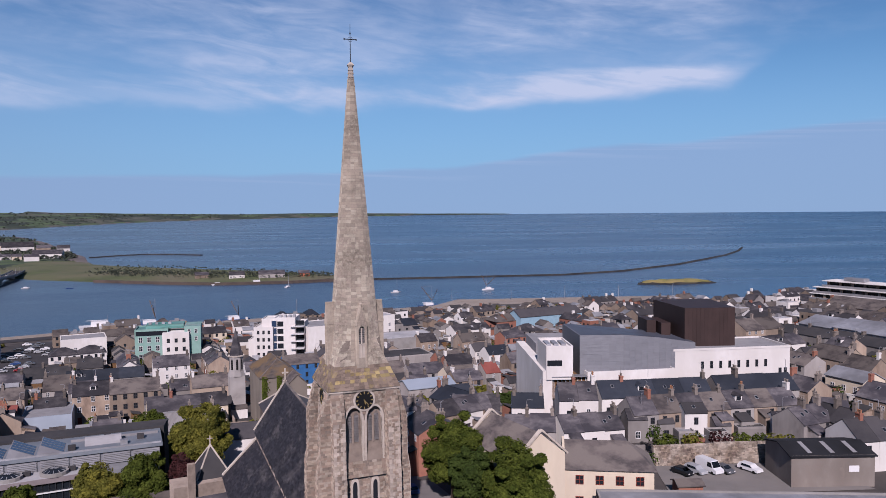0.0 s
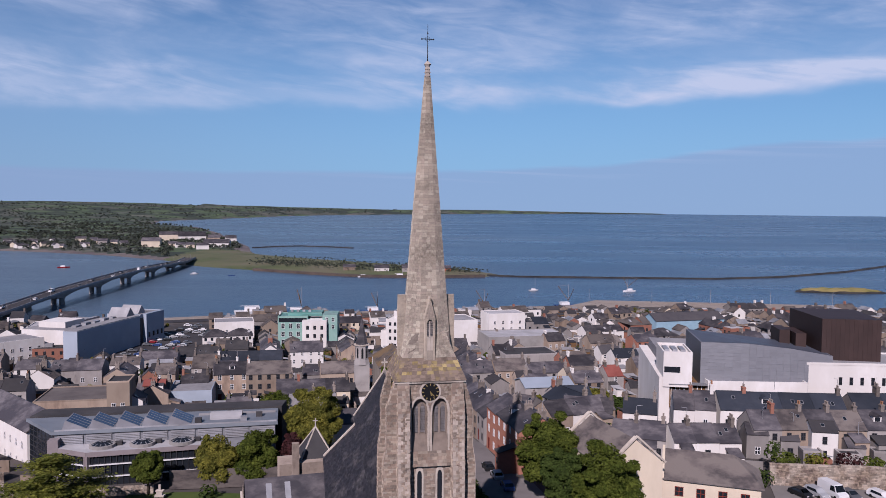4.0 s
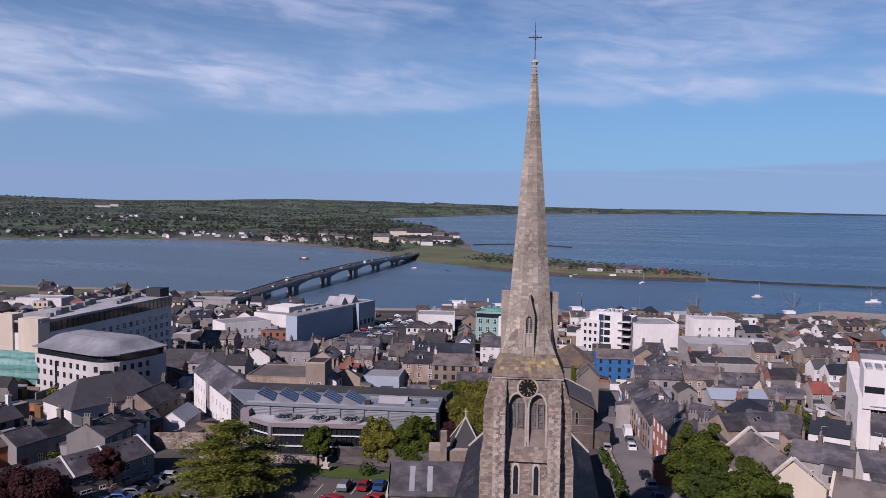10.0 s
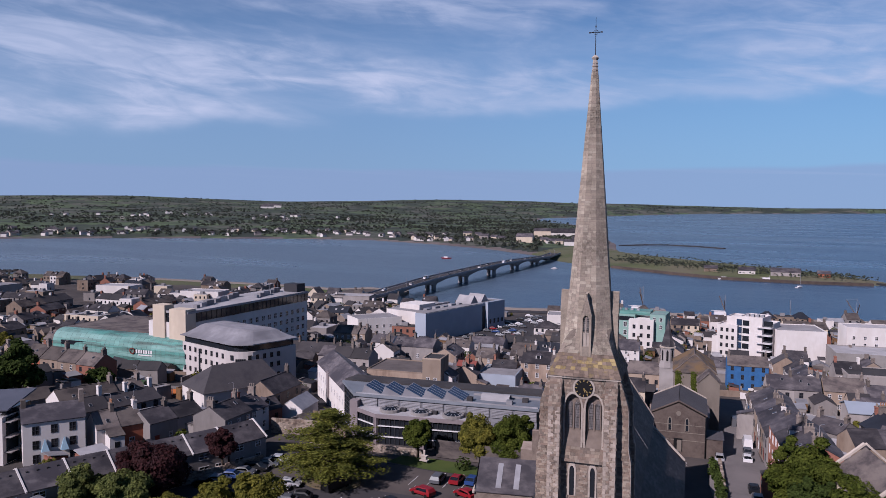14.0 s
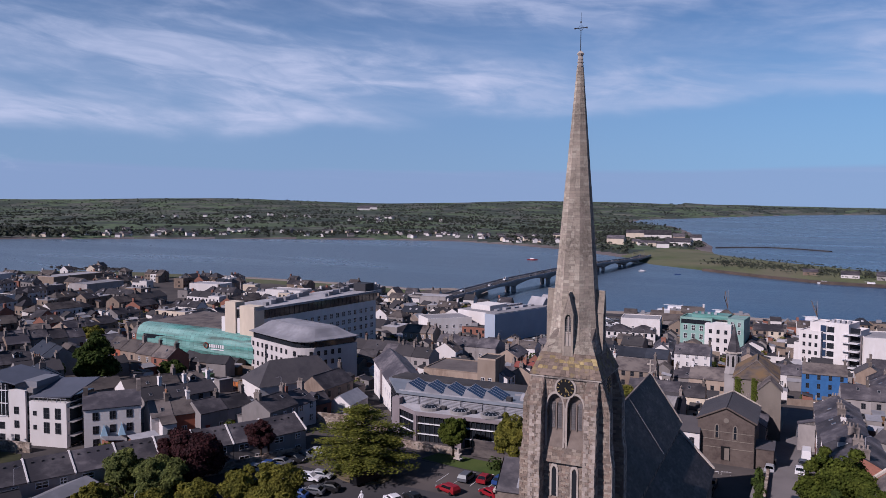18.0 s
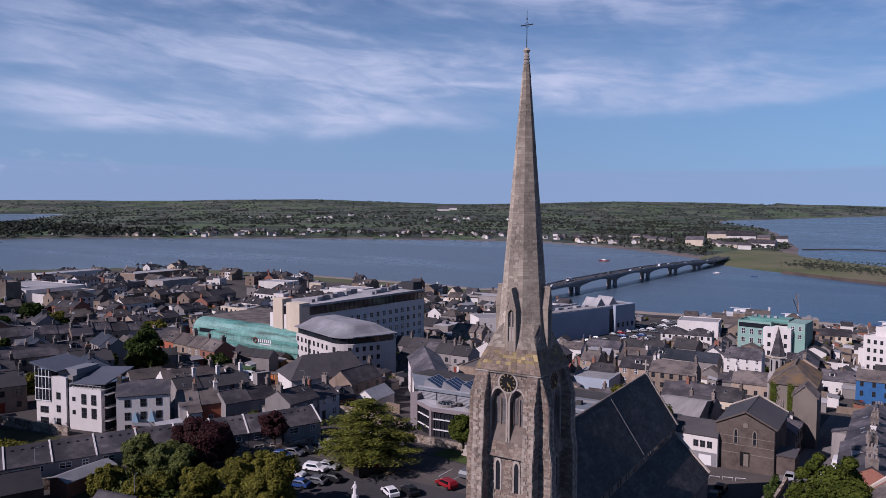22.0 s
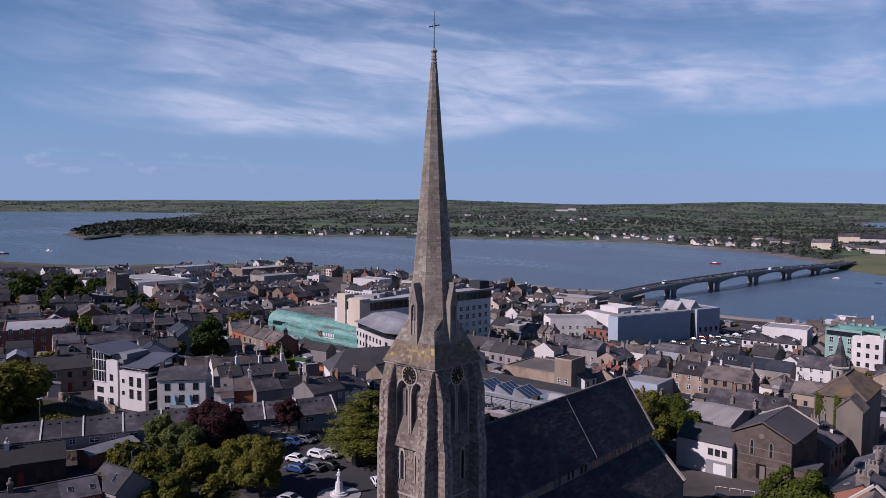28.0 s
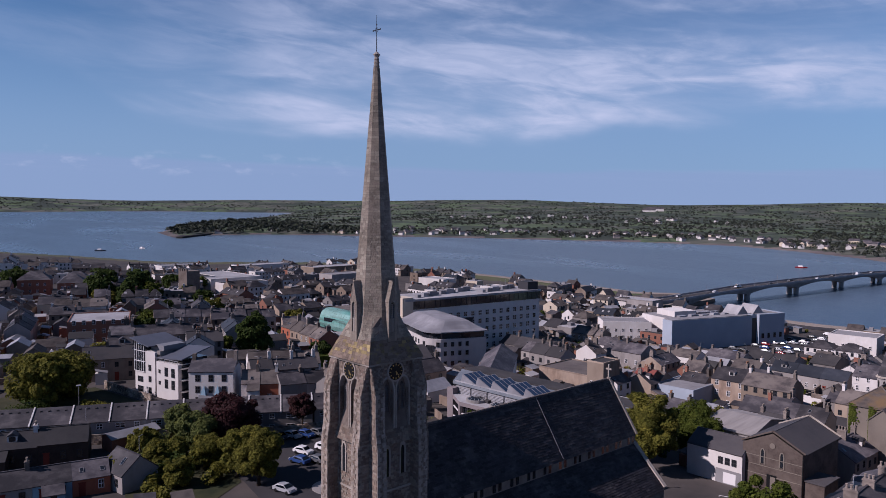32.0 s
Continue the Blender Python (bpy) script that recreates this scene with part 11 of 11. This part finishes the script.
me.add([(-5.2, 0, -3), (5.2, 0, -3), (5.2, 8, -3), (-5.2, 8, -3), (-5.2, 0, 8.2), (5.2, 0, 8.2), (5.2, 8, 8.2), (-5.2, 8, 8.2), (-5.2, 4, 10.3), (5.2, 4, 10.3)], [(0, 1, 5, 4), (2, 3, 7, 6), (1, 2, 6, 9, 5), (3, 0, 4, 8, 7)])
part("wall", me, M["white"], ph)
me = Mesh()
me.slab([(-5.4, -0.3, 8.05), (5.4, -0.3, 8.05), (5.4, 4, 10.45), (-5.4, 4, 10.45)], 0.18)
me.slab([(-5.4, 4, 10.45), (5.4, 4, 10.45), (5.4, 8.3, 8.05), (-5.4, 8.3, 8.05)], 0.18)
part("roof", me, M["slate"], ph)
windows(ph, "front", 10.4, 8, 0.6, 9.8, 3, (0.4, 3.0, 5.7), 1.15, 1.6, "frame_dark", base=pose(-5.2, 0, 0))
for x, h in ((5.0, 12.4), (-4.8, 11.6)):
    slab_box(ph, "chimney", "chimney", x - 0.4, 3.3, 9.0, x + 0.4, 4.7, h)
for x in (-1.6, 1.6):
    me = Mesh()
    me.add([(x - 0.7, -0.1, 2.6), (x + 0.7, -0.1, 2.6), (x, -0.1, 4.9), (x - 0.7, -1.4, 2.6), (x + 0.7, -1.4, 2.6)], [(0, 3, 2), (3, 4, 2), (4, 1, 2), (0, 1, 4, 3)])
    part("porch_canopy", me, M["lightblue"], ph, "pale blue pointed canopy")

# long low terrace with white party-wall copings
TER = [(-99.0, -41.3), (-96.8, -34.5), (-94.7, -27.9), (-92.8, -21.1), (-91.0, -14.3), (-89.2, -7.6), (-87.2, -0.9), (-85.0, 5.4), (-82.9, 11.6), (-80.7, 17.8), (-78.6, 24.0), (-76.8, 31.6)]
for i, ((xa, ya), (xb, yb)) in enumerate(zip(TER, TER[1:])):
    ln = math.hypot(xb - xa, yb - ya)
    ob = thing("terraced_house", (xa + xb) / 2, (ya + yb) / 2, 0, math.degrees(math.atan2(yb - ya, xb - xa)), "low grey rendered terraced house with a white party-wall coping", "house", "long low terrace")
    a, b = ln / 2, 4.4
    me = Mesh()
    me.add([(-a, -b, -3), (a, -b, -3), (a, b, -3), (-a, b, -3), (-a, -b, 4.3), (a, -b, 4.3), (a, b, 4.3), (-a, b, 4.3), (-a, 0, 6.5), (a, 0, 6.5)], [(0, 1, 5, 4), (2, 3, 7, 6), (1, 2, 6, 9, 5), (3, 0, 4, 8, 7)])
    part("wall", me, M["grey"], ob)
    me = Mesh()
    me.slab([(-a, -b - 0.25, 4.18), (a, -b - 0.25, 4.18), (a, 0, 6.62), (-a, 0, 6.62)], 0.15)
    me.slab([(-a, 0, 6.62), (a, 0, 6.62), (a, b + 0.25, 4.18), (-a, b + 0.25, 4.18)], 0.15)
    part("roof", me, M["slate"], ob)
    me = Mesh()
    me.slab([(a - 0.13, -b - 0.4, 4.3), (a + 0.13, -b - 0.4, 4.3), (a + 0.13, 0, 6.82), (a - 0.13, 0, 6.82)], 0.4)
    me.slab([(a - 0.13, 0, 6.82), (a + 0.13, 0, 6.82), (a + 0.13, b + 0.4, 4.3), (a - 0.13, b + 0.4, 4.3)], 0.4)
    part("coping", me, M["white"], ob, "white rendered party-wall coping")
    for u, ww in ((-a + 2.0, 1.9), (a - 1.8, 1.1)):
        part("window", window_mesh(ww, 1.1, "frame_white"), None, ob, "", pose(u, -b, 2.7))
        part("window", window_mesh(ww, 1.1, "frame_white"), None, ob, "", pose(u, -b, 0.4))
    for k in range(4):
        slab_box(ob, "roof_vent", "flat_dark", -a + 1.1 + 1.5 * k, -1.2, 5.85, -a + 1.4 + 1.5 * k, -0.8, 6.25)
stone_wall("yard_wall", [(-91.0, -30.0), (-84.0, -12.0), (-78.0, 4.0), (-72.5, 20.0), (-70.0, 27.0)], 1.9, 0.35, M["wallstone"], "dark stone yard wall behind the long terrace")
stone_wall("garden_wall_flats", [(-134.0, -10.0), (-124.0, -6.5), (-113.5, -2.5)], 1.8, 0.4, M["wallstone"], "stone garden wall below the white flats")
flat_patch("lawn_flats", [(-136, -12), (-114, -4), (-99, -12), (-103, -32), (-136, -34)], 0.06, M["rough_grass"], "rough garden grass below the flats")
lp = thing("street_lamp", -109.6, -18.5, 0, 0, "grey steel street lamp in a garden", "street lamp")
me = Mesh()
me.tube([(0, 0, 0), (0, 0, 6.8)], 0.09, 6, 0, 0.05)
part("post", me, M["metal"], lp)
slab_box(lp, "lamp_head", "frame_white", -0.2, -0.5, 6.8, 0.2, 0.5, 7.0)
hh = thing("hipped_hall", -113.2, 63.5, -2.4, 70, "white-walled hall with a large dark hipped slate roof", "hall")
slab_box(hh, "wall", "white", -10.5, -6.5, -3, 10.5, 6.5, 5.2)
me = Mesh()
me.add([(-11, -7, 5.1), (11, -7, 5.1), (11, 7, 5.1), (-11, 7, 5.1), (-5.5, 0, 10.2), (8.0, 0, 10.2)], [(0, 1, 5, 4), (1, 2, 5), (2, 3, 4, 5), (3, 0, 4), (0, 3, 2, 1)])
part("roof", me, M["slate_dark"], hh, "dark hipped slate roof")
windows(hh, "front", 21, 13, 1, 20, 5, (1.2,), 1.1, 1.8, "frame_dark", base=pose(-10.5, -6.5, 0))
cab = shed("green_cabin", -139.5, 49.0, -2.0, 80, 6.0, 3.0, 2.8, "leaf_green", "leaf_green", "green painted site cabin in a yard")
for k in range(2):
    slab_box(cab, "window", "frame_white", 1.0 + 2.6 * k, -0.05, 1.3, 1.7 + 2.6 * k, 0.02, 1.9)
shed("yard_hut", -130.0, 54.0, -2.2, 80, 4.0, 3.0, 3.0, "grey", "flat_grey", "small grey hut in a yard")
shed("yard_hut", -126.0, 58.0, -2.4, 70, 7.0, 3.0, 2.4, "timber", "timber", "low brown timber store in a yard")
flat_patch("paving_yard", [(-150, 40), (-124, 50), (-118, 76), (-150, 74)], 0.08, M["paving"], "pale paved yard before the shopping centre")
stone_wall("lane_wall", [(-84.5, 45.6), (-75.0, 49.4)], 3.2, 0.5, M["wallstone"], "buff rubble wall beside the library lane")
for k, (x, y, w, d, eh, rh, wl_, rf_) in enumerate(((64.0, 69.5, 4.2, 5.0, 5.0, 6.6, "grey", "slate"), (70.2, 69.0, 3.6, 5.0, 4.0, 5.6, "grey", "slate_dark"), (76.2, 67.8, 4.8, 5.5, 6.2, 7.6, "white", "slate_dark"), (82.0, 66.6, 3.4, 4.6, 3.4, 4.6, "grey", "slate"), (94.6, 64.6, 3.4, 4.6, 4.2, 5.4, "white", "slate"))):
    house(x, y, -8, w, d, eh, rh, wl_, rf_, "rear returns of the grey terrace", 0, True, 1)
for x, y, w, rf_ in ((87.4, 64.8, 6.0, "flat_dark"), (79.0, 63.2, 4.0, "flat_dark"), (72.6, 64.6, 3.6, "flat_grey")):
    shed("rear_shed", x - w / 2, y - 1.5, 0, -8, w, 3.0, 2.6, "grey", rf_, "low flat-roofed shed behind the terrace")

# sacristy and side chapels on the church's near side
sac = thing("sacristy", -22.3, 34.6, 0, 17, "sacristy with slate roofs, rooflights and a stone chimney", "building")
me = Mesh()
me.add([(-6.5, -5, -2), (9, -5, -2), (9, 5, -2), (-6.5, 5, -2), (-6.5, -5, 3.6), (9, -5, 3.6), (9, 5, 3.6), (-6.5, 5, 3.6), (-6.5, 0, 7.2), (9, 0, 7.2)], [(0, 1, 5, 4), (2, 3, 7, 6), (1, 2, 6, 9, 5), (3, 0, 4, 8, 7)])
part("wall", me, M["rubble"], sac)
me = Mesh()
me.slab([(-6.3, -5.3, 3.5), (9, -5.3, 3.5), (9, 0, 7.35), (-6.3, 0, 7.35)], 0.2)
me.slab([(-6.3, 0, 7.35), (9, 0, 7.35), (9, 5.3, 3.5), (-6.3, 5.3, 3.5)], 0.2)
part("roof", me, M["slate"], sac)
for x in (-3.2, -0.4):
    me = Mesh()
    me.slab([(x, -4.6, 4.08), (x + 0.85, -4.6, 4.08), (x + 0.85, -0.9, 6.77), (x, -0.9, 6.77)], 0.03)
    part("rooflight", me, M["metal"], sac, "pale metal rooflight strip")
slab_box(sac, "coping", "dressed", -6.8, -5.4, 3.2, -6.4, 5.4, 3.6)
slab_box(sac, "chimney", "rubble", 1.5, 6.5, 0, 2.6, 7.4, 10.2)
slab_box(sac, "stone_range", "rubble", -0.5, 7.4, -2, 10, 12, 6.6)
me = Mesh()
me.add([(3.2, 9, 6.6), (8.6, 9, 6.6), (8.6, 15, 6.6), (3.2, 15, 6.6), (5.9, 12, 11.2)], [(0, 1, 4), (1, 2, 4), (2, 3, 4), (3, 0, 4)])
part("pyramid_roof", me, M["slate_dark"], sac, "steep pyramid slate roof")
for hx, hy in ((3.2, 9), (8.6, 9), (8.6, 15), (3.2, 15)):
    me = Mesh()
    me.tube([(hx, hy, 6.65), (5.9, 12, 11.25)], 0.13, 5)
    part("hip", me, M["dressed"], sac, "pale lead hip")
me = Mesh()
me.tube([(5.9, 12, 11.1), (5.9, 12, 12.7)], 0.09, 5)
me.tube([(5.45, 12, 12.25), (6.35, 12, 12.25)], 0.08, 5)
part("cross", me, M["dressed"], sac, "small stone cross")

# long lower-left outbuildings
shed("garden_shed", -79.0, -16.0, 0, 108, 9.5, 4.2, 2.8, "brick", "metal", "brick garden shed with a pale metal roof", 0.6)
house(-60.8, -16.0, 20, 7.4, 6.4, 3.2, 5.8, "grey", "slate", "", 0)
row(-62.4, -27.5, 88, 17, 6.5, 3.0, 4.9, 3, "grey,lightblue,rose", "slate")
WALL_WORD["brownstone"] = "dark brown stone"
M["site_green"] = mat("green_painted_steel", (0.06, 0.13, 0.045), 0.6, (0.045, 0.095, 0.04), 0.8, (0.1, 0.14, 0.07), 0.3)
M["hoarding"] = mat("orange_plastic_hoarding", (0.62, 0.20, 0.05), 0.7, (0.5, 0.17, 0.06), 0.6)
# the shade on this row is put into the brick as a dark colour
M["sootbrick"] = mat("shade_darkened_brick", (0.06, 0.044, 0.038), 0.92, (0.04, 0.03, 0.028), 2.0, (0.085, 0.062, 0.05), 0.3)
WALL_WORD["sootbrick"] = "shade-darkened brown brick"
row(-82.5, -32.0, 79, 25, 7.0, 3.8, 5.9, 3, "sootbrick", "slate_dark")
row(17.7, 69.0, 282.7, 22, 9, 8.4, 10.8, 3, "brick", "slate")
row(10.9, 101.8, 280.9, 42, 9, 7.6, 10.0, 6, "tan,grey", "slate")
row(5.6, 130.0, 280.9, 12, 9, 6.6, 9.2, 2, "white,blue", "slate_brown")
row(-9.5, 108.0, 100, 12, 9, 6.0, 8.6, 2, "grey,tan", "slate")
house(-99.0, 63.0, 98, 12, 7.5, 6.0, 8.8, "tan", "slate", "", 1, True, 3)
house(-92.6, 51.6, 82, 7, 5.5, 3.6, 5.6, "brick", "slate", "", 0, True, 2)
for k in range(4):
    house(-189.0 + 7.3 * k, 62.0 + 0.7 * k, 6, 7.2, 8.0, 6.5 - 0.25 * k, 9.2 - 0.25 * k, ("rose", "tan", "tan", "brick")[k], "slate_brown", "stepped brick cottages", 1, True, 2)
skip_box = thing("shipping_container", -147.0, 61.2, ground_z(-147.0, 61.2), 24, "dark green steel container on a building site", "container")
slab_box(skip_box, "body", "site_green", -3.0, -1.2, 0.1, 3.0, 1.2, 2.6)
for k in range(13):
    slab_box(skip_box, "rib", "site_green", -2.9 + 0.46 * k, -1.26, 0.2, -2.72 + 0.46 * k, -1.203, 2.5)
for k in range(7):
    x, y = -136.4 + 2.3 * k, 60.3 + 0.75 * k
    fence = thing("site_barrier", x, y, ground_z(x, y), 18, "orange plastic barrier round building works", "barrier", "barriers of the building site")
    slab_box(fence, "panel", "hoarding", -1.05, -0.05, 0.25, 1.05, 0.05, 1.9)
    for u in (-0.9, 0.9):
        slab_box(fence, "foot", "flat_dark", u - 0.12, -0.4, 0, u + 0.12, 0.4, 0.14)
for x, y, paint in ((-139.0, 57.4, "car_carwhite"), (-133.4, 57.6, "car_carwhite")):
    car(x, y, 20, paint, "van", "parked by building works", None, "vans by the building works")
shed("low_building", -81.3, 125.4, -8.1, 12, 5.4, 4.2, 7.4, "brownstone", "redroof", "narrow stone building with a bright red roof", 1.1, 0, 1)
old_tower = thing("ruined_tower", -352, 62, -9, 20, "dark square ruined stone tower", "tower")
slab_box(old_tower, "shaft", "rubble", -4, -4, -3, 4, 4, 19)
for k in range(4):
    slab_box(old_tower, "battlement", "rubble", -4 + 2.2 * k, -4, 19, -2.8 + 2.2 * k, -3.2, 20.2)
tagged(part("far_town", FAR_TOWN, [M[k] for k in FAR_KEYS], None), "crowded far houses with slate roofs and pale walls", "houses", "", "stuff")

# ---- back yards: low walls, lean-tos, sheds and shrubs in the gaps between the houses ----
YX0, YY0, STEP = -345.0, -60.0, 0.5
taken = np.zeros((1500, 900), bool)


def mark(corners, grow=0.3):
    """Marks a convex quad of the plan as built over."""
    c = np.array(corners, float)
    lo, hi = c.min(0) - grow - 1, c.max(0) + grow + 1
    i0_, j0_ = max(0, int((lo[0] - YX0) / STEP)), max(0, int((lo[1] - YY0) / STEP))
    i1_, j1_ = min(1500, int((hi[0] - YX0) / STEP)), min(900, int((hi[1] - YY0) / STEP))
    if i1_ <= i0_ or j1_ <= j0_:
        return
    gx_, gy_ = np.meshgrid(YX0 + STEP * np.arange(i0_, i1_), YY0 + STEP * np.arange(j0_, j1_), indexing="ij")
    taken[i0_:i1_, j0_:j1_] |= inside_distance([tuple(p) for p in c.tolist()], gx_, gy_) > -grow


def plan_matrix(ob):
    m = ob.matrix_basis.copy()
    while ob.parent:
        ob = ob.parent
        m = ob.matrix_basis @ m
    return m


for ob in scene.objects:
    if ob.type != "MESH" or ob.get("kind") in ("structure", "stuff") or (ob.parent and ob.parent.get("kind") == "structure"):
        continue
    if max(ob.bound_box[6][0] - ob.bound_box[0][0], ob.bound_box[6][1] - ob.bound_box[0][1]) < 1.6:
        continue
    m = plan_matrix(ob)
    lo, hi = ob.bound_box[0], ob.bound_box[6]
    mark([(m @ Vector((u, v, 0))).xy[:] for u, v in ((lo[0], lo[1]), (hi[0], lo[1]), (hi[0], hi[1]), (lo[0], hi[1]))])
for pts, half in ((ST, 7.0), ([(-118, 60), (-104, 66), (-98, 92), (-104, 130)], 5.0), ([(-240, 308), (-150, 318), (-98, 338), (-40, 350), (10, 360), (84, 385)], 8.0)):
    for (xa, ya), (xb, yb) in zip(pts, pts[1:]):
        d = Vector((xb - xa, yb - ya)).normalized()
        nx, ny = -d.y * half, d.x * half
        mark([(xa - nx, ya - ny), (xb - nx, yb - ny), (xb + nx, yb + ny), (xa + nx, ya + ny)])
for x0, y0, x1, y1 in ((-30, -60, 46, 78), (-84, -5, -20, 50), (46, -60, 100, 54), (-150, 40, -116, 77), (-140, 220, -102, 322), (-138, -60, -96, 0), (-96, -60, -46, 2)):
    mark([(x0, y0), (x1, y0), (x1, y1), (x0, y1)])
YR = random.Random(29)
YARD_KEYS = ["grey", "tan", "white", "brick", "rubble", "slate", "slate_brown", "slate_dark", "flat_dark", "flat_grey", "flat_pale", "metal", "timber"]
yards, shrubs = Mesh(), {"leaf_green": Mesh(), "leaf_dark": Mesh(), "leaf_olive": Mesh()}
edge = inside_distance(SHORE, YX0 + STEP * np.arange(1500)[:, None] + np.zeros((1, 900)), YY0 + STEP * np.arange(900)[None, :] + np.zeros((1500, 1)))


def room(x, y, w, d, turn):
    """Whether a plot of the plan is free and on land."""
    c, s = math.cos(radians(turn)), math.sin(radians(turn))
    for fu in (-0.5, -0.25, 0, 0.25, 0.5):
        for fv in (-0.5, 0, 0.5):
            px, py = x + c * w * fu - s * d * fv, y + s * w * fu + c * d * fv
            i, j = int((px - YX0) / STEP), int((py - YY0) / STEP)
            if not (0 <= i < 1500 and 0 <= j < 900) or taken[i, j] or edge[i, j] < 22:
                return False
    mark([(x + c * w * u - s * d * v, y + s * w * u + c * d * v) for u, v in ((-0.5, -0.5), (0.5, -0.5), (0.5, 0.5), (-0.5, 0.5))], 0.1)
    return True


count = 0
for trial in range(26000):
    x, y = YR.uniform(-340, 300), YR.uniform(-55, 370)
    kind = YR.random()
    turn = (12 if x > -170 and y > 60 else 80) + YR.choice((0, 90)) + YR.gauss(0, 3)
    if kind < 0.30 and trial < 14000:
        w, d = YR.uniform(5, 9), YR.uniform(4.4, 6.2)
        if not room(x, y, w + 0.6, d + 0.6, turn):
            continue
        at = pose(x, y, ground_z(x, y), 0, 0, turn)
        h, r_ = YR.uniform(2.8, 4.6), YR.uniform(1.2, 2.2)
        wk, rk = YARD_KEYS.index(YR.choice(("grey", "tan", "grey", "white", "rubble", "brick"))), YARD_KEYS.index(YR.choice(("slate", "slate_brown", "slate_dark", "metal", "flat_dark")))
        yards.add([(-w / 2, -d / 2, -3), (w / 2, -d / 2, -3), (w / 2, d / 2, -3), (-w / 2, d / 2, -3), (-w / 2, -d / 2, h), (w / 2, -d / 2, h), (w / 2, d / 2, h), (-w / 2, d / 2, h), (-w / 2, 0, h + r_ - 0.1), (w / 2, 0, h + r_ - 0.1)],
                  [(0, 1, 5, 4), (2, 3, 7, 6), (1, 2, 6, 9, 5), (3, 0, 4, 8, 7)], wk, at)
        for s in (-1, 1):
            q = [(-w / 2 - 0.1, s * (d / 2 + 0.2), h - 0.08), (w / 2 + 0.1, s * (d / 2 + 0.2), h - 0.08), (w / 2 + 0.1, 0, h + r_), (-w / 2 - 0.1, 0, h + r_)]
            yards.slab(q if s < 0 else q[::-1], 0.14, rk, at)
    elif kind < 0.62:
        w, d, h = YR.uniform(2.4, 5.0), YR.uniform(2.0, 3.4), YR.uniform(2.2, 3.3)
        if not room(x, y, w, d, turn):
            continue
        at = pose(x, y, ground_z(x, y), 0, 0, turn)
        yards.box(-w / 2, -d / 2, -2, w / 2, d / 2, h, YARD_KEYS.index(YR.choice(("grey", "tan", "white", "grey", "timber", "brick"))), at)
        yards.slab([(-w / 2 - 0.15, -d / 2 - 0.15, h + 0.06), (w / 2 + 0.15, -d / 2 - 0.15, h + 0.06), (w / 2 + 0.15, d / 2 + 0.15, h + 0.7), (-w / 2 - 0.15, d / 2 + 0.15, h + 0.7)], 0.12, YARD_KEYS.index(YR.choice(("slate", "flat_dark", "flat_grey", "flat_pale", "metal", "slate_brown"))), at)
    elif kind < 0.86:
        w = YR.uniform(4, 10)
        if not room(x, y, w, 0.4, turn):
            continue
        yards.box(-w / 2, -0.17, -2, w / 2, 0.17, YR.uniform(1.6, 2.4), YARD_KEYS.index(YR.choice(("rubble", "tan", "grey", "white"))), pose(x, y, ground_z(x, y), 0, 0, turn))
    else:
        r_ = YR.uniform(0.9, 2.2)
        if not room(x, y, r_ * 1.6, r_ * 1.6, 0):
            continue
        leaves(shrubs[YR.choice(("leaf_green", "leaf_dark", "leaf_olive"))], (x, y, ground_z(x, y) + r_ * 0.8), r_, int(70 + 60 * r_), 0.3, 1.1)
    count += 1
tagged(part("back_yards", yards, [M[k] for k in YARD_KEYS], None), "low back-yard walls, lean-tos and sheds between the houses", "outbuildings", "", "stuff")
for key, me in shrubs.items():
    tagged(part("yard_shrubs", me, M[key], None), {"leaf_green": "green", "leaf_dark": "dark green", "leaf_olive": "olive-green"}[key] + " shrubs growing in the back yards", "shrubs", "", "stuff")

# single stones of the tower and the spire
for stones, word, key in ((TOWER_STONES, "tower_stone", "rubble_block"), (SPIRE_STONES, "spire_stone", "spire_block")):
    for stone in stones:
        part(word, stone, M[key], church)
